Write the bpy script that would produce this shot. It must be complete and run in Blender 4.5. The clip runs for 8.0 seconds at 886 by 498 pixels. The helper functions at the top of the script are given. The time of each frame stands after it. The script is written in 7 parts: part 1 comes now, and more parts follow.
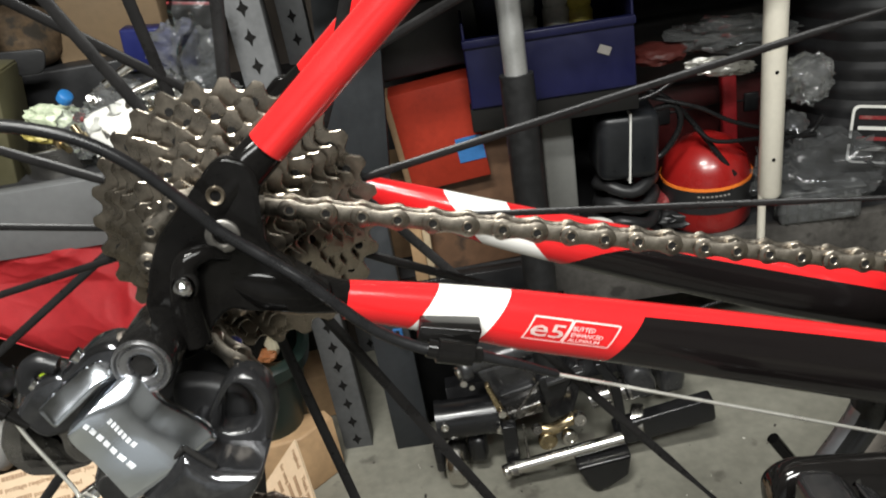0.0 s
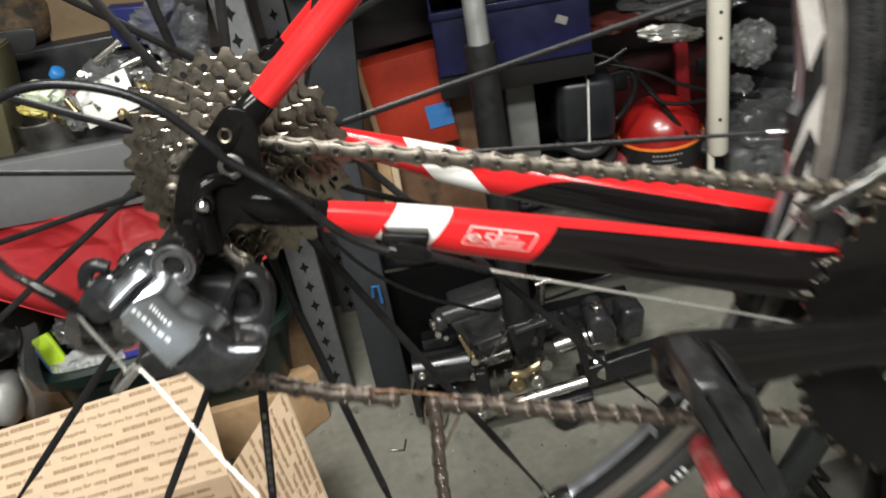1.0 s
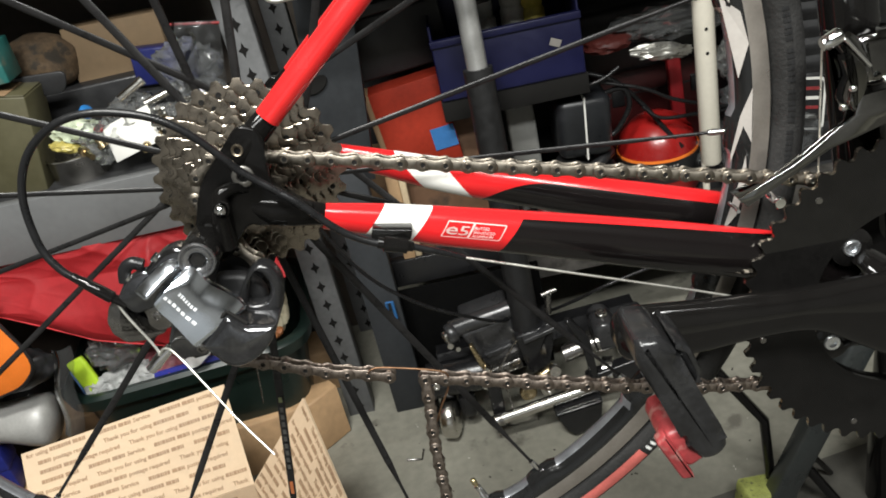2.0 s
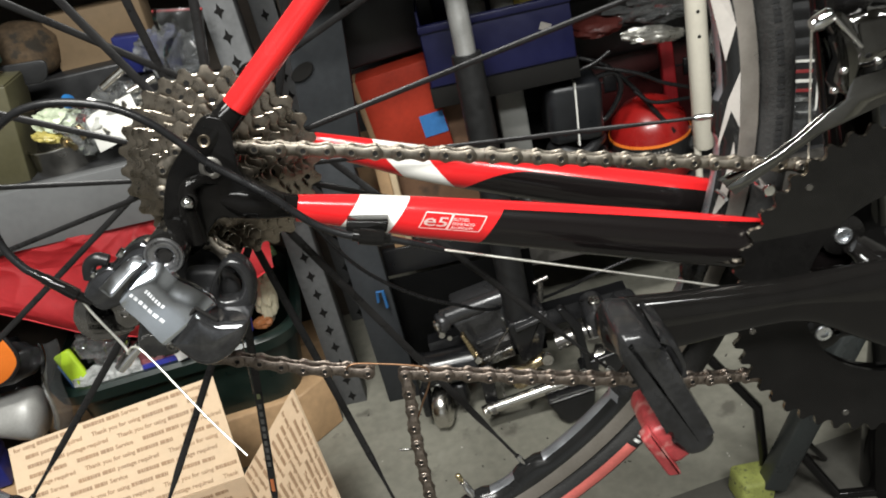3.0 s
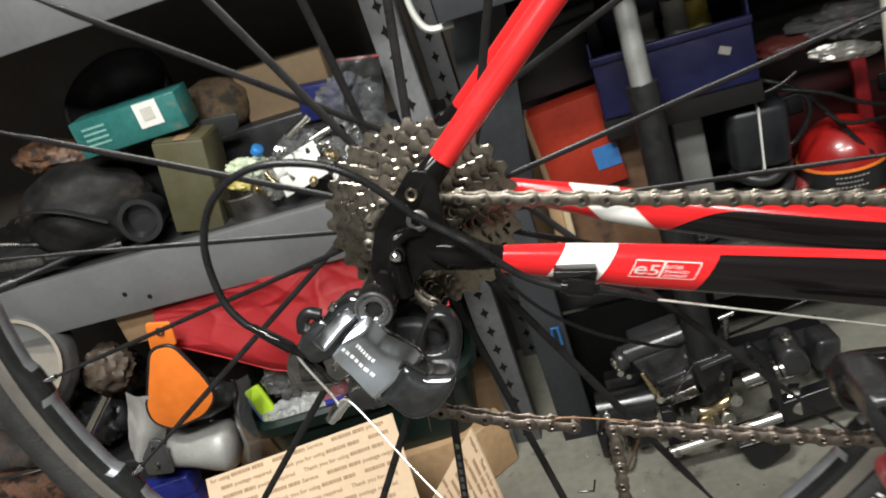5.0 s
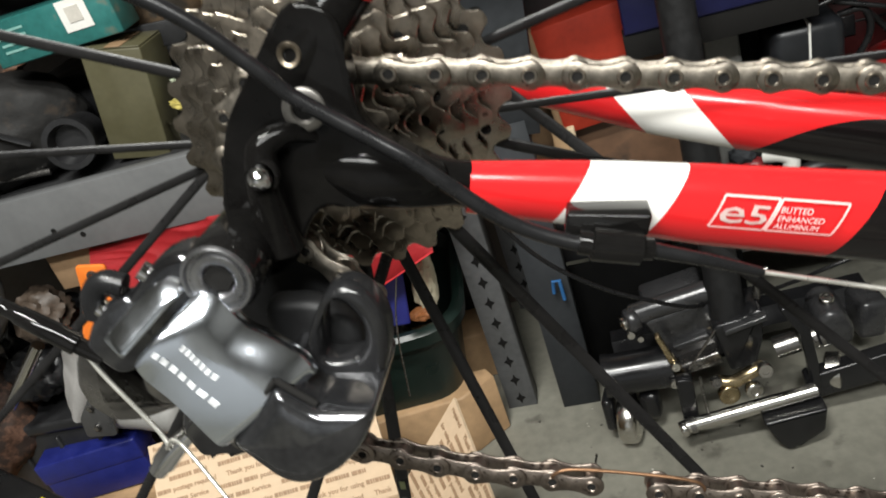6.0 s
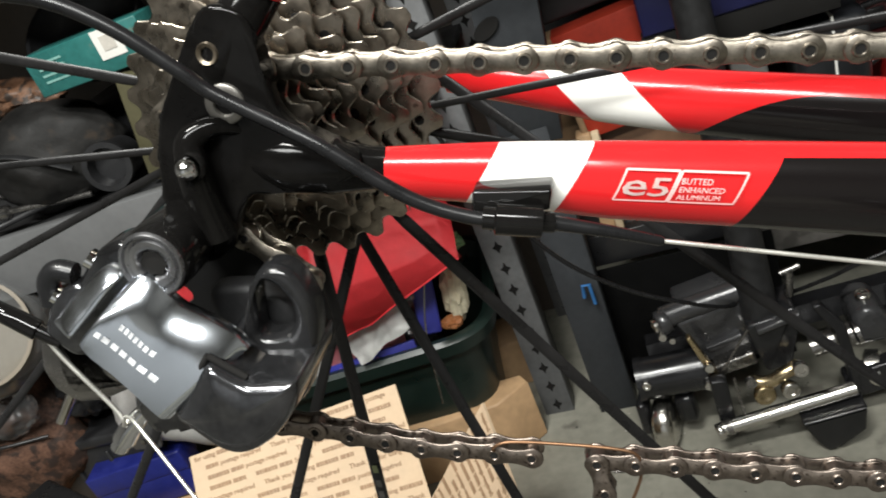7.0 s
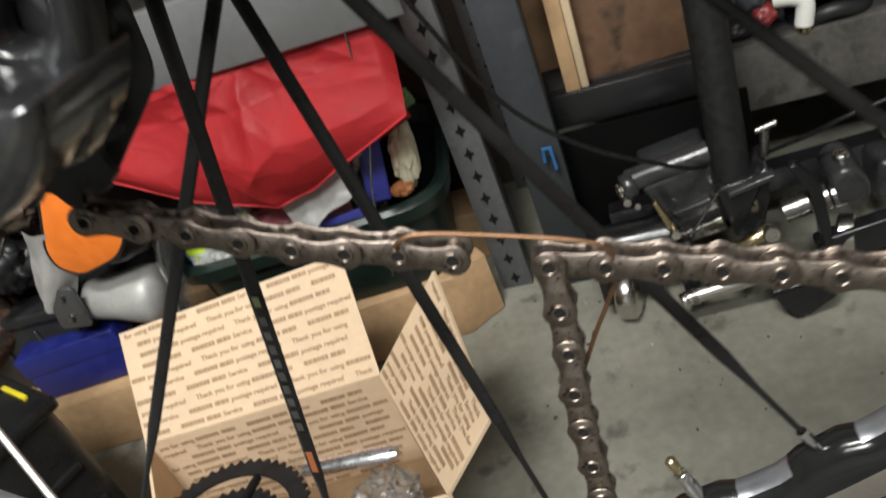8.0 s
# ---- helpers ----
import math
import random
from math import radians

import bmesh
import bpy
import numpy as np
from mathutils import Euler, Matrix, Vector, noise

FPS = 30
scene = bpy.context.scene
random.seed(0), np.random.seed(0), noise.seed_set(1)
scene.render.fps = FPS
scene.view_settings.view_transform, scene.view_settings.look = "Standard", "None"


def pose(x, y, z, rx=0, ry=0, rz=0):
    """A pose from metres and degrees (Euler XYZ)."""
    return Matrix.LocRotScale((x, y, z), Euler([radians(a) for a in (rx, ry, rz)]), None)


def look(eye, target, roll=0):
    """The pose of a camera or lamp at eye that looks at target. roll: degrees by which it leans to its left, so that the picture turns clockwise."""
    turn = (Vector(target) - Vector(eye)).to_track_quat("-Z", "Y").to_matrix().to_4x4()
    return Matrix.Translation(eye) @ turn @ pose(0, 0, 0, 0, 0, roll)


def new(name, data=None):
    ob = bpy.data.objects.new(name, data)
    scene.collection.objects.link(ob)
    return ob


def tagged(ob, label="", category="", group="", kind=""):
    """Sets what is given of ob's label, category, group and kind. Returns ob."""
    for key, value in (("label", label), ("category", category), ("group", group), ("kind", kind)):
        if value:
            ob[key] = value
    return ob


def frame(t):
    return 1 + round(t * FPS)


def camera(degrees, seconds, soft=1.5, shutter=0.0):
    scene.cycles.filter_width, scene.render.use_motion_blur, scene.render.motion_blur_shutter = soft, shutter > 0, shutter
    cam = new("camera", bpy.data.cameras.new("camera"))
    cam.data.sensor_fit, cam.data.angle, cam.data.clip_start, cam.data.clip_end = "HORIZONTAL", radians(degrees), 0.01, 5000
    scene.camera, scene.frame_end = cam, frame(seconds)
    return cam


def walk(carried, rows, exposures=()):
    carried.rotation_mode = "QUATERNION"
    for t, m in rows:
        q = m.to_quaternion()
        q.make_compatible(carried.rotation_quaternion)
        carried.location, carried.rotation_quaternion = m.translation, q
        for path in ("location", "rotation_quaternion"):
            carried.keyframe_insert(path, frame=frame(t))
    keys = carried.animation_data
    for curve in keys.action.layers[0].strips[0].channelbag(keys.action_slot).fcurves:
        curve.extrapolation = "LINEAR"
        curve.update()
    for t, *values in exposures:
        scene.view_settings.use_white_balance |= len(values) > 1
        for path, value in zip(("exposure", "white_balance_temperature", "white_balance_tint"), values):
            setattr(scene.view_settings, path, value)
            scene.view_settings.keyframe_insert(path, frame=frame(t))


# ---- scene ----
cam = camera(56.0, 8.0, soft=1.8, shutter=0.7)
PATH = [
    (0, 0.0911, -0.2528, 1.0025, 61.18, 8.78, -2.61),
    (0.5, 0.0860, -0.2618, 0.9982, 60.03, 8.33, -3.40),
    (1, 0.1013, -0.3465, 1.0260, 59.09, 9.25, -4.48),
    (1.2, 0.1084, -0.3853, 1.0297, 60.53, 10.77, -4.32),
    (2.3, 0.1215, -0.4173, 1.0417, 60.95, 11.85, -4.33),
    (2.5, 0.1230, -0.4126, 1.0394, 60.64, 11.79, -4.60),
    (3, 0.1301, -0.4021, 1.0330, 59.92, 12.10, -4.72),
    (3.5, 0.1035, -0.3725, 1.0234, 58.99, 12.98, -2.01),
    (4, 0.0926, -0.3954, 1.0439, 62.53, 15.07, 1.51),
    (4.2, 0.1155, -0.4263, 1.0611, 65.36, 16.28, 2.57),
    (5.3, 0.0932, -0.3235, 1.0124, 63.86, 17.93, 5.28),
    (5.5, 0.0842, -0.2675, 0.9816, 63.33, 17.62, 5.43),
    (6, 0.0856, -0.2030, 0.9452, 60.67, 17.01, 5.48),
    (6.5, 0.0986, -0.2010, 0.9300, 62.89, 20.86, 9.41),
    (7, 0.1236, -0.2161, 0.9307, 62.53, 20.36, 8.06),
    (7.5, 0.1191, -0.1880, 0.8845, 58.28, 19.57, 6.27),
    (8, 0.1044, -0.1549, 0.8468, 54.27, 19.25, 5.64),
]
walk(cam, [(t, pose(x, y, z, rx, ry, rz)) for t, x, y, z, rx, ry, rz in PATH])

# ---- world and lamps ----
world = bpy.data.worlds.new("garage_air")
scene.world = world
world.use_nodes = True
world.node_tree.nodes["Background"].inputs[0].default_value = (0.9, 0.85, 0.78, 1)
world.node_tree.nodes["Background"].inputs[1].default_value = 0.035


def ceiling_lamp(name, at, target, size, watts, colour):
    data = bpy.data.lights.new(name, "AREA")
    data.shape, data.size, data.size_y, data.energy, data.color = "RECTANGLE", size[0], size[1], watts, colour
    ob = new(name, data)
    ob.matrix_world = look(at, target)
    return tagged(ob, "ceiling lamp of the garage", "lamp", kind="structure")


ceiling_lamp("ceiling_lamp", (0.26, -1.30, 2.42), (0.26, -1.20, 0.0), (1.55, 0.36), 110, (0.97, 0.98, 0.95))
ceiling_lamp("ceiling_lamp_over", (-0.2, -0.45, 2.45), (-0.15, 0.10, 0.0), (0.6, 0.16), 52, (0.97, 0.97, 0.92))
scene.view_settings.exposure = 0.0

# ---- materials ----
MATS = {}


def mat(name, colour, rough=0.5, metal=0.0, var=0.15, scale=40.0, bump=0.0, bump_scale=200.0, coat=0.0, spot=None, spot_at=0.62, alpha=1.0, trans=0.0, emit=0.0, spec=0.5):
    """A painted, plastic or metal surface: two scales of variation, roughness that wanders, fine relief."""
    if name in MATS:
        return MATS[name]
    m = bpy.data.materials.new(name)
    m.use_nodes = True
    nt = m.node_tree
    b = nt.nodes["Principled BSDF"]
    L = nt.links.new
    tc = nt.nodes.new("ShaderNodeTexCoord")
    n1 = nt.nodes.new("ShaderNodeTexNoise")
    n1.inputs["Scale"].default_value, n1.inputs["Detail"].default_value = scale, 6
    n2 = nt.nodes.new("ShaderNodeTexNoise")
    n2.inputs["Scale"].default_value, n2.inputs["Detail"].default_value = scale * 7, 4
    L(tc.outputs["Object"], n1.inputs["Vector"])
    L(tc.outputs["Object"], n2.inputs["Vector"])
    mix = nt.nodes.new("ShaderNodeMix")
    mix.inputs[0].default_value = 0.4
    L(n1.outputs["Fac"], mix.inputs[2])
    L(n2.outputs["Fac"], mix.inputs[3])
    ramp = nt.nodes.new("ShaderNodeMapRange")
    ramp.inputs["From Min"].default_value, ramp.inputs["From Max"].default_value = 0.3, 0.7
    ramp.inputs["To Min"].default_value, ramp.inputs["To Max"].default_value = 1 - var, 1 + var
    L(mix.outputs[0], ramp.inputs["Value"])
    mul = nt.nodes.new("ShaderNodeVectorMath")
    mul.operation = "SCALE"
    mul.inputs[0].default_value = colour[:3]
    L(ramp.outputs[0], mul.inputs["Scale"])
    out = mul.outputs[0]
    if spot:
        ns = nt.nodes.new("ShaderNodeTexNoise")
        ns.inputs["Scale"].default_value, ns.inputs["Detail"].default_value = scale * 1.7, 8
        L(tc.outputs["Object"], ns.inputs["Vector"])
        st = nt.nodes.new("ShaderNodeMapRange")
        st.inputs["From Min"].default_value, st.inputs["From Max"].default_value = spot_at, spot_at + 0.08
        L(ns.outputs["Fac"], st.inputs["Value"])
        mx = nt.nodes.new("ShaderNodeMix")
        mx.data_type = "RGBA"
        L(st.outputs[0], mx.inputs[0])
        L(out, mx.inputs[6])
        mx.inputs[7].default_value = (*spot[:3], 1)
        out = mx.outputs[2]
    L(out, b.inputs["Base Color"])
    rr = nt.nodes.new("ShaderNodeMapRange")
    rr.inputs["From Min"].default_value, rr.inputs["From Max"].default_value = 0.3, 0.7
    rr.inputs["To Min"].default_value, rr.inputs["To Max"].default_value = max(0.02, rough * 0.75), min(1, rough * 1.3)
    L(n1.outputs["Fac"], rr.inputs["Value"])
    L(rr.outputs[0], b.inputs["Roughness"])
    b.inputs["Metallic"].default_value = metal
    b.inputs["Coat Weight"].default_value = coat
    b.inputs["Specular IOR Level"].default_value = spec
    b.inputs["Coat Roughness"].default_value = 0.06
    b.inputs["Transmission Weight"].default_value = trans
    b.inputs["Alpha"].default_value = alpha
    if emit:
        b.inputs["Emission Color"].default_value = (*colour[:3], 1)
        b.inputs["Emission Strength"].default_value = emit
    if bump:
        nb = nt.nodes.new("ShaderNodeTexNoise")
        nb.inputs["Scale"].default_value, nb.inputs["Detail"].default_value = bump_scale, 5
        L(tc.outputs["Object"], nb.inputs["Vector"])
        bp = nt.nodes.new("ShaderNodeBump")
        bp.inputs["Strength"].default_value, bp.inputs["Distance"].default_value = bump, 0.002
        L(nb.outputs["Fac"], bp.inputs["Height"])
        L(bp.outputs[0], b.inputs["Normal"])
    MATS[name] = m
    return m


RED = (0.56, 0.014, 0.015)
M_RED = mat("red_gloss_paint", RED, 0.22, 0, 0.06, 30, coat=0.6, spot=(0.75, 0.5, 0.45), spot_at=0.74)
M_BLACK = mat("black_gloss_paint", (0.0055, 0.0052, 0.005), 0.07, 0, 0.3, 60, spec=0.26)
M_GLOSS = mat("polished_black_lacquer", (0.005, 0.0046, 0.0044), 0.08, 0, 0.2, 60, spec=0.36)
M_DROP = mat("black_worn_dropout", (0.0045, 0.0042, 0.004), 0.10, 0, 0.3, 120, bump=0.02, bump_scale=150, spec=0.12)
M_RUB = mat("black_rubber", (0.012, 0.012, 0.0125), 0.5, 0, 0.25, 90, bump=0.1, spec=0.35)
M_HOUSE = mat("black_cable_housing", (0.008, 0.008, 0.0085), 0.3, 0, 0.2, 150, spec=0.28)
M_SPOKE = mat("black_spoke", (0.011, 0.0105, 0.0105), 0.3, 0.0, 0.3, 80, spec=0.22)
M_STEEL = mat("worn_nickel_steel", (0.30, 0.268, 0.222), 0.25, 1.0, 0.15, 160, bump=0.02, bump_scale=900, spot=(0.12, 0.09, 0.07), spot_at=0.72)
M_CHAIN = mat("oily_nickel_chain", (0.27, 0.24, 0.20), 0.33, 1.0, 0.3, 220, bump=0.04, bump_scale=900, spot=(0.06, 0.045, 0.036), spot_at=0.64)
M_OLD = mat("brown_oily_chain", (0.225, 0.188, 0.160), 0.38, 1.0, 0.35, 220, bump=0.05, bump_scale=700, spot=(0.055, 0.04, 0.032), spot_at=0.6)
M_CHROME = mat("polished_chrome", (0.72, 0.72, 0.72), 0.1, 1.0, 0.08, 60)
M_ALLOY = mat("grey_polished_alloy", (0.86, 0.89, 0.93), 0.27, 0.97, 0.05, 90, bump=0.015, bump_scale=1500)
M_LINK = mat("blue_grey_polished_alloy", (0.66, 0.70, 0.755), 0.17, 1.0, 0.06, 90, bump=0.01, bump_scale=1500)
M_GUN = mat("gunmetal_polished_alloy", (0.13, 0.13, 0.137), 0.12, 0.96, 0.22, 70, bump=0.02, bump_scale=500, spot=(0.36, 0.355, 0.34), spot_at=0.72)
M_KNUCKLE = mat("dark_worn_knuckle", (0.105, 0.106, 0.112), 0.14, 0.9, 0.4, 70, bump=0.04, bump_scale=160, spot=(0.15, 0.147, 0.14), spot_at=0.66)
M_GREYMETAL = mat("satin_grey_metal", (0.24, 0.23, 0.22), 0.24, 0.95, 0.25, 120)
M_COG = mat("grimy_sprocket_face", (0.26, 0.225, 0.182), 0.3, 1.0, 0.25, 120, bump=0.015, bump_scale=900, spot=(0.09, 0.07, 0.055), spot_at=0.64)
M_HOLE = mat("dark_recess", (0.012, 0.0115, 0.011), 0.8, spec=0.08)
M_WIRE = mat("bare_steel_wire", (0.8, 0.78, 0.72), 0.3, 0.85, 0.1, 100)
M_COPPER = mat("copper_wire", (0.20, 0.11, 0.06), 0.45, 0.8, 0.2, 100)
M_WHITE = mat("white_print", (0.8, 0.8, 0.78), 0.4, 0, 0.05)
M_TRACK = mat("grey_brake_track", (0.33, 0.30, 0.27), 0.36, 0.8, 0.12, 60)
M_DECAL = mat("pale_grey_decal", (0.36, 0.335, 0.31), 0.4, 0.1, 0.1, 60)
M_LABELOLIVE = mat("olive_print", (0.10, 0.11, 0.05), 0.5)
M_FAINT = mat("faint_grey_print", (0.040, 0.038, 0.035), 0.5, 0, 0.5, 300)
M_RUST = mat("orange_print", (0.30, 0.09, 0.03), 0.5)
M_RIM = mat("black_rim", (0.010, 0.010, 0.010), 0.18, 0.0, 0.3, 40, spec=0.4)
M_TYRE = mat("black_tyre", (0.018, 0.0175, 0.017), 0.6, 0, 0.3, 60, bump=0.25, bump_scale=500, spec=0.3)
M_PINK = mat("faded_red_label", (0.55, 0.13, 0.11), 0.55, 0, 0.2, 60)
M_REDPL = mat("red_plastic", (0.22, 0.028, 0.030), 0.4, 0, 0.4, 60, spot=(0.26, 0.10, 0.09), spot_at=0.56)
M_PEDAL = mat("worn_black_plastic", (0.012, 0.012, 0.0125), 0.17, 0, 0.5, 50, bump=0.10, bump_scale=250, spot=(0.06, 0.06, 0.06), spot_at=0.68, spec=0.45)


def paint_stay(name, far=False):
    """Red gloss tube with a slanted white band and a black lower half, laid out in the bicycle's own metres."""
    m = bpy.data.materials.new(name)
    m.use_nodes = True
    nt = m.node_tree
    L = nt.links.new
    b = nt.nodes["Principled BSDF"]
    tc = nt.nodes.new("ShaderNodeTexCoord")
    sp = nt.nodes.new("ShaderNodeSeparateXYZ")
    L(tc.outputs["Object"], sp.inputs[0])

    def op(kind, a, c):
        n = nt.nodes.new("ShaderNodeMath")
        n.operation = kind
        for i, v in enumerate((a, c)):
            if isinstance(v, (int, float)):
                n.inputs[i].default_value = v
            else:
                L(v, n.inputs[i])
        return n.outputs[0]

    x, z = sp.outputs[0], sp.outputs[2]
    s = op("SUBTRACT", x, op("MULTIPLY", z, 1.08))
    white = op("MULTIPLY", op("GREATER_THAN", s, 0.1026), op("LESS_THAN", s, 0.138))
    line = op("SUBTRACT", -0.0540, op("MULTIPLY", op("SUBTRACT", x, 0.159), 0.335))
    black = op("MULTIPLY", op("GREATER_THAN", s, 0.2085), op("LESS_THAN", z, line))
    if far:
        s = op("ADD", x, op("MULTIPLY", z, 0.53))
        white = op("MULTIPLY", op("GREATER_THAN", s, 0.0690), op("LESS_THAN", s, 0.0930))
        short = op("MAXIMUM", op("SUBTRACT", 0.185, x), 0.0)
        line = op("SUBTRACT", -0.0680, op("MULTIPLY", op("SUBTRACT", x, 0.19), 0.35))
        line = op("SUBTRACT", line, op("MULTIPLY", op("MULTIPLY", short, short), 7.5))
        black = op("LESS_THAN", z, line)
        black = op("MULTIPLY", black, op("GREATER_THAN", x, 0.120))
    no = nt.nodes.new("ShaderNodeTexNoise")
    no.inputs["Scale"].default_value, no.inputs["Detail"].default_value = 60, 6
    L(tc.outputs["Object"], no.inputs["Vector"])
    base = nt.nodes.new("ShaderNodeMix")
    base.data_type = "RGBA"
    L(no.outputs["Fac"], base.inputs[0])
    base.inputs[6].default_value = (0.48, 0.012, 0.014, 1)
    base.inputs[7].default_value = (0.56, 0.015, 0.017, 1)
    m1 = nt.nodes.new("ShaderNodeMix")
    m1.data_type = "RGBA"
    L(white, m1.inputs[0])
    L(base.outputs[2], m1.inputs[6])
    m1.inputs[7].default_value = (0.74, 0.73, 0.69, 1)
    m2 = nt.nodes.new("ShaderNodeMix")
    m2.data_type = "RGBA"
    L(black, m2.inputs[0])
    L(m1.outputs[2], m2.inputs[6])
    m2.inputs[7].default_value = (0.005, 0.004, 0.004, 1)
    L(m2.outputs[2], b.inputs["Base Color"])
    b.inputs["Roughness"].default_value = 0.2
    b.inputs["Coat Weight"].default_value = 0.22
    b.inputs["Specular IOR Level"].default_value = 0.32
    b.inputs["Coat Roughness"].default_value = 0.07
    return m


M_STAY = paint_stay("red_white_black_frame_paint")
M_STAY_FAR = paint_stay("red_white_black_inner_paint", True)

# ---- mesh helpers ----


def empty(name, m=None):
    ob = new(name)
    ob.empty_display_size = 0.02
    if m is not None:
        ob.matrix_world = m
    return ob


def mesh_of(name, bm, material, smooth=True):
    bmesh.ops.recalc_face_normals(bm, faces=bm.faces)
    me = bpy.data.meshes.new(name)
    bm.to_mesh(me)
    bm.free()
    if material:
        me.materials.append(material)
    if smooth:
        me.shade_smooth()
        me.set_sharp_from_angle(angle=radians(50))
    return me


def part(name, bm, material, parent=None, label="", smooth=True, m=None):
    """One bmesh (or a mesh that is shared) as one object under a thing or a part."""
    me = bm if isinstance(bm, bpy.types.Mesh) else mesh_of(name, bm, material, smooth)
    ob = new(name, me)
    if parent is not None:
        ob.parent = parent
    if m is not None:
        ob.matrix_basis = m
    return tagged(ob, label)


def thing(name, bm, material, label, category, m=None, group="", kind=""):
    return tagged(part(name, bm, material, None, m=m), label, category, group, kind)


def smooth_line(pts, n=8):
    """Catmull-Rom through the points."""
    P = [Vector(p) for p in pts]
    P = [P[0] * 2 - P[1]] + P + [P[-1] * 2 - P[-2]]
    out = []
    for i in range(1, len(P) - 2):
        a, b, c, d = P[i - 1], P[i], P[i + 1], P[i + 2]
        for k in range(n):
            t = k / n
            out.append(0.5 * ((2 * b) + (c - a) * t + (2 * a - 5 * b + 4 * c - d) * t * t + (3 * b - a - 3 * c + d) * t ** 3))
    out.append(P[-2])
    return out


def tube(bm, pts, radius, seg=12, flat=None, caps=True):
    """A swept tube. radius: one number or one for each point; flat: (a, b) scales across and along the up side."""
    pts = [Vector(p) for p in pts]
    n = len(pts)
    rad = radius if isinstance(radius, (list, tuple)) else [radius] * n
    rings = []
    up = Vector((0, 0, 1))
    for i, p in enumerate(pts):
        d = (pts[min(i + 1, n - 1)] - pts[max(i - 1, 0)]).normalized()
        if i == 0:
            side = d.cross(up)
            if side.length < 0.05:
                side = d.cross(Vector((0, 1, 0)))
            side.normalize()
        else:
            side = (side - d * side.dot(d)).normalized()
        u = side.cross(d)
        fa, fb = flat or (1, 1)
        rings.append([bm.verts.new(p + (side * math.cos(a) * fa + u * math.sin(a) * fb) * rad[i]) for a in [2 * math.pi * k / seg for k in range(seg)]])
    for r0, r1 in zip(rings, rings[1:]):
        for k in range(seg):
            bm.faces.new((r0[k], r0[(k + 1) % seg], r1[(k + 1) % seg], r1[k]))
    if caps:
        bm.faces.new(rings[0][::-1])
        bm.faces.new(rings[-1])
    return bm


def lathe(bm, profile, centre, axis=(0, -1, 0), seg=32, close=False):
    """Turns (along, radius) pairs about an axis through centre."""
    ax = Vector(axis).normalized()
    e1 = ax.orthogonal().normalized()
    e2 = ax.cross(e1)
    c = Vector(centre)
    rings = []
    for s, r in profile:
        if r < 1e-6:
            rings.append([bm.verts.new(c + ax * s)])
        else:
            rings.append([bm.verts.new(c + ax * s + (e1 * math.cos(2 * math.pi * k / seg) + e2 * math.sin(2 * math.pi * k / seg)) * r) for k in range(seg)])
    pairs = list(zip(rings, rings[1:])) + ([(rings[-1], rings[0])] if close else [])
    for a, b in pairs:
        for k in range(seg):
            j = (k + 1) % seg
            if len(a) == 1 and len(b) == 1:
                continue
            if len(a) == 1:
                bm.faces.new((a[0], b[j], b[k]))
            elif len(b) == 1:
                bm.faces.new((a[k], a[j], b[0]))
            else:
                bm.faces.new((a[k], a[j], b[j], b[k]))
    return bm


def rounded(outline, r, n=4):
    """A closed 2D outline with rounded corners."""
    out = []
    k = len(outline)
    for i in range(k):
        p, a, b = Vector(outline[i]), Vector(outline[i - 1]), Vector(outline[(i + 1) % k])
        d = min(r, (a - p).length * 0.45, (b - p).length * 0.45)
        s, e = p + (a - p).normalized() * d, p + (b - p).normalized() * d
        for j in range(n + 1):
            t = j / n
            out.append(tuple(s * (1 - t) ** 2 + p * 2 * t * (1 - t) + e * t * t))
    return out


def slab(bm, outline, y0, y1, bevel=0.0, segs=2, plane="xz"):
    """A 2D outline (x, z) extruded from y0 to y1, its rims bevelled."""
    put = {"xz": lambda a, b, h: (a, h, b), "xy": lambda a, b, h: (a, b, h), "yz": lambda a, b, h: (h, a, b)}[plane]
    sub = bmesh.new()
    f0 = sub.faces.new([sub.verts.new(put(a, b, y0)) for a, b in outline])
    ex = bmesh.ops.extrude_face_region(sub, geom=[f0])
    d = Vector(put(0, 0, y1 - y0))
    for v in [g for g in ex["geom"] if isinstance(g, bmesh.types.BMVert)]:
        v.co += d
    if bevel:
        caps = [f for f in sub.faces if len(f.verts) == len(outline)]
        edges = list({e for f in caps for e in f.edges})
        bmesh.ops.bevel(sub, geom=edges, offset=bevel, segments=segs, affect="EDGES", profile=0.5)
    merge(bm, sub)
    return bm


def merge(bm, sub, m=None):
    me = bpy.data.meshes.new("tmp")
    sub.to_mesh(me)
    sub.free()
    if m is not None:
        me.transform(m)
    bm.from_mesh(me)
    bpy.data.meshes.remove(me)
    return bm


def block(bm, size, m=None, bevel=0.003, segs=2):
    sub = bmesh.new()
    bmesh.ops.create_cube(sub, size=1.0, matrix=Matrix.Diagonal((*size, 1)))
    if bevel:
        bmesh.ops.bevel(sub, geom=list(sub.edges), offset=bevel, segments=segs, affect="EDGES", profile=0.5)
    return merge(bm, sub, m)


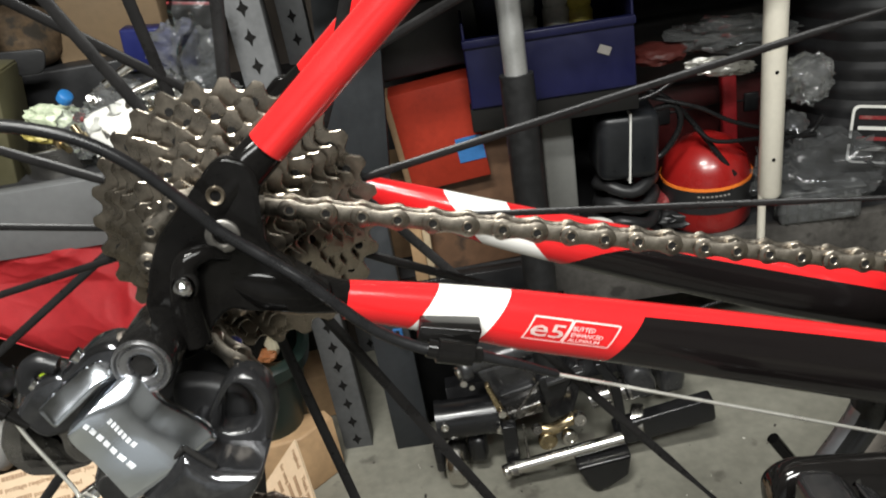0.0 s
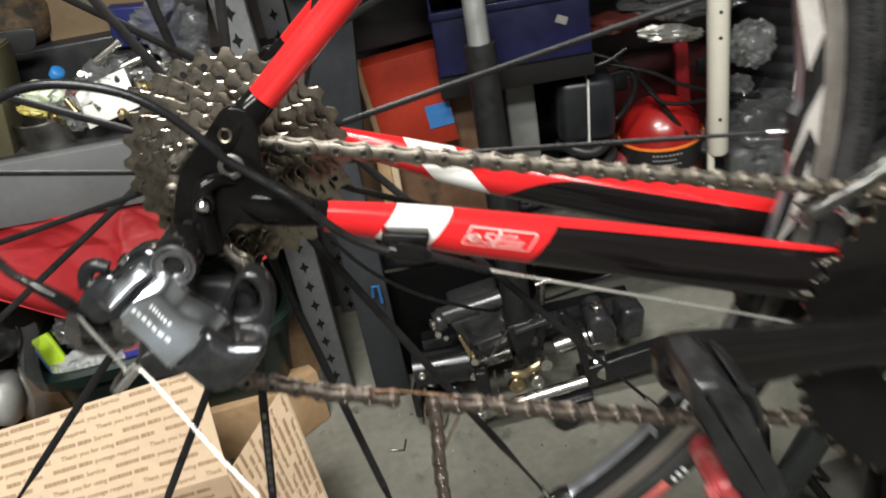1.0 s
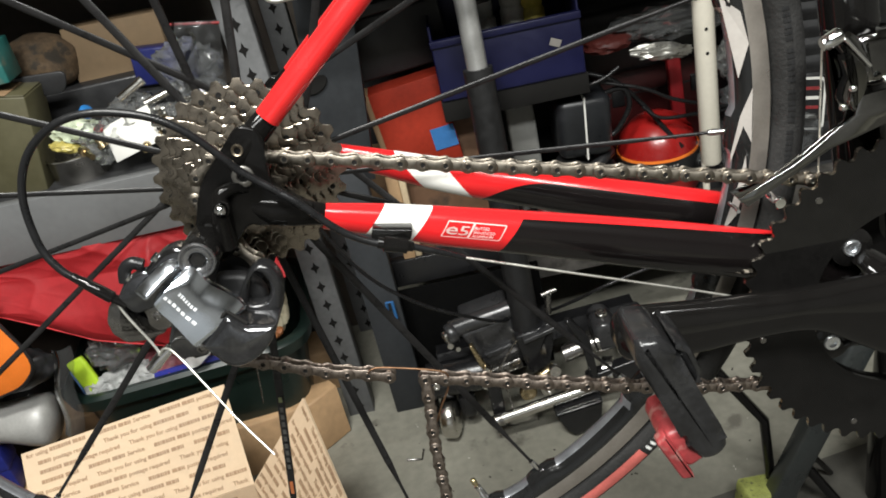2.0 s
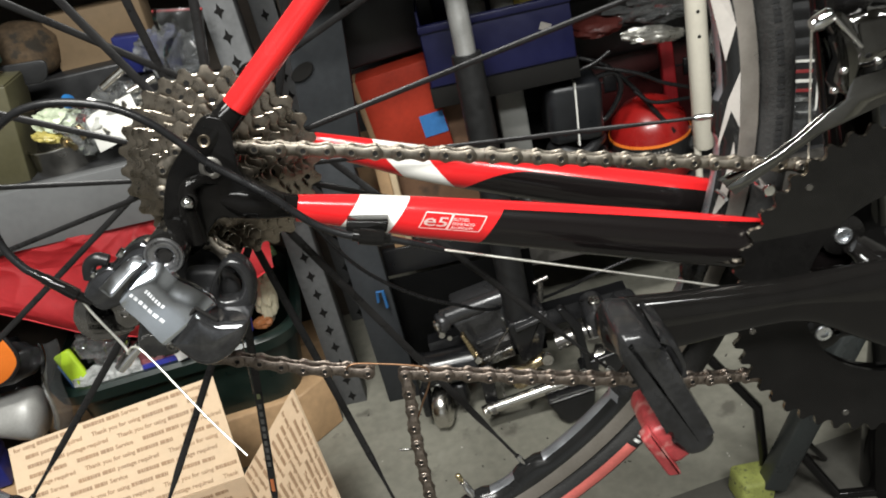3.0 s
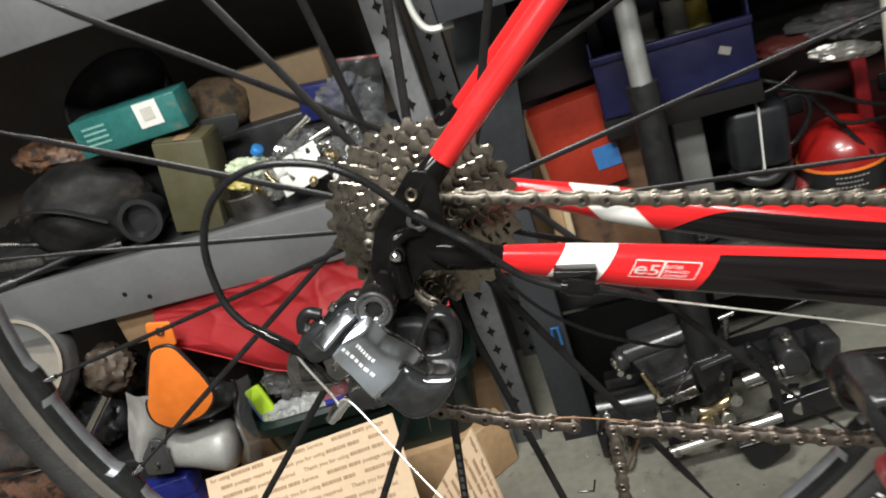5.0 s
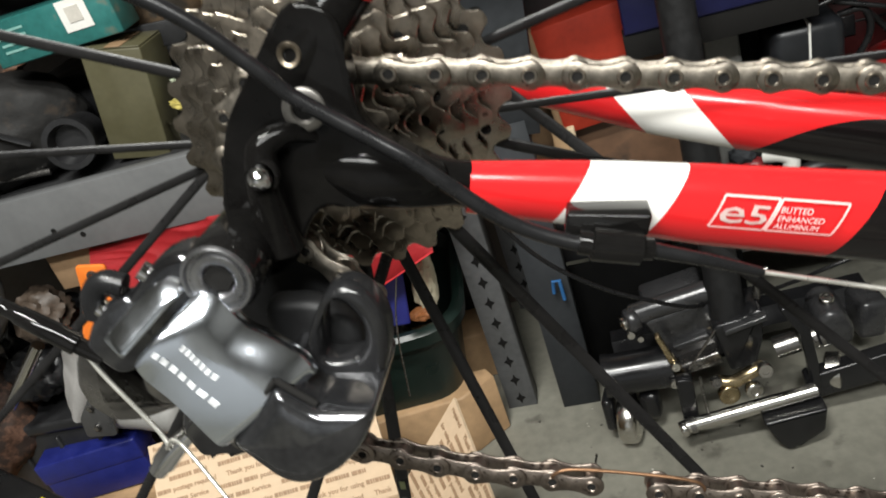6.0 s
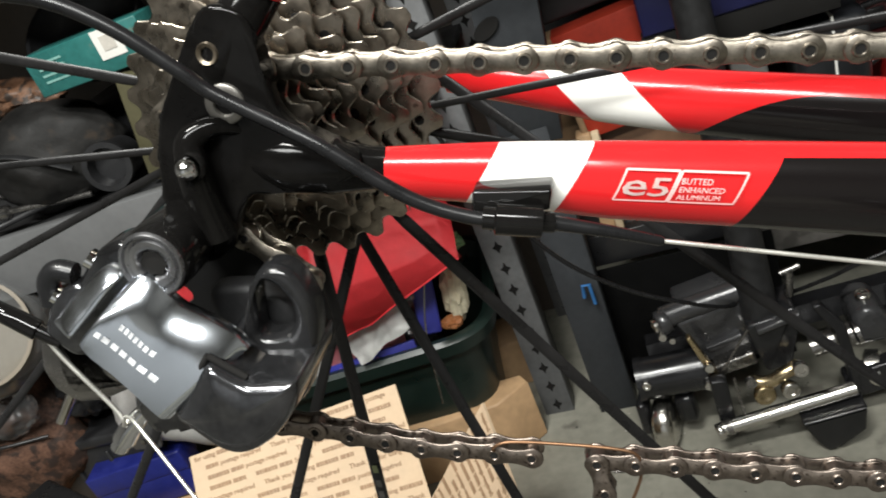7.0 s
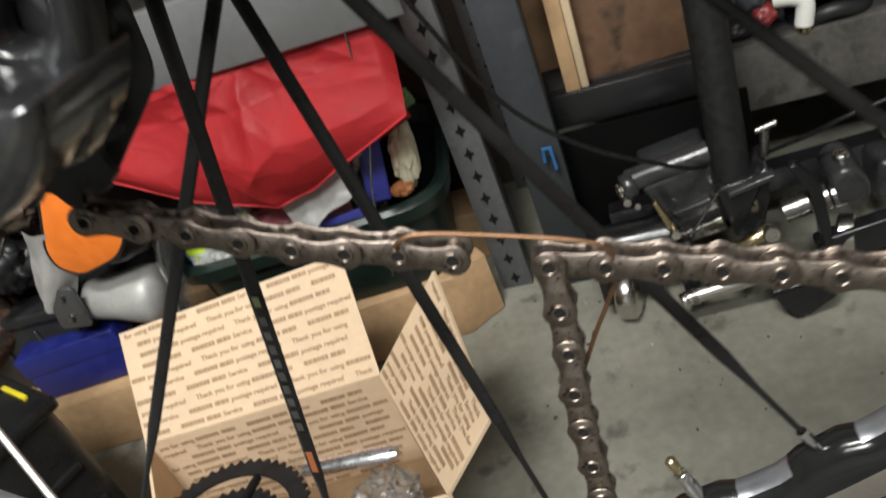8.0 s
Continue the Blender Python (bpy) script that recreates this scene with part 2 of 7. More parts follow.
def ring_plate(bm, outer, inner, y0, y1):
    """A flat ring between two closed outlines of the same count (x, z)."""
    n = len(outer)
    V = [[bm.verts.new((a, y, b)) for a, b in o] for o, y in ((outer, y0), (inner, y0), (outer, y1), (inner, y1))]
    for k in range(n):
        j = (k + 1) % n
        bm.faces.new((V[0][k], V[0][j], V[1][j], V[1][k]))
        bm.faces.new((V[2][k], V[3][k], V[3][j], V[2][j]))
        bm.faces.new((V[0][k], V[2][k], V[2][j], V[0][j]))
        bm.faces.new((V[1][k], V[1][j], V[3][j], V[3][k]))
    return bm


def cog_plate(bm, outer, inner, rp, y0, y1):
    """A sprocket: a flat ring whose teeth thin towards their tips."""
    n = len(outer)
    root = []
    for a, b in outer:
        r = math.hypot(a, b)
        root.append((a * (rp - 0.0046) / r, b * (rp - 0.0046) / r))

    def thin(a, b):
        return 0.00062 * max(0.0, min(1.0, (math.hypot(a, b) - (rp - 0.0046)) / 0.0050))

    def row(o, y, s):
        return [bm.verts.new((a, y + s * thin(a, b), b)) for a, b in o]

    near = [(a * (1 - 0.00055 / math.hypot(a, b)), b * (1 - 0.00055 / math.hypot(a, b))) for a, b in outer]
    V = [row(inner, y0, 1), row(root, y0, 1), row(near, y0, 1), row(outer, y0 + 0.00048, 0.45), row(outer, y1, -1), row(root, y1, -1), row(inner, y1, -1)]
    for P0, P1 in zip(V, V[1:] + V[:1]):
        for k in range(n):
            j = (k + 1) % n
            bm.faces.new((P0[k], P1[k], P1[j], P0[j]))
    bmesh.ops.recalc_face_normals(bm, faces=bm.faces)
    return bm


def toothed(n, centre, turn=0.0, tip=1.0, pitch=0.0127, deep=1.0):
    """The outline of a sprocket with n teeth: eight points a tooth."""
    rp = pitch / 2 / math.sin(math.pi / n)
    out = []
    for k in range(n):
        for f, dr in ((-0.5, -0.0036), (-0.38, -0.0033), (-0.27, -0.0018), (-0.17, 0.0004), (-0.09, 0.0015), (0.09, 0.0015), (0.17, 0.0004), (0.27, -0.0018), (0.38, -0.0033)):
            a = turn + (k + f) * 2 * math.pi / n
            r = rp + (dr if dr < 0 else dr * tip) * deep
            out.append((centre[0] + r * math.cos(a), centre[1] + r * math.sin(a)))
    return out, rp


def circle(centre, r, n, turn=0.0):
    return [(centre[0] + r * math.cos(turn + 2 * math.pi * k / n), centre[1] + r * math.sin(turn + 2 * math.pi * k / n)) for k in range(n)]


def letters(text, size, depth=0.0003, bold=0.0):
    """A line of writing as a mesh in its x, y plane."""
    cu = bpy.data.curves.new("writing", "FONT")
    cu.body, cu.size, cu.extrude, cu.resolution_u, cu.offset = text, size, depth, 2, bold
    ob = bpy.data.objects.new("writing", cu)
    me = bpy.data.meshes.new_from_object(ob)
    bpy.data.objects.remove(ob)
    bpy.data.curves.remove(cu)
    return me


# ---- the bicycle, in its own metres: x forward, y to its far side, z up, the rear axle's middle at 0 ----
bike = empty("bicycle", pose(0, 0.0657, 0.8639, -5.27, 0, 0))
tagged(bike, "red and black road bicycle hung in a stand, chain parted", "bicycle")
HUB, BB = (0.0, 0.0), (0.379, -0.1565)


def stays():
    for side, nm in ((-1, "chainstay"), (1, "chainstay")):
        pts = [(0.0435, 0.0605, -0.0202), (0.075, 0.0545, -0.0325), (0.105, 0.05, -0.0450), (0.14, 0.0455, -0.0584), (0.19, 0.041, -0.0770), (0.24, 0.038, -0.0955), (0.29, 0.036, -0.1137), (0.35, 0.03, -0.138)]
        rad = [0.0074, 0.0096, 0.0118, 0.0129, 0.0143, 0.0155, 0.0158, 0.0160]
        line = smooth_line([(x, side * y, z) for x, y, z in pts], 6)
        rr = [float(np.interp(p.x, [q[0] for q in pts], rad)) for p in line]
        bm = tube(bmesh.new(), line, rr, 36, flat=(0.78, 1.0))
        part(nm, bm, M_STAY if side < 0 else M_STAY_FAR, bike, "red chainstay with a white band and black underside")
        bm = tube(bmesh.new(), smooth_line([(0.0292, side * 0.0605, 0.0398), (0.10, side * 0.053, 0.0965), (0.20, side * 0.038, 0.177), (0.36, side * 0.018, 0.305)], 8), 0.0071, 20)
        part("seatstay", bm, M_RED, bike, "red seatstay with scratches and a white flash")
        a, b = Vector((0.0292, side * 0.0605, 0.0398)), Vector((0.10, side * 0.053, 0.0965))
        bm = tube(bmesh.new(), [Vector((0.005, side * 0.0635, 0.0215)), Vector((0.018, side * 0.0625, 0.0315)), a - (b - a).normalized() * 0.0005, a + (b - a).normalized() * 0.0002], [0.0085, 0.0078, 0.0070, 0.0067], 18, flat=(0.8, 1.0))
        part("dropout_socket", bm, M_DROP, bike, "black seatstay socket")
        bm = tube(bmesh.new(), [Vector((0.004, side * 0.0645, -0.002)), Vector((0.018, side * 0.0645, -0.0085)), Vector((0.03, side * 0.063, -0.0135)), Vector((0.0405, side * 0.0615, -0.0178)), Vector((0.0437, side * 0.0605, -0.0192))], [0.004, 0.0095, 0.0088, 0.0067, 0.0069], 18, flat=(0.72, 1.0))
        part("dropout_socket", bm, M_DROP, bike, "black chainstay socket")
    # the white flash on the near seatstay
    bm = bmesh.new()
    a, b = Vector((0.105, -0.0525, 0.1005)), Vector((0.2, -0.038, 0.177))
    d = (b - a).normalized()
    for k in range(10):
        p = a + (b - a) * (0.12 + 0.8 * k / 10)
        tube(bm, [p, p + (b - a) * 0.082], 0.00722, 10, caps=False)
    bmesh.ops.delete(bm, geom=[v for v in bm.verts if (v.co - a).dot(Vector((-0.62, -0.2, 0.76))) - d.dot(v.co - a) * d.dot(Vector((-0.62, -0.2, 0.76))) < 0.0025], context="VERTS")
    part("white_flash", bm, M_WHITE, bike, "white flash painted on the seatstay")
    # small lettering panel on the near chainstay
    d = Vector((0.035, 0.0045, -0.013)).normalized()

    def lay(u, v):
        """u along the stay from x = 0.105, v up across it: a place on its near face."""
        c = Vector((0.105, -0.05, -0.0405)) + d * u
        r = 0.0102 + 0.04 * u
        rn = r + 0.0016
        a = math.asin(max(-1.0, min(1.0, (r * math.sin(v / r) + 0.0045) / rn)))
        c.z -= 0.0045
        r = rn
        upv = Vector((0.348, 0.0, 0.937))
        return c + Vector((0, -0.78, 0)) * (r + 0.0005) * math.cos(a) + upv * (r + 0.0004) * math.sin(a)

    def lay_mesh(me, u0, v0, lean=0.0):
        bm = bmesh.new()
        bm.from_mesh(me)
        bpy.data.meshes.remove(me)
        for v in bm.verts:
            v.co = lay(u0 + v.co.x + lean * v.co.y, v0 + v.co.y) + Vector((0, -0.0001, 0))
        return bm

    for ch, u, sx, sy in (("e", 0.0016, 2.05, 1.24), ("5", 0.0092, 1.74, 0.98)):
        wide = letters(ch, 0.0080, 0.0002, 0.00006)
        wide.transform(Matrix.Diagonal((sx, sy, 1.0, 1.0)))
        part("lettering", lay_mesh(wide, u, -0.0056, 0.25), mat("worn_white_lettering", (0.66, 0.56, 0.53), 0.4, 0, 0.15, 300), bike, "white lettering in a thin frame")
    bm = bmesh.new()

    def bar(u0, v0, u1, v1, w=0.0003):
        n = 8
        for k in range(n):
            ua, va = u0 + (u1 - u0) * k / n, v0 + (v1 - v0) * k / n
            ub, vb = u0 + (u1 - u0) * (k + 1) / n, v0 + (v1 - v0) * (k + 1) / n
            t = Vector((ub - ua, vb - va)).normalized() * w
            bm.faces.new([bm.verts.new(lay(*q)) for q in ((ua - t.y, va + t.x), (ub - t.y, vb + t.x), (ub + t.y, vb - t.x), (ua + t.y, va - t.x))])

    for u0, u1 in ((0.0015, 0.0165), (0.0172, 0.0355)):
        l0, l1 = u0 - 0.0012, u1 - 0.0012
        bar(l0, -0.0076, l1, -0.0076)
        bar(u0 + 0.0022, 0.0018, u1 + 0.0022, 0.0018)
        bar(l0, -0.0076, u0 + 0.0022, 0.0018)
        bar(l1, -0.0076, u1 + 0.0022, 0.0018)
    for i, word in enumerate(("BUTTED", "ENHANCED", "ALUMINUM")):
        part("lettering", lay_mesh(letters(word, 0.0024, 0.0001, 0.0), 0.0190 - i * 0.0005, -0.0017 - i * 0.0024, 0.2), M_WHITE, bike, "small white lettering")
    part("lettering_panel", bm, mat("red_print_on_red", (0.72, 0.42, 0.4), 0.4), bike, "fine white frame with rows of small print")


def dropouts():
    for side in (-1, 1):
        out = [(0.003, 0.031), (0.014, 0.042), (0.026, 0.036), (0.024, 0.022), (0.022, 0.006), (0.032, -0.004), (0.041, -0.011), (0.040, -0.0165), (0.030, -0.019), (0.014, -0.0155), (0.004, -0.0135), (-0.002, -0.018), (-0.010, -0.030), (-0.024, -0.031), (-0.026, -0.016), (-0.0215, 0.0), (-0.0135, 0.016)]
        if side > 0:
            out = [p for p in out if p[1] > -0.0195]
        bm = slab(bmesh.new(), rounded(out, 0.006), side * 0.0605, side * 0.0685, 0.0016, 3)
        part("dropout", bm, M_DROP, bike, "black dropout with an eyelet and a derailleur hanger")
    # eyelets, axle nut and hanger bolt on the near side
    bm = lathe(bmesh.new(), [(0.0, 0.0060), (0.0010, 0.0060), (0.0014, 0.0056), (0.0014, 0.0036), (0.0009, 0.0032), (-0.0025, 0.0030), (-0.0025, 0.0)], (0.0094, -0.0683, 0.0141), seg=32)
    eye = part("eyelet", bm, mat("bare_alloy_face", (0.20, 0.19, 0.175), 0.4, 0.85, 0.3, 90, bump=0.03, bump_scale=500), bike, "bare metal eyelet")
    part("hole", lathe(bmesh.new(), [(0.0, 0.0031), (0.0004, 0.0)], (0.0094, -0.0668, 0.0141), seg=20), M_HOLE, eye, "dark hole")
    bm = lathe(bmesh.new(), [(0.0, 0.0034), (0.001, 0.003), (0.0004, 0.0019), (-0.002, 0.0018), (-0.002, 0.0)], (0.0108, -0.0690, 0.0285), seg=18)
    part("eyelet", bm, mat("brassy_thread", (0.24, 0.20, 0.15), 0.4, 0.9, 0.3, 120), bike, "small threaded eyelet")
    # raised hood round the axle slot: thick down the hanger, thinning over the top
    hood = smooth_line([(-0.0100, -0.0700, -0.0220), (-0.0092, -0.0712, -0.0140), (-0.0080, -0.0722, -0.0060), (-0.0062, -0.0728, 0.0020), (-0.0045, -0.0722, 0.0072), (-0.0010, -0.0708, 0.0092), (0.0035, -0.0690, 0.0092), (0.0078, -0.0672, 0.0072), (0.0100, -0.0660, 0.0050)], 6)
    fat = [float(np.interp(k / (len(hood) - 1), [0, 0.3, 0.5, 0.7, 1.0], [0.0060, 0.0052, 0.0044, 0.0034, 0.0022])) for k in range(len(hood))]
    part("hanger_ridge", tube(bmesh.new(), hood, fat, 18), M_DROP, bike, "glossy black hood of the axle slot")
    bm = lathe(bmesh.new(), [(-0.002, 0.0047), (0.0, 0.0047), (0.0006, 0.0041)], (-0.0053, -0.0770, 0.0015), (-0.1, -1, 0.1), seg=24)
    part("bolt_seat", bm, M_BLACK, bike, "black seat of the bolt")
    bm = lathe(bmesh.new(), [(0, 0.0034), (0.0015, 0.0034), (0.003, 0.0028), (0.0042, 0.0014), (0.0045, 0.0)], (-0.0052, -0.0772, 0.0014), (-0.1, -1, 0.1), seg=20)
    part("hanger_bolt", bm, M_CHROME, bike, "small domed chrome bolt")


WC = (-0.002, 0.0, -0.008)


def spoke_angle(deg):
    """The way a spoke leaves the hub, and where it meets the rim, in radians."""
    a = radians(deg)
    a += radians(-1.0 + 0.9 * math.cos(a) - 1.3 * max(0, -math.sin(a)) ** 2)
    return a, a + radians({298: 1.0, 352: 1.1, 316: 0.8, 334: 1.0}.get(deg, 0.0))


def wheel():
    hubm = lathe(bmesh.new(), [(-0.064, 0.0085), (-0.052, 0.0085), (-0.05, 0.012), (-0.041, 0.012), (-0.040, 0.021), (-0.037, 0.0215), (-0.034, 0.014), (0.01, 0.0135), (0.0125, 0.0225), (0.0155, 0.023), (0.017, 0.018), (0.05, 0.0175), (0.05, 0.008), (0.064, 0.008)], (0, 0, 0), seg=40)
    w = part("rear_wheel", hubm, M_BLACK, bike, "rear wheel with bladed black spokes")
    prof = []
    for s, r in ((-0.0090, 0.3135), (-0.0098, 0.311), (-0.0096, 0.300), (-0.0082, 0.294), (-0.0050, 0.2895), (0, 0.2882), (0.0050, 0.2895), (0.0082, 0.294), (0.0096, 0.300), (0.0098, 0.311), (0.0090, 0.3135), (0.006, 0.306), (-0.006, 0.306)):
        prof.append((s, r + 0.0052))
    # the rim's inner wall is milled away between the spokes and left bare there
    solid = [math.degrees(spoke_angle(10 + 18 * k)[1]) % 360 for k in range(20)] + [288.4]
    bm = lathe(bmesh.new(), prof, WC, seg=360, close=True)

    def milled(v):
        x, z = v.x - WC[0], v.z - WC[2]
        a = math.degrees(math.atan2(z, x)) % 360
        off = min(abs((a - s + 180) % 360 - 180) for s in solid)
        return max(0.0, min(1.0, (off - 1.9) / 0.8)), math.hypot(x, z)

    for v in bm.verts:
        f, r = milled(v.co)
        if r < 0.2995:
            k = 1 + 0.0030 * f / r
            v.co.x, v.co.z = WC[0] + (v.co.x - WC[0]) * k, WC[2] + (v.co.z - WC[2]) * k
    me = mesh_of("rim", bm, M_RIM)
    me.materials.append(mat("milled_bare_alloy", (0.40, 0.41, 0.44), 0.32, 0.85, 0.15, 60))
    for f in me.polygons:
        amount, r = milled(f.center)
        if amount > 0.5 and r < 0.2985 and abs(f.center.y) < 0.0078:
            f.material_index = 1
    part("rim", me, None, w, "black rim, milled bare between the spokes")
    d = Vector((math.cos(radians(288.4)), 0, math.sin(radians(288.4))))
    o = Vector(WC)
    stem = part("valve", tube(bmesh.new(), [o + d * 0.2790, o + d * 0.2796, o + d * 0.2855, o + d * 0.2860, o + d * 0.302], [0.0018, 0.0026, 0.0026, 0.0030, 0.0030], 16), M_CHROME, w, "bright threaded valve stem")
    part("valve_tip", tube(bmesh.new(), [o + d * 0.2715, o + d * 0.2725, o + d * 0.2768, o + d * 0.2772, o + d * 0.2795], [0.0010, 0.0021, 0.0021, 0.0013, 0.0013], 14), mat("pale_brass", (0.62, 0.52, 0.30), 0.25, 1.0, 0.1, 60), stem, "brass valve tip")
    for s in (-1, 1):
        part("brake_track", lathe(bmesh.new(), [(s * 0.0099, 0.3176), (s * 0.00995, 0.3173), (s * 0.00985, 0.3075), (s * 0.0097, 0.307)], WC, seg=144), M_TRACK, w, "grey machined brake track")
    tp = [(0.0124 * math.sin(a), 0.3302 + 0.0124 * math.cos(a)) for a in [radians(d) for d in range(-150, 151, 15)]]
    part("tyre", lathe(bmesh.new(), tp, WC, seg=180), M_TYRE, w, "black road tyre")
    # pale decals on the near flank of the rim

    def patch(pts, material, name, label, y=-0.0099):
        bm = bmesh.new()
        bm.faces.new([bm.verts.new((WC[0] + (r + 0.0045) * math.cos(radians(a)), yy, WC[2] + (r + 0.0045) * math.sin(radians(a)))) for a, r, yy in pts])
        part(name, bm, material, w, label, smooth=False)

    def flank(r):
        return -float(np.interp(r, [0.2895, 0.294, 0.300, 0.311], [0.0051, 0.0083, 0.0097, 0.0099])) - 0.0003

    shards = (((20.5, 0.2985), (17.0, 0.2912), (10.6, 0.2912), (8.2, 0.2955), (12.5, 0.3022), (16.5, 0.3022)),
              ((9.2, 0.2912), (7.0, 0.3003), (3.3, 0.3022), (-0.4, 0.2945)),
              ((-1.7, 0.3024), (-8.1, 0.3024), (-6.1, 0.2970), (-10.6, 0.2915), (-9.6, 0.2912), (-4.9, 0.2950)),
              ((-9.6, 0.2995), (-12.4, 0.3022), (-17.0, 0.3000), (-19.5, 0.2940), (-13.2, 0.2975)))
    for base in (0.0, 118.0, -128.0):
        for q in shards:
            patch([(base + a, r, flank(r)) for a, r in q], M_DECAL, "decal", "pale grey angular decal")
    # red label on the tyre's lower flank and white label panels on the rim
    bm = bmesh.new()

    def tyre_at(a, ph, lift=0.0004):
        rr = 0.0124 + lift
        r = 0.3302 + rr * math.cos(ph)
        return (WC[0] + r * math.cos(radians(a)), -rr * math.sin(ph), WC[2] + r * math.sin(radians(a)))

    def tyre_patch(a0, a1, p0, p1, material, name, label):
        bm = bmesh.new()
        n = max(2, int(abs(a1 - a0) / 1.2))
        m = 4
        g = [[bm.verts.new(tyre_at(a0 + (a1 - a0) * i / n, p0 + (p1 - p0) * j / m)) for j in range(m + 1)] for i in range(n + 1)]
        for i in range(n):
            for j in range(m):
                bm.faces.new((g[i][j], g[i + 1][j], g[i + 1][j + 1], g[i][j + 1]))
        part(name, bm, material, w, label)

    tyre_patch(-78, -50.5, radians(62), radians(104), M_PINK, "tyre_label", "faded red band on the tyre")
    tyre_patch(-50.2, -47.2, radians(62), radians(104), M_TYRE, "tyre_label", "black end of the red band")
    for k in range(3):
        tyre_patch(-49.8 + k * 0.8, -49.4 + k * 0.8, radians(70), radians(96), M_WHITE, "print_bar", "white print on the tyre label")
    # raised rows of small print on the tyre
    for i in range(34):
        a = 10 - i * 0.62
        if i % 7 != 6:
            tyre_patch(a, a + 0.4, radians(84), radians(103), M_RUB, "moulded_print", "moulded print on the tyre")
    for a, r0, r1 in ((-38.2, 0.2950, 0.3020),):
        q = [(a - 4.0, r0), (a - 4.0, r1), (a + 4.0, r1), (a + 4.0, r0)]
        patch([(aa, r, flank(r)) for aa, r in q], M_WHITE, "rim_label", "white label with dark print on the rim")
        for k in range(5):
            b = a - 3.4 + k * 1.45
            q = [(b, r0 + 0.0012), (b, r1 - 0.0012), (b + 1.0, r1 - 0.0012), (b + 1.0, r0 + 0.0012)]
            patch([(aa, r, flank(r) - 0.0003) for aa, r in q], M_RIM, "print_bar", "dark print")
    # spokes
    tang = {-8: -0.0216, -44: 0.0255, -80: -0.023, -116: 0.0275, -152: -0.021, 172: 0.025, 136: -0.0225, 100: 0.024, 64: -0.024, 28: 0.024}
    nip = lathe(bmesh.new(), [(0.0, 0.0019), (0.004, 0.0022), (0.010, 0.0017), (0.0102, 0.0)], (0, 0, 0), (1, 0, 0), 10)
    nip = mesh_of("nipple", nip, M_CHROME)
    for k in range(20):
        deg = 10 + 18 * k
        a, ae = spoke_angle(deg)
        d = Vector((math.cos(a), 0, math.sin(a)))
        nrm = Vector((-math.sin(a), 0, math.cos(a)))
        key = deg if deg <= 180 else deg - 360
        far = key in tang
        s = Vector((0, 0.038 if far else -0.0135, 0)) + d * (0.006 if far else 0.021) + nrm * tang.get(key, 0.0)
        e = Vector((math.cos(ae), 0, math.sin(ae))) * 0.2946 + Vector((WC[0], 0.001 if far else -0.001, WC[2]))
        seg = (e - s).normalized()
        pts, wid, thk = [], [], []
        for f, ww, tt in ((0, 0.0011, 0.0011), (0.06, 0.0012, 0.001), (0.14, 0.0027, 0.0006), (0.5, 0.0027, 0.0006), (0.80, 0.0026, 0.0006), (0.87, 0.0012, 0.001), (1.0, 0.0011, 0.0011)):
            pts.append(s + (e - s) * f)
            wid.append(ww if ww < 0.002 else ww * (0.55 + 0.45 * abs(math.sin(a))))
            thk.append(tt)
        bm = bmesh.new()
        across = seg.cross(Vector((0, 1, 0))).normalized()
        deep = seg.cross(across)
        rings = [[bm.verts.new(p + across * ww * math.cos(t) + deep * tt * math.sin(t)) for t in [2 * math.pi * q / 10 for q in range(10)]] for p, ww, tt in zip(pts, wid, thk)]
        for g0, g1 in zip(rings, rings[1:]):
            for q in range(10):
                bm.faces.new((g0[q], g0[(q + 1) % 10], g1[(q + 1) % 10], g1[q]))
        sp = part("spoke", bm, M_SPOKE, w)
        if deg == 262:
            # a printed label runs down this blade
            for f0, f1, m in [(0.50, 0.515, M_LABELOLIVE)] + [(0.53 + q * 0.022, 0.544 + q * 0.022, M_FAINT) for q in range(9)] + [(0.76, 0.80, M_RUST)]:
                bar = bmesh.new()
                p0, p1 = s.lerp(e, f0) + Vector((0, -0.0009, 0)), s.lerp(e, f1) + Vector((0, -0.0009, 0))
                bar.faces.new([bar.verts.new(v) for v in (p0 - across * 0.0013, p0 + across * 0.0011, p1 + across * 0.0013, p1 - across * 0.0011)])
                part("print_bar", bar, m, sp, "worn print on the spoke", smooth=False)
        q = seg.to_track_quat("X", "Z").to_matrix().to_4x4()
        part("nipple", nip, None, w, "bright nipple", m=Matrix.Translation(e - seg * 0.011) @ q)


COGS = (12, 13, 14, 15, 17, 19, 21, 23, 25, 28)
COG_Y = [-0.0500 + 0.00395 * i for i in range(10)]


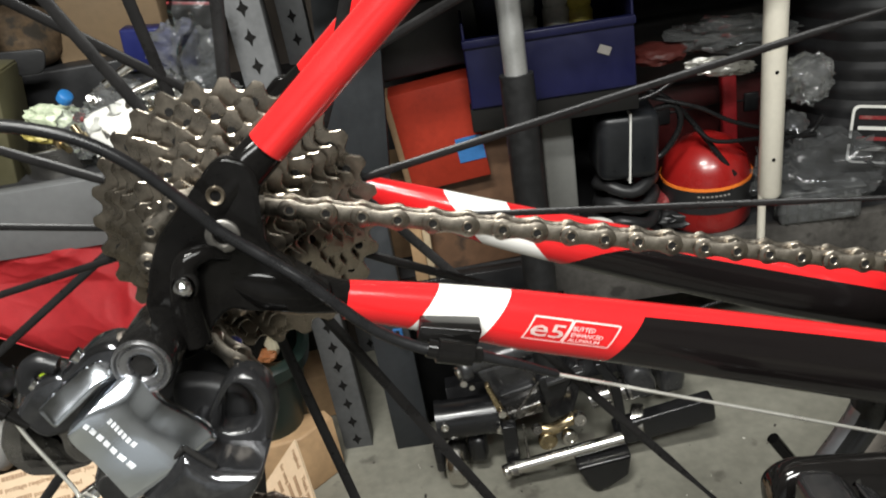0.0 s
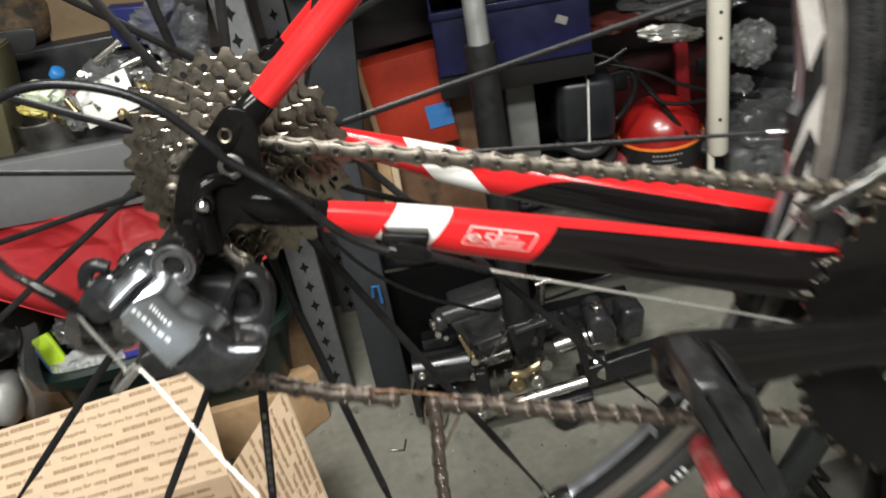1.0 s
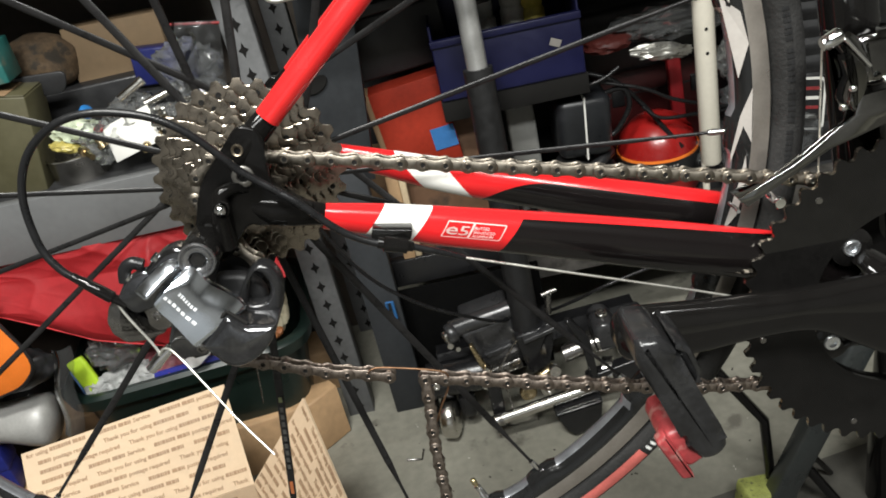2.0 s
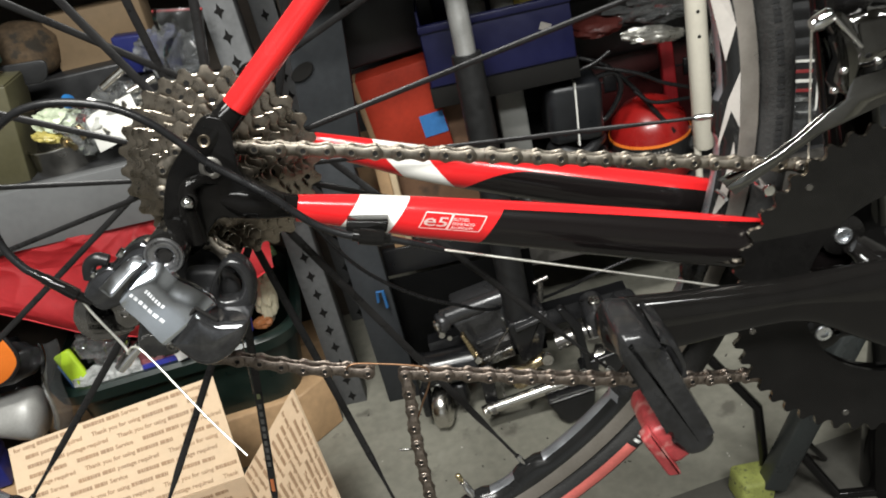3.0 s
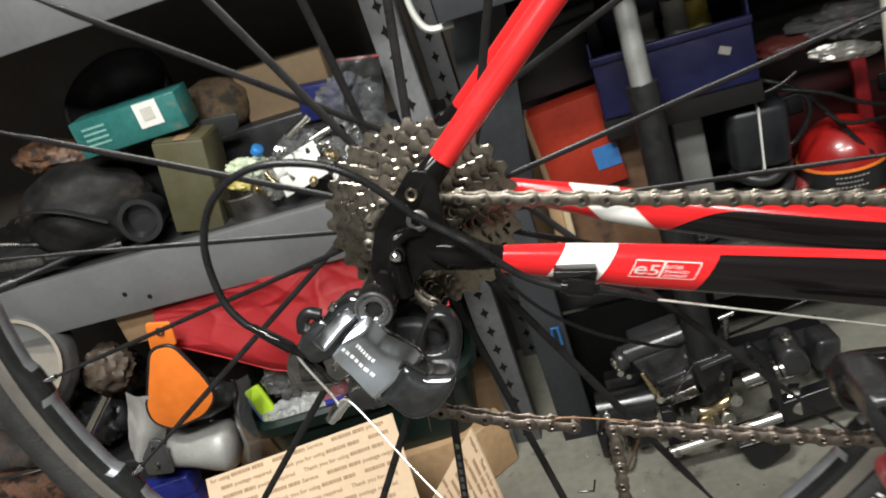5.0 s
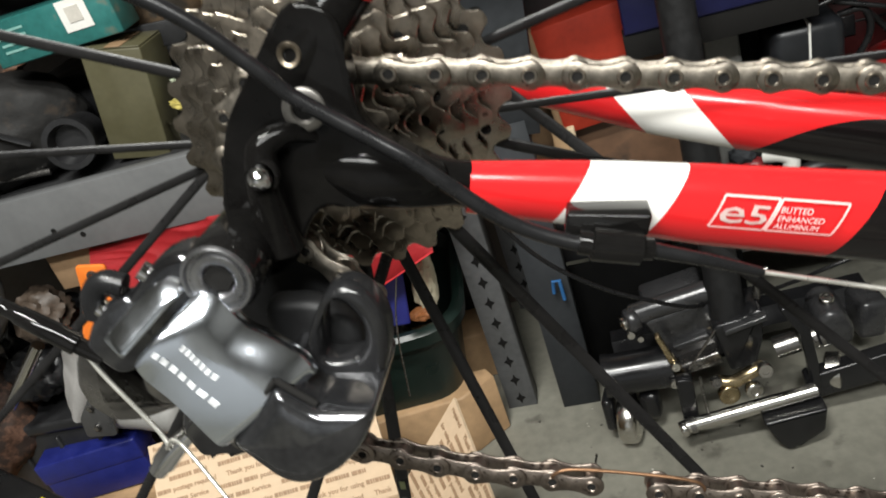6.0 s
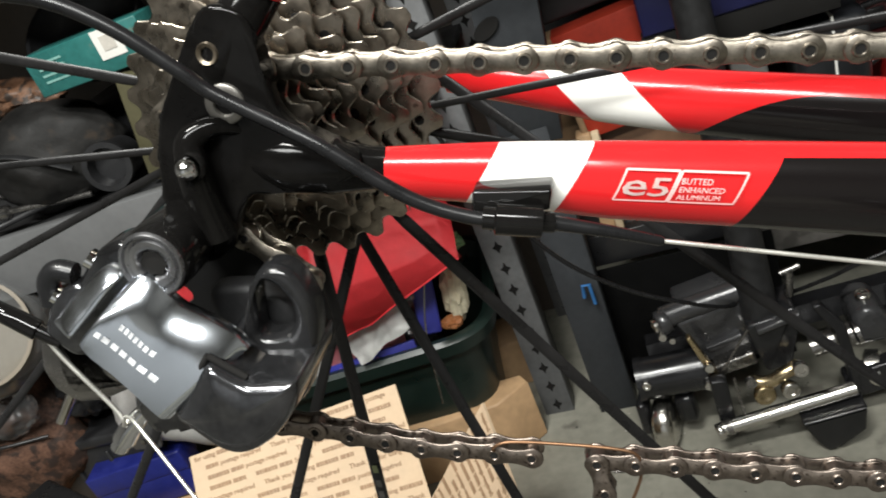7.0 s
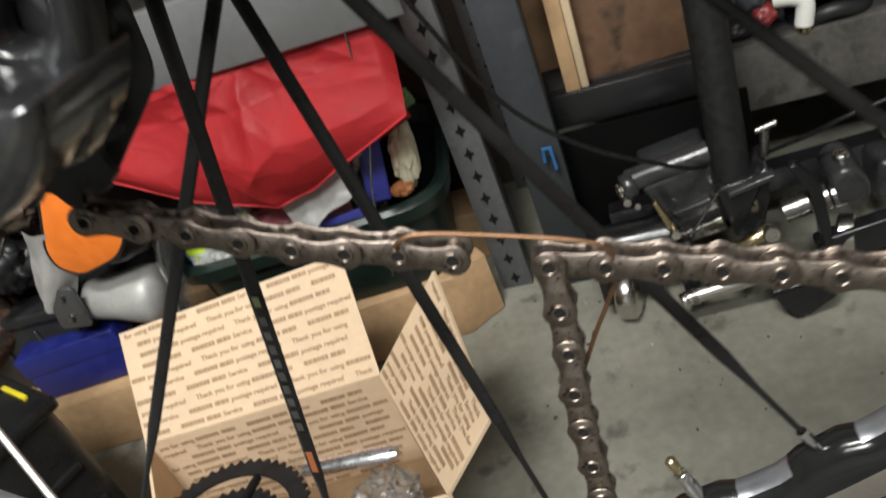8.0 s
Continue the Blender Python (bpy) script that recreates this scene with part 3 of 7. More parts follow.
def cassette():
    bm = lathe(bmesh.new(), [(0.012, 0.0165), (0.0515, 0.0165), (0.053, 0.0155), (0.053, 0.009), (0.054, 0.007), (0.054, 0.0)], (0, 0, 0), seg=30)
    c = part("cassette", bm, M_GREYMETAL, bike, "ten-speed nickel-plated sprocket cassette")
    rnd = random.Random(4)
    for i, n in enumerate(COGS):
        out, rp = toothed(n, HUB, rnd.uniform(0, 0.3), 0.55)
        a0 = math.atan2(out[0][1], out[0][0])
        inner = circle(HUB, max(0.0165, rp - 0.0125), len(out), a0)
        y = COG_Y[i]
        bm = cog_plate(bmesh.new(), out, inner, rp, y - 0.0008, y + 0.0008)
        me = mesh_of("sprocket", bm, M_STEEL)
        me.set_sharp_from_angle(angle=radians(20))
        me.materials.append(M_COG)
        for f in me.polygons:
            f.material_index = 1 if abs(f.normal.y) > 0.9 else 0
        cog = part("sprocket", me, None, c)
        if n > 15:
            arms = bmesh.new()
            for k in range(5):
                a = 2 * math.pi * k / 5 + 0.35 + i * 0.12
                p, q = Vector((0.014 * math.cos(a), y + 0.0006, 0.014 * math.sin(a))), Vector(((rp - 0.009) * math.cos(a + 0.18), y + 0.0006, (rp - 0.009) * math.sin(a + 0.18)))
                tube(arms, [p, q], [0.0042, 0.0036], 8, flat=(1.0, 0.22))
            part("spider_arm", arms, M_GREYMETAL, cog)
            holes = bmesh.new()
            for k in range(n):
                if (k * 7 + i) % 3:
                    a = a0 + (k + 0.5) * 2 * math.pi / n
                    lathe(holes, [(0.0, 0.0), (0.0003, 0.0016), (0.0, 0.0018)], ((rp - 0.0072) * math.cos(a), y - 0.0010, (rp - 0.0072) * math.sin(a)), (0, -1, 0), 8)
            part("rivet_hole", holes, M_HOLE, cog, "dark shift ramps and rivet holes")


# ---- chain ----


def plate_outline(r=0.0042, waist=0.0030, p=0.0127):
    pts = []
    for k in range(9):
        a = math.pi / 2 + math.pi * k / 8
        pts.append((r * math.cos(a), r * math.sin(a)))
    pts += [(p * f, -(waist + (r - waist) * abs(2 * f - 1) ** 1.7)) for f in (0.2, 0.35, 0.5, 0.65, 0.8)]
    for k in range(9):
        a = -math.pi / 2 + math.pi * k / 8
        pts.append((p + r * math.cos(a), r * math.sin(a)))
    pts += [(p * f, waist + (r - waist) * abs(2 * f - 1) ** 1.7) for f in (0.8, 0.65, 0.5, 0.35, 0.2)]
    return pts


def link_mesh(kind, material):
    bm = bmesh.new()
    o = plate_outline(0.0042, 0.0028) if kind == "outer" else plate_outline(0.0040, 0.0031)
    y = 0.0026 if kind == "outer" else 0.0015
    for s in (-1, 1):
        slab(bm, o, s * y, s * (y + 0.0010), 0.00025, 1)
    for x in (0, 0.0127):
        if kind == "outer":
            lathe(bm, [(-0.0037, 0.0), (-0.0037, 0.0014), (-0.0040, 0.0016), (-0.0040, 0.0021), (-0.0036, 0.0024), (0.0036, 0.0024), (0.0040, 0.0021), (0.0040, 0.0016), (0.0037, 0.0014), (0.0037, 0.0)], (x, 0, 0), seg=12)
        else:
            lathe(bm, [(-0.0015, 0.0), (-0.0015, 0.0037), (0.0015, 0.0037), (0.0015, 0.0)], (x, 0, 0), seg=12)
    me = mesh_of(kind + "_link", bm, material)
    if kind == "outer":
        me.materials.append(M_HOLE)
        for f in me.polygons:
            if min(math.hypot(f.center.x, f.center.z), math.hypot(f.center.x - 0.0127, f.center.z)) < 0.00135:
                f.material_index = 1
    return me


LINKS = {k: [link_mesh("outer", m), link_mesh("inner", m)] for k, m in (("new", M_CHAIN), ("old", M_OLD))}


def lay_chain(parent, pins, look_of, first=0):
    """A link from each pin to the next."""
    for i, (a, b) in enumerate(zip(pins, pins[1:])):
        a, b = Vector(a), Vector(b)
        x = (b - a).normalized()
        z = x.cross(Vector((0, 1, 0)))
        z = z.normalized()
        y = z.cross(x)
        m = Matrix((x, y, z)).transposed().to_4x4()
        m.translation = a
        kind = (i + first) % 2
        part("inner_link" if kind else "outer_link", LINKS[look_of][kind], None, parent, m=m)


P = 0.0127


def walk_pins(pts, n=999):
    """Pins one pitch apart along a polyline."""
    pts = [Vector(p) for p in pts]
    out = [pts[0].copy()]
    i = 0
    while len(out) <= n:
        cur = out[-1]
        while i < len(pts) - 1 and (pts[i + 1] - cur).length < P:
            i += 1
        if i >= len(pts) - 1:
            break
        lo, hi = 0.0, 1.0
        a, b = pts[i], pts[i + 1]
        if (a - cur).length >= P and i > 0:
            a = cur
        for _ in range(40):
            mid = (lo + hi) / 2
            if (a + (b - a) * mid - cur).length < P:
                lo = mid
            else:
                hi = mid
        out.append(a + (b - a) * hi)
    return out


def chain():
    c = empty("chain")
    c.parent = bike
    tagged(c, "nickel bicycle chain, parted on its lower run")
    r12 = P / 2 / math.sin(math.pi / 12)
    # top run: from the inner ring back to the smallest sprocket, then round its back
    s = Vector((0.0301, -0.0510, 0.0145))
    e = Vector((0.238, -0.0435, -0.0455))
    d = (e - s).normalized()
    pins = [s + d * P * k for k in range(-1, 29)]
    lay_chain(c, pins, "new", 1)
    step = 2 * math.pi / 12
    a = math.radians(84)
    back = [Vector((r12 * math.cos(a + k * step), -0.0505, r12 * math.sin(a + k * step))) for k in range(0, 6)]
    lay_chain(c, [pins[0]] + back, "new", 0)
    # from the sprocket down to the guide pulley
    low = walk_pins(smooth_line([back[-1], (-0.0170, -0.0535, -0.0185), (-0.0079, -0.058, -0.0286), (-0.0002, -0.058, -0.0391), (0.0050, -0.056, -0.0500)], 6), 4)
    lay_chain(c, low, "new", 1)
    # lower run from the cage to its open end
    lay_chain(c, walk_pins(smooth_line([(-0.0288, -0.0555, -0.0995), (-0.0050, -0.0560, -0.1092), (0.0198, -0.0562, -0.1200), (0.0446, -0.0562, -0.1278), (0.0620, -0.0562, -0.1342)], 8), 7), "old", 0)
    # from the chainring back to the other open end
    run = [(0.0748, -0.0562, -0.1385), (0.0998, -0.0560, -0.1452), (0.1354, -0.0555, -0.1568), (0.1592, -0.0550, -0.1643), (0.2095, -0.0535, -0.1798), (0.246, -0.0505, -0.1912), (0.284, -0.0445, -0.2025), (0.345, -0.0418, -0.2220)]
    lay_chain(c, walk_pins(smooth_line(run, 8), 22), "old", 1)
    hang = smooth_line([(0.0748, -0.0562, -0.1385), (0.0735, -0.0565, -0.1600), (0.0711, -0.0567, -0.1785), (0.0700, -0.0568, -0.2000), (0.0694, -0.0568, -0.215), (0.069, -0.0565, -0.25), (0.068, -0.0565, -0.29)], 8)
    lay_chain(c, walk_pins(hang, 12), "old", 0)
    # wire hook that holds the two ends
    bm = tube(bmesh.new(), smooth_line([(0.0445, -0.0562, -0.1290), (0.0430, -0.0610, -0.1235), (0.049, -0.0615, -0.1215), (0.064, -0.061, -0.1258), (0.083, -0.061, -0.1322), (0.0890, -0.060, -0.1375), (0.0870, -0.0550, -0.1500), (0.0800, -0.0520, -0.1640), (0.0744, -0.0520, -0.1748)], 8), 0.0006, 8)
    part("wire_hook", bm, M_COPPER, bike, "bent copper wire that holds the open chain")


TAIL = [(-0.0612, -0.0885, -0.0690), (-0.0545, -0.0925, -0.0640), (-0.0459, -0.099, -0.0689), (-0.0217, -0.1175, -0.1010), (-0.0044, -0.1311, -0.1192)]


def derailleur():
    d = empty("rear_derailleur")
    d.parent = bike
    tagged(d, "polished grey rear derailleur with scuffs")
    # upper knuckle
    bm = lathe(bmesh.new(), [(0.0, 0.0085), (0.004, 0.0108), (0.020, 0.0110), (0.0285, 0.0106), (0.0295, 0.0100)], (-0.0215, -0.060, -0.0185), (-0.02, -1, -0.03), 36)
    k = part("mounting_knuckle", bm, M_BLACK, d, "black mounting knuckle")
    bm = lathe(bmesh.new(), [(-0.002, 0.0103), (0.0006, 0.0101), (0.0014, 0.0096), (0.0014, 0.0090), (0.0002, 0.0085), (0.0000, 0.0078), (0.0008, 0.0073), (0.0008, 0.0054), (0.0, 0.0046), (-0.005, 0.0042), (-0.005, 0.0)], (-0.0223, -0.0892, -0.0193), (-0.02, -1, -0.03), 44)
    part("pivot_ring", bm, mat("black_chrome", (0.30, 0.30, 0.31), 0.3, 0.95, 0.15, 90), k, "dark polished ring round a hex socket")
    bm = lathe(bmesh.new(), [(0.0, 0.0043), (0.0005, 0.0)], (-0.0223, -0.0886, -0.0193), (-0.02, -1, -0.03), 6)
    part("hex_socket", bm, M_HOLE, k, "dark hex socket")
    # arm that joins the knuckle with the parallelogram
    arm = [(-0.0165, -0.0290), (-0.0300, -0.0105), (-0.0400, -0.0115), (-0.0540, -0.0210), (-0.0560, -0.0300), (-0.0500, -0.0380), (-0.040, -0.034), (-0.030, -0.031)]
    bm = slab(bmesh.new(), rounded(arm, 0.005), -0.0865, -0.072, 0.003, 3)
    part("upper_arm", bm, M_GUN, d, "dark polished arm")

    def pillow(name, top, low, y_rim, rise, y_back, material, parent, label, peak=lambda f: 0.45, fall=0.7, tilt=0.0, lean=0.0):
        """A polished casting between two edges, crowned across, its sides dropping back."""
        A, B = smooth_line([(p[0], 0, p[1]) for p in top], 6), smooth_line([(p[0], 0, p[1]) for p in low], 6)
        n, m = 24, 14

        def along(line, f):
            x = f * (len(line) - 1)
            i = min(int(x), len(line) - 2)
            return line[i].lerp(line[i + 1], x - i)

        def height(f, g):
            k = peak(f)
            crown = math.sin(math.pi / 2 * min(1.0, g / k)) ** 0.9 - fall * (max(0.0, g - k) / (1 - k)) ** 2
            ends = min(1.0, (f * 12.0 + 0.15) ** 0.6, ((1 - f) * 14.0 + 0.2) ** 0.6)
            saddle = 1.0 - 0.08 * math.exp(-((f - 0.5) / 0.22) ** 2)
            return y_rim + tilt * (0.5 - g) - lean * f - rise * crown * ends * saddle

        bm = bmesh.new()
        g = [[None] * (m + 1) for _ in range(n + 1)]
        for i in range(n + 1):
            f = 0.5 - 0.5 * math.cos(math.pi * i / n)
            for j in range(m + 1):
                h = 0.5 - 0.5 * math.cos(math.pi * j / m)
                p = along(A, f).lerp(along(B, f), h)
                g[i][j] = bm.verts.new((p.x, height(f, h), p.z))
        for i in range(n):
            for j in range(m):
                bm.faces.new((g[i][j], g[i + 1][j], g[i + 1][j + 1], g[i][j + 1]))
        rim = [g[i][0] for i in range(n + 1)] + [g[n][j] for j in range(1, m + 1)] + [g[i][m] for i in range(n - 1, -1, -1)] + [g[0][j] for j in range(m - 1, 0, -1)]
        back = [bm.verts.new((v.co.x, y_back, v.co.z)) for v in rim]
        for i in range(len(rim)):
            q = (i + 1) % len(rim)
            bm.faces.new((rim[i], back[i], back[q], rim[q]))
        return part(name, bm, material, parent, label), along, A, B, height

    pillow("upper_cap", [(-0.0330, -0.0168), (-0.0388, -0.0164), (-0.0486, -0.0206), (-0.0575, -0.0262)], [(-0.0322, -0.0200), (-0.0367, -0.0220), (-0.0442, -0.0266), (-0.0519, -0.0312)], -0.0860, 0.0030, -0.0830, M_LINK, d, "bright grey polished cap", lambda f: 0.8, 0.2, 0.0030, 0.0110)
    # outer link with the worn print
    plate, along, TA, TB, height = pillow("outer_link", [(-0.0326, -0.0224), (-0.0296, -0.0213), (-0.0254, -0.0218), (-0.0228, -0.0254), (-0.0218, -0.0291), (-0.0197, -0.0338), (-0.0143, -0.0387), (-0.0100, -0.0436), (-0.0072, -0.0478), (-0.0062, -0.0520)], [(-0.0466, -0.0312), (-0.0470, -0.0334), (-0.0464, -0.0365), (-0.0447, -0.0401), (-0.0426, -0.0439), (-0.0409, -0.0477), (-0.0390, -0.0520), (-0.0373, -0.0562), (-0.0356, -0.0601), (-0.0338, -0.0633)], -0.0945, 0.0054, -0.0865, M_LINK, d, "polished grey link plate with pale worn print", lambda f: 0.34 + 0.26 * math.exp(-((f - 0.10) / 0.16) ** 2), 0.30, 0.0090)

    def bar(f0, f1, g0, g1):
        bars = bmesh.new()
        row = []
        for q in range(5):
            g = g0 + (g1 - g0) * q / 4
            row.append([bars.verts.new(((p := along(TA, f).lerp(along(TB, f), g)).x, height(f, g) - 0.00025, p.z)) for f in (f0, f1)])
        for a, b in zip(row, row[1:]):
            bars.faces.new((a[0], a[1], b[1], b[0]))
        part("print_bar", bars, mat("pale_worn_print", (0.50, 0.51, 0.52), 0.4, 0, 0.5, 400), plate, "white worn print")

    for k in range(7):
        bar(0.16 + k * 0.082, 0.16 + k * 0.082 + 0.058, 0.67, 0.74)
    for k in range(7):
        bar(0.30 + k * 0.046, 0.30 + k * 0.046 + 0.030, 0.45, 0.52)
    # lower knuckle: a dark rounded body with a square shoulder that sits over the link
    blk = [(-0.0141, -0.0485), (-0.0103, -0.0530), (-0.0057, -0.0581), (0.0014, -0.0594), (0.0074, -0.0606), (0.0098, -0.0610), (0.0075, -0.0663), (0.0023, -0.0726), (-0.0047, -0.0779), (-0.0131, -0.0811), (-0.0194, -0.0810), (-0.0243, -0.0778), (-0.0277, -0.0725), (-0.0306, -0.0679), (-0.0337, -0.0633), (-0.0240, -0.0562)]
    edge = rounded(blk, 0.003, 5)
    kx, kz = -0.0130, -0.0672
    bm = bmesh.new()
    rings = [[bm.verts.new((kx + (x - kx) * f, y, kz + (z - kz) * f)) for x, z in edge] for y, f in ((-0.064, 1.0), (-0.0955, 1.0), (-0.0975, 0.99), (-0.0990, 0.965), (-0.1002, 0.92), (-0.1012, 0.84), (-0.1019, 0.70), (-0.1023, 0.50), (-0.1025, 0.28), (-0.1026, 0.10))]
    for p, q in zip(rings, rings[1:]):
        for i in range(len(edge)):
            bm.faces.new((p[i], p[(i + 1) % len(edge)], q[(i + 1) % len(edge)], q[i]))
    bm.faces.new(rings[-1])
    part("lower_knuckle", bm, M_KNUCKLE, d, "dark polished rounded knuckle")
    gap = bmesh.new()
    for a, b in (((-0.0339, -0.0627), (-0.0240, -0.0554)), ((-0.0240, -0.0554), (-0.0141, -0.0477)), ((-0.0141, -0.0477), (-0.0103, -0.0522)), ((-0.0103, -0.0522), (-0.0057, -0.0573))):
        tube(gap, [(a[0], -0.0975, a[1]), (b[0], -0.0975, b[1])], 0.0011, 8)
    part("shadow_gap", gap, M_HOLE, d, "dark groove between the link and the knuckle")
    # cage with its open lobe: rounded rim round a tall window
    cx, cz = 0.0030, -0.0478
    win = rounded([(-0.0012, -0.0378), (0.0030, -0.0362), (0.0060, -0.0384), (0.0080, -0.0452), (0.0068, -0.0509), (0.0034, -0.0551), (-0.0034, -0.0553), (-0.0068, -0.0533)], 0.002, 4)
    lobe = rounded([(-0.0045, -0.0390), (0.0016, -0.0330), (0.0068, -0.0320), (0.0115, -0.0346), (0.0140, -0.0400), (0.0148, -0.0469), (0.0126, -0.0552), (0.0060, -0.0680), (-0.0020, -0.0790), (-0.0120, -0.0800), (-0.0140, -0.0620), (-0.0105, -0.0480)], 0.005, 4)

    def by_angle(poly, n=64):
        out = []
        for k in range(n):
            a = 2 * math.pi * k / n
            u = Vector((math.cos(a), math.sin(a)))
            best = 0.0
            for p, q in zip(poly, poly[1:] + poly[:1]):
                p, q = Vector(p) - Vector((cx, cz)), Vector(q) - Vector((cx, cz))
                e = q - p
                den = u.x * e.y - u.y * e.x
                if abs(den) > 1e-12:
                    r = (p.x * e.y - p.y * e.x) / den
                    s = (p.x * u.y - p.y * u.x) / den
                    if -1e-6 <= s <= 1 + 1e-6 and r > best:
                        best = r
            out.append((a, best))
        return out

    W, O = by_angle(win), by_angle(lobe)
    bm = bmesh.new()

    def loop(rs, dr, y):
        return [bm.verts.new((cx + (r + dr) * math.cos(a), y, cz + (r + dr) * math.sin(a))) for a, r in rs]

    loops = [loop(O, 0.0, -0.072), loop(O, 0.0, -0.0785), loop(O, -0.0008, -0.0806), loop(O, -0.0022, -0.0816), loop(W, 0.0018, -0.0816), loop(W, 0.0006, -0.0806), loop(W, 0.0, -0.0788), loop(W, 0.0, -0.072)]
    for p, q in zip(loops, loops[1:]):
        for k in range(64):
            bm.faces.new((p[k], p[(k + 1) % 64], q[(k + 1) % 64], q[k]))
    part("outer_cage", bm, mat("dark_worn_cage", (0.010, 0.010, 0.0105), 0.2, 0.0, 0.3, 60, bump=0.03, bump_scale=700, spot=(0.26, 0.255, 0.245), spot_at=0.72), d, "black cage plate with an open lobe, worn to bare metal at the rim")
    bm = slab(bmesh.new(), rounded([(-0.014, -0.048), (-0.004, -0.048), (0.002, -0.055), (0.000, -0.075), (-0.03, -0.10), (-0.04, -0.092), (-0.016, -0.06)], 0.006), -0.0465, -0.0450, 0.0004, 1)
    part("inner_cage", bm, M_RUB, d, "black inner cage plate")
    for cxz, n in (((-0.0225, -0.0520), 11), ((-0.0335, -0.0735), 11)):
        out, rp = toothed(n, cxz, 0.2)
        bm = ring_plate(bmesh.new(), out, circle(cxz, 0.005, len(out), 0.1), -0.0535, -0.0505)
        part("jockey_wheel", bm, M_RUB, d, "black toothed pulley")
    bm = slab(bmesh.new(), rounded([(-0.024, -0.037), (-0.006, -0.041), (0.003, -0.052), (-0.004, -0.074), (-0.020, -0.074), (-0.026, -0.05)], 0.006), -0.070, -0.060, 0.003, 2)
    part("cage_body", bm, M_RUB, d, "black body behind the link")
    # back links and cable anchor
    back = [(-0.0640, -0.0330), (-0.0500, -0.0330), (-0.0450, -0.0400), (-0.0470, -0.0560), (-0.0580, -0.0575), (-0.0625, -0.0520), (-0.0610, -0.0440), (-0.0670, -0.0400)]
    bm = slab(bmesh.new(), rounded(back, 0.004), -0.0845, -0.078, 0.0016, 2)
    part("inner_link", bm, M_GREYMETAL, d, "grey back link")
    hook = [(-0.0720, -0.0320), (-0.0806, -0.0373), (-0.0848, -0.0462), (-0.0844, -0.0540), (-0.0790, -0.0608), (-0.0700, -0.0622), (-0.0560, -0.0600), (-0.0545, -0.0565), (-0.0640, -0.0560), (-0.0665, -0.0535), (-0.0700, -0.0558), (-0.0765, -0.0550), (-0.0758, -0.0480), (-0.0690, -0.0400)]
    bm = slab(bmesh.new(), rounded(hook, 0.002), -0.082, -0.0755, 0.0018, 3)
    part("cable_arm", bm, M_GREYMETAL, d, "curved grey arm")
    tail = [(-0.0464, -0.0483), (-0.0380, -0.0610), (-0.0330, -0.0700), (-0.0350, -0.0765), (-0.0455, -0.0750), (-0.0520, -0.0750), (-0.0545, -0.0643)]
    bm = slab(bmesh.new(), rounded(tail, 0.003), -0.089, -0.075, 0.0025, 3)
    part("rear_link", bm, M_GUN, d, "dark rear link")
    for cxz, r in (((-0.0555, -0.0477), 0.0026), ((-0.0365, -0.0700), 0.0028)):
        bm = lathe(bmesh.new(), [(0, r), (0.0012, r), (0.0014, r * 0.6), (0.0004, r * 0.5), (0.0004, 0)], (cxz[0], -0.0845 if r < 0.0027 else -0.0892, cxz[1]), seg=18)
        part("pivot_pin", bm, M_GREYMETAL, d, "small pivot pin")
    bm = tube(bmesh.new(), [(-0.0695, -0.0862, -0.0780), (-0.0665, -0.0860, -0.0757), (-0.0663, -0.0860, -0.0755), (-0.0620, -0.0857, -0.0720), (-0.0540, -0.085, -0.0670)], [0.0030, 0.0030, 0.0038, 0.0036, 0.0026], 14)
    part("cable_bolt", bm, M_CHROME, d, "bright cable clamp bolt")
    for q in ((-0.0445, -0.0158), (-0.0621, -0.0239)):
        p = Vector((q[0], -0.083, q[1]))
        dd = Vector((-0.55, -0.15, 0.8)).normalized()
        bm = tube(bmesh.new(), [p - dd * 0.006, p - dd * 0.0012], 0.0018, 10)
        tube(bm, [p - dd * 0.0012, p + dd * 0.0026], 0.0029, 14)
        part("limit_screw", bm, M_CHROME, d, "small bright screw")
    bm = tube(bmesh.new(), smooth_line([(-0.0655, -0.083, -0.0245), (-0.0635, -0.083, -0.0180), (-0.0585, -0.083, -0.0150), (-0.0530, -0.083, -0.0175)], 5), 0.0035, 12)
    part("screw_tab", bm, M_HOUSE, d, "dark rounded tab")
    bm = slab(bmesh.new(), rounded([(-0.0730, -0.0330), (-0.0640, -0.0225), (-0.0520, -0.0185), (-0.0450, -0.0300), (-0.0540, -0.0420), (-0.0660, -0.0440)], 0.004), -0.0865, -0.078, 0.0025, 3)
    part("screw_block", bm, M_KNUCKLE, d, "dark block with the limit screws")
    # barrel adjuster
    bm = tube(bmesh.new(), [(-0.0905, -0.0855, -0.0140), (-0.0870, -0.0855, -0.0178), (-0.0868, -0.0855, -0.0180), (-0.0790, -0.0852, -0.0262), (-0.0745, -0.085, -0.0312), (-0.0743, -0.085, -0.0314), (-0.0690, -0.0845, -0.0372)], [0.0023, 0.0025, 0.0029, 0.0033, 0.0034, 0.0026, 0.0024], 18)
    part("barrel_adjuster", bm, M_BLACK, d, "black barrel adjuster")
    part("cable_wire", tube(bmesh.new(), smooth_line([(-0.0735, -0.085, -0.0345), (-0.0705, -0.0855, -0.0442), (-0.0626, -0.0865, -0.0633), (-0.0604, -0.0880, -0.0700)], 6), 0.0008, 8), M_WIRE, d, "bare cable wire")
    part("cable_tail", tube(bmesh.new(), smooth_line(TAIL, 6), 0.0006, 8), M_WIRE, d, "bright loose end of the cable")


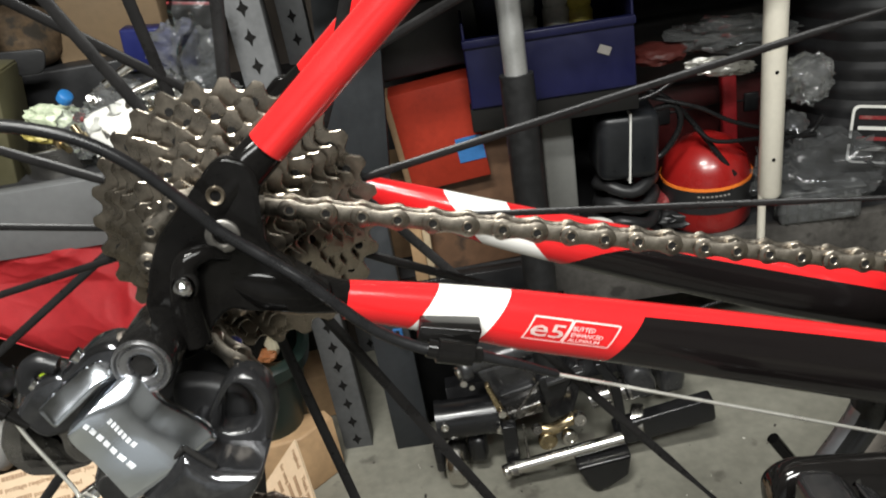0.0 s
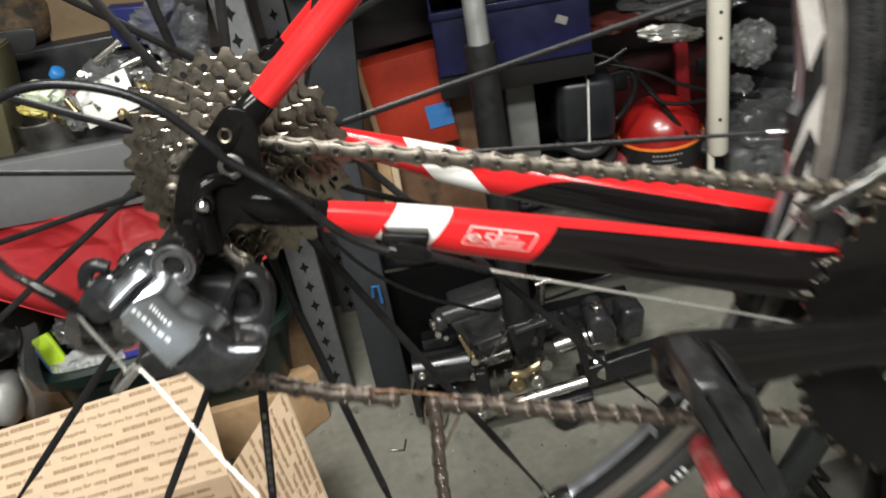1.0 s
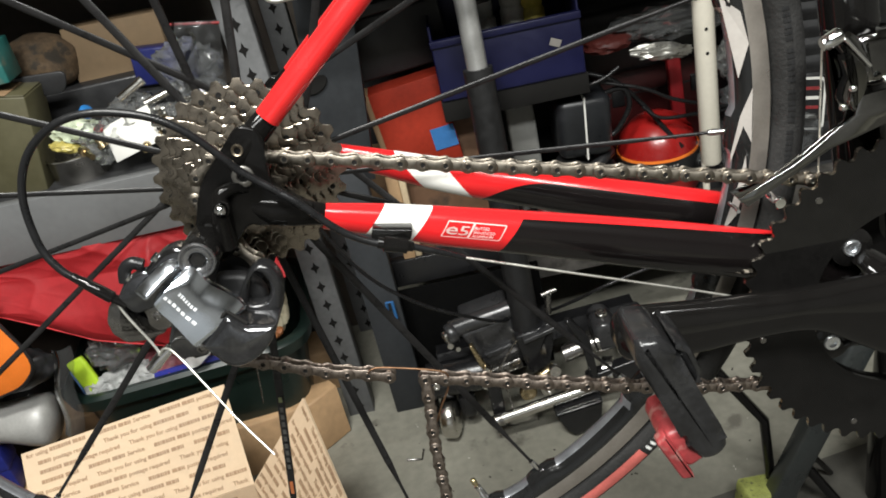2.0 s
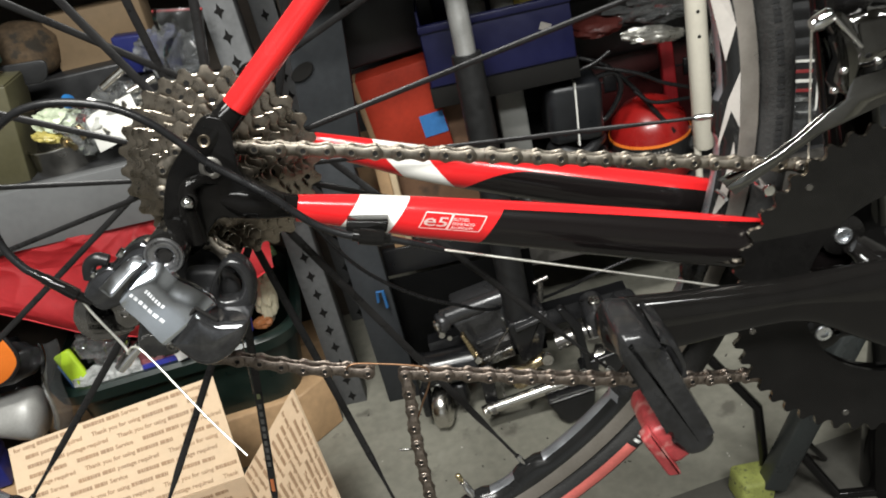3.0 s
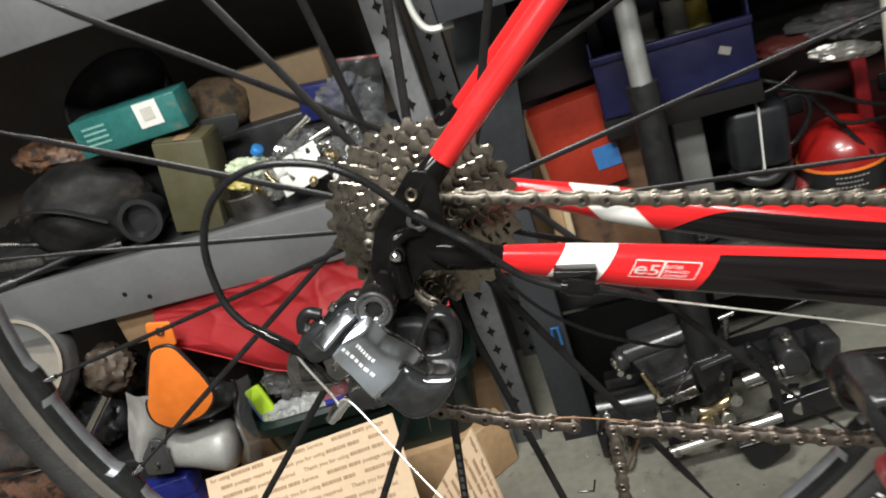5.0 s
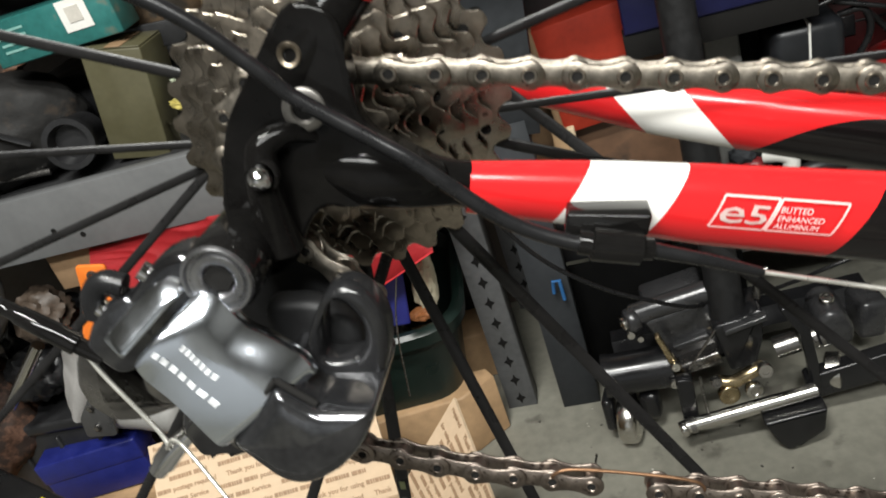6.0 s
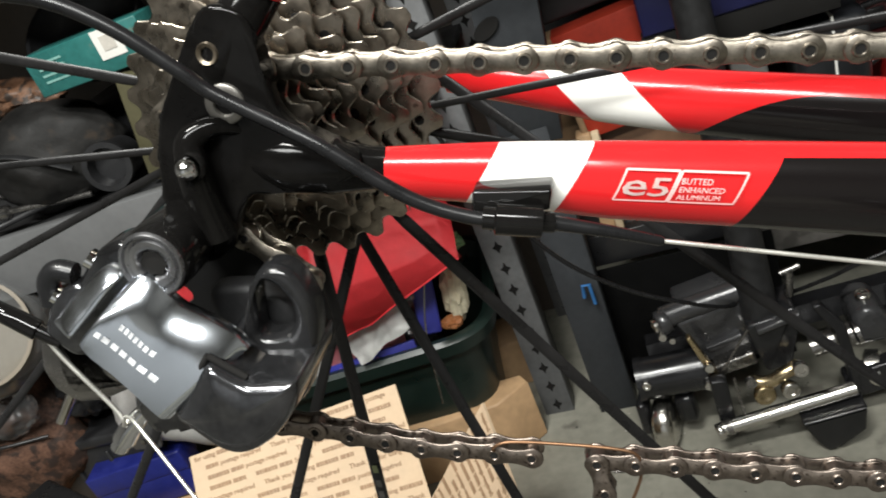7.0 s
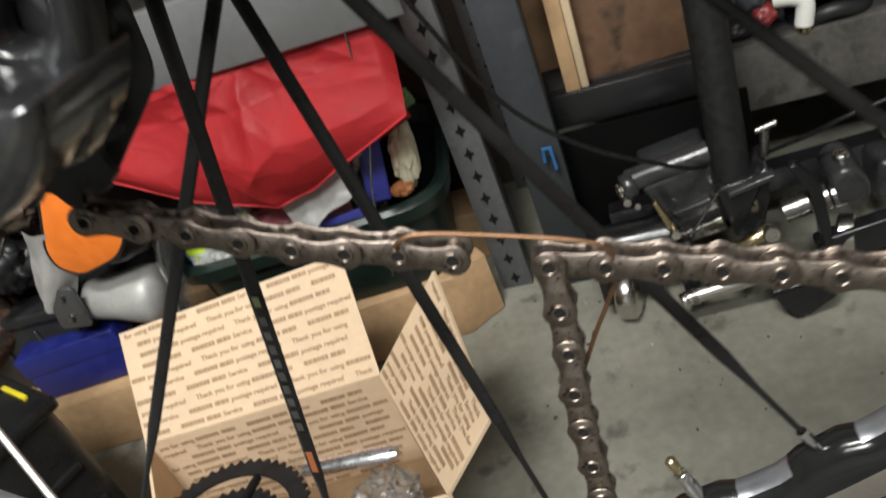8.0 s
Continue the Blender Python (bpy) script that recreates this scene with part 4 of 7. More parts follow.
def cables():
    loop = [(0.0745, -0.0748, -0.0385), (0.0685, -0.0750, -0.0364), (0.0586, -0.0755, -0.0302), (0.0494, -0.0760, -0.0218), (0.0350, -0.0765, -0.0045), (0.0253, -0.0760, 0.0048), (0.0111, -0.0770, 0.0191), (0.0057, -0.0780, 0.0272), (-0.0065, -0.0805, 0.0440), (-0.0204, -0.0820, 0.0562), (-0.0379, -0.0820, 0.0634), (-0.0540, -0.0820, 0.0663), (-0.0689, -0.0820, 0.0646), (-0.0840, -0.0820, 0.0566), (-0.0947, -0.0820, 0.0436), (-0.1004, -0.0825, 0.0268), (-0.1004, -0.0840, 0.0043), (-0.0943, -0.0855, -0.0095), (-0.0890, -0.0855, -0.0155)]
    part("cable_housing", tube(bmesh.new(), smooth_line(loop, 8), 0.0021, 14), M_HOUSE, bike, "black cable housing in a wide loop")
    # clip under the white band
    bm = slab(bmesh.new(), rounded([(0.0690, -0.0300), (0.0905, -0.0357), (0.0880, -0.0415), (0.0668, -0.0362)], 0.001), -0.071, -0.058, 0.0008, 2)
    c = part("cable_stop", bm, M_BLACK, bike, "black plastic cable stop under the stay")
    bm = tube(bmesh.new(), [(0.0705, -0.0745, -0.0370), (0.0735, -0.0745, -0.0382), (0.0737, -0.0745, -0.0384), (0.0855, -0.073, -0.0432), (0.0857, -0.073, -0.0434), (0.0885, -0.0725, -0.0445)], [0.0034, 0.0034, 0.0046, 0.0046, 0.003, 0.003], 14)
    part("ferrule", bm, M_BLACK, c, "black ferrule")
    bm = tube(bmesh.new(), [(0.0870, -0.0725, -0.0440), (0.1020, -0.0705, -0.0520), (0.1145, -0.0690, -0.0592), (0.1155, -0.0688, -0.0597)], [0.0022, 0.0018, 0.0015, 0.0010], 10)
    part("liner", bm, M_HOUSE, bike, "thin black cable liner")
    part("inner_wire", tube(bmesh.new(), [(0.1145, -0.0690, -0.0592), (0.245, -0.0600, -0.1166), (0.36, -0.05, -0.170)], 0.0007, 8), M_WIRE, bike, "bright gear cable")


def crank():
    c = empty("crankset")
    c.parent = bike
    tagged(c, "black crankset with two chainrings")
    for n, y in ((52, -0.0490), (36, -0.0415)):
        out, rp = toothed(n, BB, 0.05, 1.0)
        a0 = math.atan2(out[0][1] - BB[1], out[0][0] - BB[0])
        bm = ring_plate(bmesh.new(), out, circle(BB, 0.0615 if n == 52 else rp - 0.011, len(out), a0), y - 0.0015, y + 0.0015)
        r = part("chainring", bm, M_BLACK, c, "black toothed outer chainring" if n == 52 else "grey inner chainring")
        if n == 52:
            tips = bmesh.new()
            for k in range(0, len(out)):
                a, b = out[k], out[(k + 1) % len(out)]
                f = tips.faces.new([tips.verts.new(q) for q in ((a[0], y - 0.00155, a[1]), (b[0], y - 0.00155, b[1]), (b[0], y + 0.00155, b[1]), (a[0], y + 0.00155, a[1]))])
                for v in f.verts:
                    v.co.x = BB[0] + (v.co.x - BB[0]) * 1.0008
                    v.co.z = BB[1] + (v.co.z - BB[1]) * 1.0008
            part("worn_teeth", tips, M_STEEL, r, "bare worn edge of the teeth")
            for k in range(6):
                a = 2.2 + k * 1.05
                bm = lathe(bmesh.new(), [(0, 0.0022), (0.0006, 0.0019), (0.0006, 0)], (BB[0] + 0.094 * math.cos(a), y - 0.0015, BB[1] + 0.094 * math.sin(a)), seg=12)
                part("rivet", bm, M_GREYMETAL, r, "small rivet")
    bolts = [131.8 + 72 * k for k in range(5)]
    for deg in bolts:
        a = radians(deg)
        o = (BB[0] + 0.055 * math.cos(a), BB[1] + 0.055 * math.sin(a))
        part("bolt_tab", slab(bmesh.new(), circle(o, 0.0125, 28), -0.0503, -0.0475, 0.0004, 1), M_BLACK, c, "black round tab of the chainring")
        bm = lathe(bmesh.new(), [(0, 0.0052), (0.0012, 0.0052), (0.0018, 0.0046), (0.0016, 0.0028), (0.0003, 0.0026), (0.0003, 0.0)], (o[0], -0.0503, o[1]), seg=24)
        part("chainring_bolt", bm, M_ALLOY, c, "grey chainring bolt")
        p = Vector((BB[0], -0.066, BB[1]))
        q = Vector((BB[0] + 0.049 * math.cos(a), -0.0500, BB[1] + 0.049 * math.sin(a)))
        bm = tube(bmesh.new(), smooth_line([p, p.lerp(q, 0.45) + Vector((0, 0.001, 0)), p.lerp(q, 0.8) + Vector((0, 0.001, 0)), q], 5), [0.024 - 0.0115 * min(1, k / 13) for k in range(16)], 20, flat=(1.0, 0.42))
        part("spider_arm", bm, M_GLOSS, c, "gloss black spider arm")
    # the crank arm, thick and rounded, flaring into the spider
    top = smooth_line([(0.1888, 0, -0.1255), (0.1905, 0, -0.1165), (0.1970, 0, -0.1108), (0.2100, 0, -0.1108), (0.2365, 0, -0.1143), (0.2746, 0, -0.1187), (0.3064, 0, -0.1215), (0.3400, 0, -0.1222), (0.3700, 0, -0.1240), (0.3950, 0, -0.1330), (0.4080, 0, -0.1520)], 4)
    low = smooth_line([(0.1888, 0, -0.1285), (0.1915, 0, -0.1380), (0.1980, 0, -0.1440), (0.2120, 0, -0.1468), (0.2365, 0, -0.1482), (0.2746, 0, -0.1468), (0.3064, 0, -0.1500), (0.3350, 0, -0.1680), (0.3650, 0, -0.1860), (0.3950, 0, -0.1860), (0.4080, 0, -0.1640)], 4)
    bm = bmesh.new()
    rings = []
    for p, q in zip(top, low):
        o, half = (p + q) / 2, (p - q) / 2
        h = half.length
        thick = 0.0088 * min(1.0, h / 0.010) ** 0.5
        ring = []
        for k in range(72):
            t = 2 * math.pi * k / 72
            ct, st = math.cos(t), math.sin(t)
            ring.append(bm.verts.new(o + Vector((0, -0.0745, 0)) + half * math.copysign(abs(ct) ** 0.85, ct) + Vector((0, 1, 0)) * thick * math.copysign(abs(st) ** 0.85, st)))
        rings.append(ring)
    for g0, g1 in zip(rings, rings[1:]):
        for k in range(72):
            bm.faces.new((g0[k], g0[(k + 1) % 72], g1[(k + 1) % 72], g1[k]))
    bm.faces.new(rings[0][::-1])
    bm.faces.new(rings[-1])
    part("crank_arm", bm, M_GLOSS, c, "gloss black crank arm")
    # the pedal hangs from the arm's end
    bm = tube(bmesh.new(), [(0.2035, -0.08, -0.1265), (0.2035, -0.140, -0.1230)], 0.006, 14)
    ped = part("pedal", bm, M_PEDAL, c, "worn black clipless pedal with a red cleat block")
    x = Vector((0.33, 0.0, -0.944))
    n = Vector((0.944, 0, 0.33))
    o = Vector((0.1955, -0.112, -0.0985))
    body = [(-0.008, -0.004), (-0.002, 0.0085), (0.012, 0.0120), (0.04, 0.0115), (0.066, 0.0125), (0.077, 0.0110), (0.081, 0.003), (0.078, -0.006), (0.06, -0.009), (0.03, -0.0085), (0.005, -0.0095)]
    q = [(o + x * s + n * t) for s, t in body]
    bm = slab(bmesh.new(), rounded([(p.x, p.z) for p in q], 0.004), -0.141, -0.097, 0.006, 3)
    part("pedal_body", bm, M_PEDAL, ped, "scuffed black pedal body")
    q = [(o + x * s + n * t) for s, t in ((0.004, 0.012), (0.012, 0.0185), (0.030, 0.0175), (0.036, 0.012))]
    bm = slab(bmesh.new(), rounded([(p.x, p.z) for p in q], 0.003), -0.138, -0.10, 0.003, 2)
    part("pedal_lip", bm, M_PEDAL, ped, "black raised lip")
    q = [(o + x * s + n * t) for s, t in ((0.054, -0.004), (0.053, -0.015), (0.059, -0.0200), (0.074, -0.0180), (0.080, -0.012), (0.078, -0.001))]
    bm = slab(bmesh.new(), rounded([(p.x, p.z) for p in q], 0.0025), -0.138, -0.100, 0.003, 3)
    part("cleat_block", bm, M_REDPL, ped, "dusty red plastic block")
    q = [(o + x * s + n * t) for s, t in ((0.049, -0.0150), (0.052, -0.0215), (0.080, -0.0195), (0.083, -0.0130))]
    bm = slab(bmesh.new(), rounded([(p.x, p.z) for p in q], 0.0015), -0.143, -0.134, 0.0015, 2)
    part("cleat_plate", bm, M_REDPL, ped, "red plastic plate")


def front():
    # seat tube, bottom bracket and the front derailleur
    up = Vector((-0.0645, 0, 0.998))
    b = Vector((BB[0], 0, BB[1]))
    part("seat_tube", tube(bmesh.new(), [b, b + up * 0.25, b + up * 0.47], 0.0165, 28), M_BLACK, bike, "black seat tube")
    part("bottom_bracket", lathe(bmesh.new(), [(-0.04, 0.0), (-0.04, 0.022), (0.04, 0.022), (0.04, 0.0)], (BB[0], 0, BB[1]), seg=32), M_BLACK, bike, "black bottom bracket shell")
    f = empty("front_derailleur")
    f.parent = bike
    tagged(f, "chrome front derailleur")
    DARKCHROME = mat("smoked_chrome", (0.19, 0.187, 0.18), 0.10, 1.0, 0.12, 60)
    # outer cage: a curved plate that follows the ring
    for y, nm in ((-0.0535, "outer_cage"), (-0.0405, "inner_cage")):
        top = [(0.2755, -0.0673), (0.2900, -0.0610), (0.3068, -0.0546), (0.3190, -0.0475), (0.3301, -0.0402), (0.3400, -0.0345), (0.3436, -0.0324), (0.3462, -0.0221), (0.3593, -0.0210), (0.3900, -0.0190), (0.4100, -0.0200)]
        bot = [(0.4100, -0.0375), (0.3900, -0.0380), (0.3646, -0.0399), (0.3433, -0.0452), (0.3298, -0.0485), (0.3105, -0.0582), (0.2950, -0.0660), (0.2806, -0.0731)]
        if nm == "inner_cage":
            top = [(x, z - 0.006 * min(1.0, max(0.0, (x - 0.278) / 0.03))) for x, z in top]
        bm = slab(bmesh.new(), top + bot, y - 0.0008, y + 0.0008, 0.0003, 1)
        part(nm, bm, DARKCHROME, f, "polished chrome cage plate")
    bm = tube(bmesh.new(), [(0.2750, -0.0545, -0.0745), (0.2762, -0.047, -0.0752), (0.2750, -0.0400, -0.0745)], 0.0012, 8)
    part("cage_bridge", bm, M_CHROME, f, "chrome bridge")
    bm = lathe(bmesh.new(), [(-0.012, 0.003), (0.0, 0.003), (0.001, 0.0038), (0.0025, 0.003), (0.0026, 0)], (0.2990, -0.0535, -0.0745), seg=16)
    part("cage_screw", bm, M_CHROME, f, "small screw")
    bm = slab(bmesh.new(), rounded([(0.3335, 0.0150), (0.3433, 0.0150), (0.3500, 0.0040), (0.3535, -0.0080), (0.3500, -0.0240), (0.3440, -0.0320), (0.3400, -0.0250), (0.3430, -0.0140), (0.3405, 0.0000)], 0.003), -0.0545, -0.036, 0.003, 3)
    part("arm", bm, DARKCHROME, f, "polished arm")
    bm = slab(bmesh.new(), rounded([(0.347, 0.0100), (0.3630, 0.0105), (0.385, 0.0060), (0.390, -0.010), (0.3640, -0.0215), (0.3510, -0.0200)], 0.005), -0.050, -0.02, 0.006, 5)
    part("arm", bm, DARKCHROME, f, "polished body")
    part("pivot_pin", tube(bmesh.new(), [(0.3376, -0.0565, 0.0127), (0.3515, -0.0560, -0.0055)], 0.0011, 10), M_CHROME, f, "thin bright pin")
    for p in ((0.3421, -0.0161), (0.3366, -0.0256), (0.3600, -0.0150)):
        part("limit_screw", lathe(bmesh.new(), [(0, 0.0021), (0.002, 0.0021), (0.003, 0.0012), (0.003, 0)], (p[0], -0.0545, p[1]), seg=14), M_CHROME, f, "small bright screw")
    bm = tube(bmesh.new(), [(0.3262, -0.0545, 0.0112), (0.3290, -0.0545, 0.0118), (0.3292, -0.0545, 0.0118), (0.3365, -0.053, 0.0140)], [0.0036, 0.0040, 0.0046, 0.0046], 14)
    part("cable_bolt", bm, M_CHROME, f, "chrome cable bolt")
    part("cable_wire", tube(bmesh.new(), [(0.331, -0.045, 0.012), (0.329, -0.03, -0.14)], 0.0006, 6), M_WIRE, f, "thin cable wire")


stays()
dropouts()
wheel()
cassette()
chain()
derailleur()
cables()
crank()
front()

# ---- the garage: floor, walls, ceiling ----
M_CONC = mat("worn_concrete", (0.215, 0.208, 0.172), 0.6, 0, 0.26, 9, bump=0.15, bump_scale=120, spot=(0.115, 0.108, 0.09), spot_at=0.62)
M_WALL = mat("dull_plaster", (0.30, 0.295, 0.28), 0.85, 0, 0.15, 6, bump=0.1, bump_scale=60)
M_REFLECTOR = mat("pale_reflector_board", (0.60, 0.62, 0.65), 0.6, 0, 0.08, 4, bump=0.05, bump_scale=40)
M_POST = mat("grey_worn_post", (0.14, 0.142, 0.145), 0.7, 0, 0.25, 12, bump=0.04, bump_scale=90, spot=(0.08, 0.08, 0.08), spot_at=0.6, spec=0.15)
M_CEIL = mat("ceiling_plaster", (0.32, 0.31, 0.29), 0.85, 0, 0.1, 6)
M_STEELGREY = mat("grey_enamel_steel", (0.13, 0.132, 0.134), 0.42, 0, 0.12, 12, bump=0.04, bump_scale=90, spot=(0.11, 0.11, 0.11), spot_at=0.7)
M_BLUEGREY = mat("blue_grey_enamel", (0.038, 0.041, 0.045), 0.62, 0, 0.2, 12, bump=0.04, spec=0.18, spot=(0.05, 0.053, 0.058), spot_at=0.62)
M_DARKSHELF = mat("dark_shelf_board", (0.026, 0.026, 0.027), 0.55, 0, 0.3, 20, bump=0.1, spec=0.3)


def room():
    for nm, size, at, m in (("floor", (6.4, 6.0, 0.1), (0, -0.6, -0.05), M_CONC), ("ceiling", (6.4, 6.0, 0.1), (0, -0.6, 2.55), M_CEIL),
                            ("wall_back", (6.4, 0.12, 2.5), (0, 1.70, 1.25), M_WALL), ("wall_front", (6.4, 0.12, 2.5), (0, -3.5, 1.25), M_WALL),
                            ("wall_left", (0.12, 5.08, 2.5), (-3.1, -0.9, 1.25), M_WALL), ("wall_right", (0.12, 5.08, 2.5), (3.1, -0.9, 1.25), M_WALL)):
        ob = part(nm, block(bmesh.new(), size, bevel=0), m, None, m=Matrix.Translation(at), smooth=False)
        tagged(ob, {"floor": "stained grey concrete floor", "ceiling": "plain plaster ceiling", "wall_front": "dull plaster garage wall"}.get(nm, "dull plaster garage wall"), nm.split("_")[0], kind="structure")

    # unseen pale board, added so polished metal reflects something bright on one side
    door = part("reflector_board", block(bmesh.new(), (3.2, 0.04, 2.2), bevel=0.004), M_REFLECTOR, None, m=Matrix.Translation((-1.35, -3.415, 1.105)))
    tagged(door, "pale unseen board added as a reflector for polished metal", "door", kind="structure")


room()


def at(x, y, z, rx=0, ry=0, rz=0):
    return pose(x, y, z, rx, ry, rz)


def slotted_post(parent, top, bottom, wide, slots=True, material=None):
    """An angle post with star-shaped slots down its front face."""
    t, b = Vector(top), Vector(bottom)
    n = int((t - b).length / 0.0405)
    ax = (t - b).normalized()
    side = Vector((1, 0, 0))
    side = (side - ax * side.dot(ax)).normalized()
    back = ax.cross(side)
    m = Matrix((side, back, ax)).transposed().to_4x4()
    m.translation = b
    L = (t - b).length
    bm = bmesh.new()
    block(bm, (wide, 0.002, L), Matrix.Translation((0, 0, L / 2)), 0.0006, 1)
    block(bm, (0.002, 0.035, L), Matrix.Translation((wide / 2 - 0.001, 0.0185, L / 2)), 0.0006, 1)
    p = part("post", bm, material or M_POST, parent, "grey steel post with star-shaped slots" if slots else "grey steel post", m=m)
    if slots:
        pts = [((0.0055 if q % 2 else 0.0105) * math.cos(q * math.pi / 4) * (0.75 if q % 4 else 0.8), (0.0060 if q % 2 else 0.0125) * math.sin(q * math.pi / 4)) for q in range(8)]
        star = mesh_of("slot", slab(bmesh.new(), pts, -0.0022, -0.0008), M_HOLE, False)
        for k in range(n):
            part("slot", star, None, p, m=Matrix.Translation((0, 0, 0.02 + k * 0.0405)))
    return p


def lip_beam(parent, x0, x1, y, z0, z1, material, name="shelf_lip", yaw=0.0):
    bm = bmesh.new()
    L = x1 - x0
    h = z1 - z0
    block(bm, (L, 0.0025, h), Matrix.Translation((L / 2, 0, h / 2)), 0.001, 2)
    block(bm, (L, 0.02, 0.0025), Matrix.Translation((L / 2, 0.0105, h - 0.0013)), 0.0006, 1)
    block(bm, (L, 0.02, 0.0025), Matrix.Translation((L / 2, 0.0105, 0.0013)), 0.0006, 1)
    return part(name, bm, material, parent, "grey steel shelf edge", m=pose(x0, y, z0, 0, 0, yaw))


def left_shelving():
    s = empty("shelving_unit", at(0, 0, 0))
    tagged(s, "grey steel shelving unit with slotted posts, full of clutter", "shelf")
    slotted_post(s, (-0.164, 0.905, 1.35), (-0.164, 0.905, 0.0), 0.050)
    slotted_post(s, (-0.150, 1.20, 1.35), (-0.150, 1.20, 0.0), 0.046)
    slotted_post(s, (-1.55, 0.905, 1.35), (-1.55, 0.905, 0.0), 0.046)
    lip_beam(s, -1.55, -0.142, 0.768, 0.538, 0.633, M_STEELGREY)
    lip_beam(s, -1.55, -0.12, 0.768, 0.985, 1.062, M_STEELGREY)
    for z in (0.620, 1.050):
        part("shelf_board", block(bmesh.new(), (1.38, 0.44, 0.012), Matrix.Translation((-0.85, 0.995, z)), 0.001), M_DARKSHELF, s, "dark shelf board")
    part("back_panel", block(bmesh.new(), (1.5, 0.006, 1.35), Matrix.Translation((-0.85, 1.235, 0.675)), 0), mat("brown_hardboard", (0.075, 0.06, 0.048), 0.7, 0, 0.2, 10), s, "dark back panel")
    for x, z in ((-0.70, 0.575), (-0.66, 0.56)):
        part("bolt_hole", lathe(bmesh.new(), [(0, 0.0), (0.0006, 0.004), (0, 0.0045)], (x, 0.7665, z), seg=12), M_HOLE, s, "dark hole in the shelf edge")


def right_shelving():
    s = empty("workbench_shelf", at(0, 0, 0))
    tagged(s, "blue-grey steel bench with a low shelf of tools", "shelf")
    slotted_post(s, (-0.062, 0.885, 0.52), (-0.062, 0.885, 0.0), 0.062, False, M_BLUEGREY)
    slotted_post(s, (0.012, 0.887, 1.1), (-0.058, 0.887, 0.50), 0.088, False, M_BLUEGREY)
    slotted_post(s, (1.22, 0.90, 1.1), (1.22, 0.90, 0.0), 0.062, False, M_BLUEGREY)
    lip_beam(s, -0.065, 0.190, 0.955, 0.238, 0.292, mat("black_enamel_steel", (0.012, 0.012, 0.013), 0.3, 0, 0.2, 14, bump=0.04))
    lip_beam(s, 0.191, 1.25, 0.953, 0.192, 0.292, mat("dusty_grey_steel", (0.075, 0.070, 0.064), 0.6, 0, 0.4, 14, bump=0.04, spot=(0.045, 0.042, 0.038), spot_at=0.55, spec=0.2))
    part("shelf_board", block(bmesh.new(), (1.32, 0.5, 0.014), Matrix.Translation((0.595, 1.215, 0.284)), 0.001), M_DARKSHELF, s, "dark shelf board")
    lip_beam(s, -0.06, 1.25, 0.76, 0.842, 0.905, M_BLUEGREY)
    part("worktop", block(bmesh.new(), (1.36, 0.70, 0.02), Matrix.Translation((0.6, 1.112, 0.914)), 0.002), M_DARKSHELF, s, "dark worktop")
    # black panel added where only shade lies under the low shelf
    part("under_shelf_shade", block(bmesh.new(), (0.30, 0.006, 0.235), Matrix.Translation((0.085, 0.945, 0.1185)), 0.001, 1), mat("under_shelf_shade_black", (0.004, 0.004, 0.004), 0.9, 0, 0.3, 30, spec=0.02), s, "black panel added for the shade under the low shelf")
    hole = lathe(bmesh.new(), [(0.0, 0.0), (0.0012, 0.020), (0.0, 0.021)], (0, 0, 0), (0, -1, 0), 28)
    part("slot", hole, M_HOLE, s, "dark oval hole in the post", m=Matrix.LocRotScale(Vector((-0.066, 0.8812, 0.676)), Euler((0, radians(-28), 0)), Vector((1, 1, 0.55))))
    part("back_panel", block(bmesh.new(), (1.4, 0.006, 0.9), Matrix.Translation((0.6, 1.475, 0.45)), 0), M_DARKSHELF, s, "dark back panel")


left_shelving()
right_shelving()

# ---- soft and crumpled things ----


def crumple(bm, size, seed, amp=0.25, freq=3.0, sub=4):
    """A crumpled bag: an icosphere pushed about by ridged noise."""
    r = bmesh.ops.create_icosphere(bm, subdivisions=sub, radius=1.0)
    off = Vector((seed * 7.3, seed * 3.1, seed * 5.7))
    for v in r["verts"]:
        p = v.co.copy()
        k = 1 - abs(noise.noise(p * freq * 0.6 + off)) * 1.4 * amp * 2 + noise.noise(p * freq * 2 + off) * amp * 0.7 - abs(noise.noise(p * freq * 4 + off)) * amp * 0.5
        v.co = Vector((p.x * size[0], p.y * size[1], p.z * size[2])) * k
    return bm


def film(name, tint, base, edge, rough):
    """Thin clear plastic: see-through, with gloss that grows towards the folds' edges and a little milkiness."""
    m = bpy.data.materials.new(name)
    m.use_nodes = True
    nt = m.node_tree
    nt.nodes.remove(nt.nodes["Principled BSDF"])
    L = nt.links.new
    clear = nt.nodes.new("ShaderNodeBsdfTransparent")
    clear.inputs[0].default_value = (*tint, 1)
    milk = nt.nodes.new("ShaderNodeBsdfDiffuse")
    milk.inputs[0].default_value = (0.75, 0.76, 0.76, 1)
    m0 = nt.nodes.new("ShaderNodeMixShader")
    m0.inputs[0].default_value = base
    L(clear.outputs[0], m0.inputs[1])
    L(milk.outputs[0], m0.inputs[2])
    gl = nt.nodes.new("ShaderNodeBsdfGlossy")
    gl.inputs["Roughness"].default_value = rough
    lw = nt.nodes.new("ShaderNodeLayerWeight")
    lw.inputs[0].default_value = edge
    m1 = nt.nodes.new("ShaderNodeMixShader")
    L(lw.outputs["Fresnel"], m1.inputs[0])
    L(m0.outputs[0], m1.inputs[1])
    L(gl.outputs[0], m1.inputs[2])
    L(m1.outputs[0], nt.nodes["Material Output"].inputs[0])
    return m


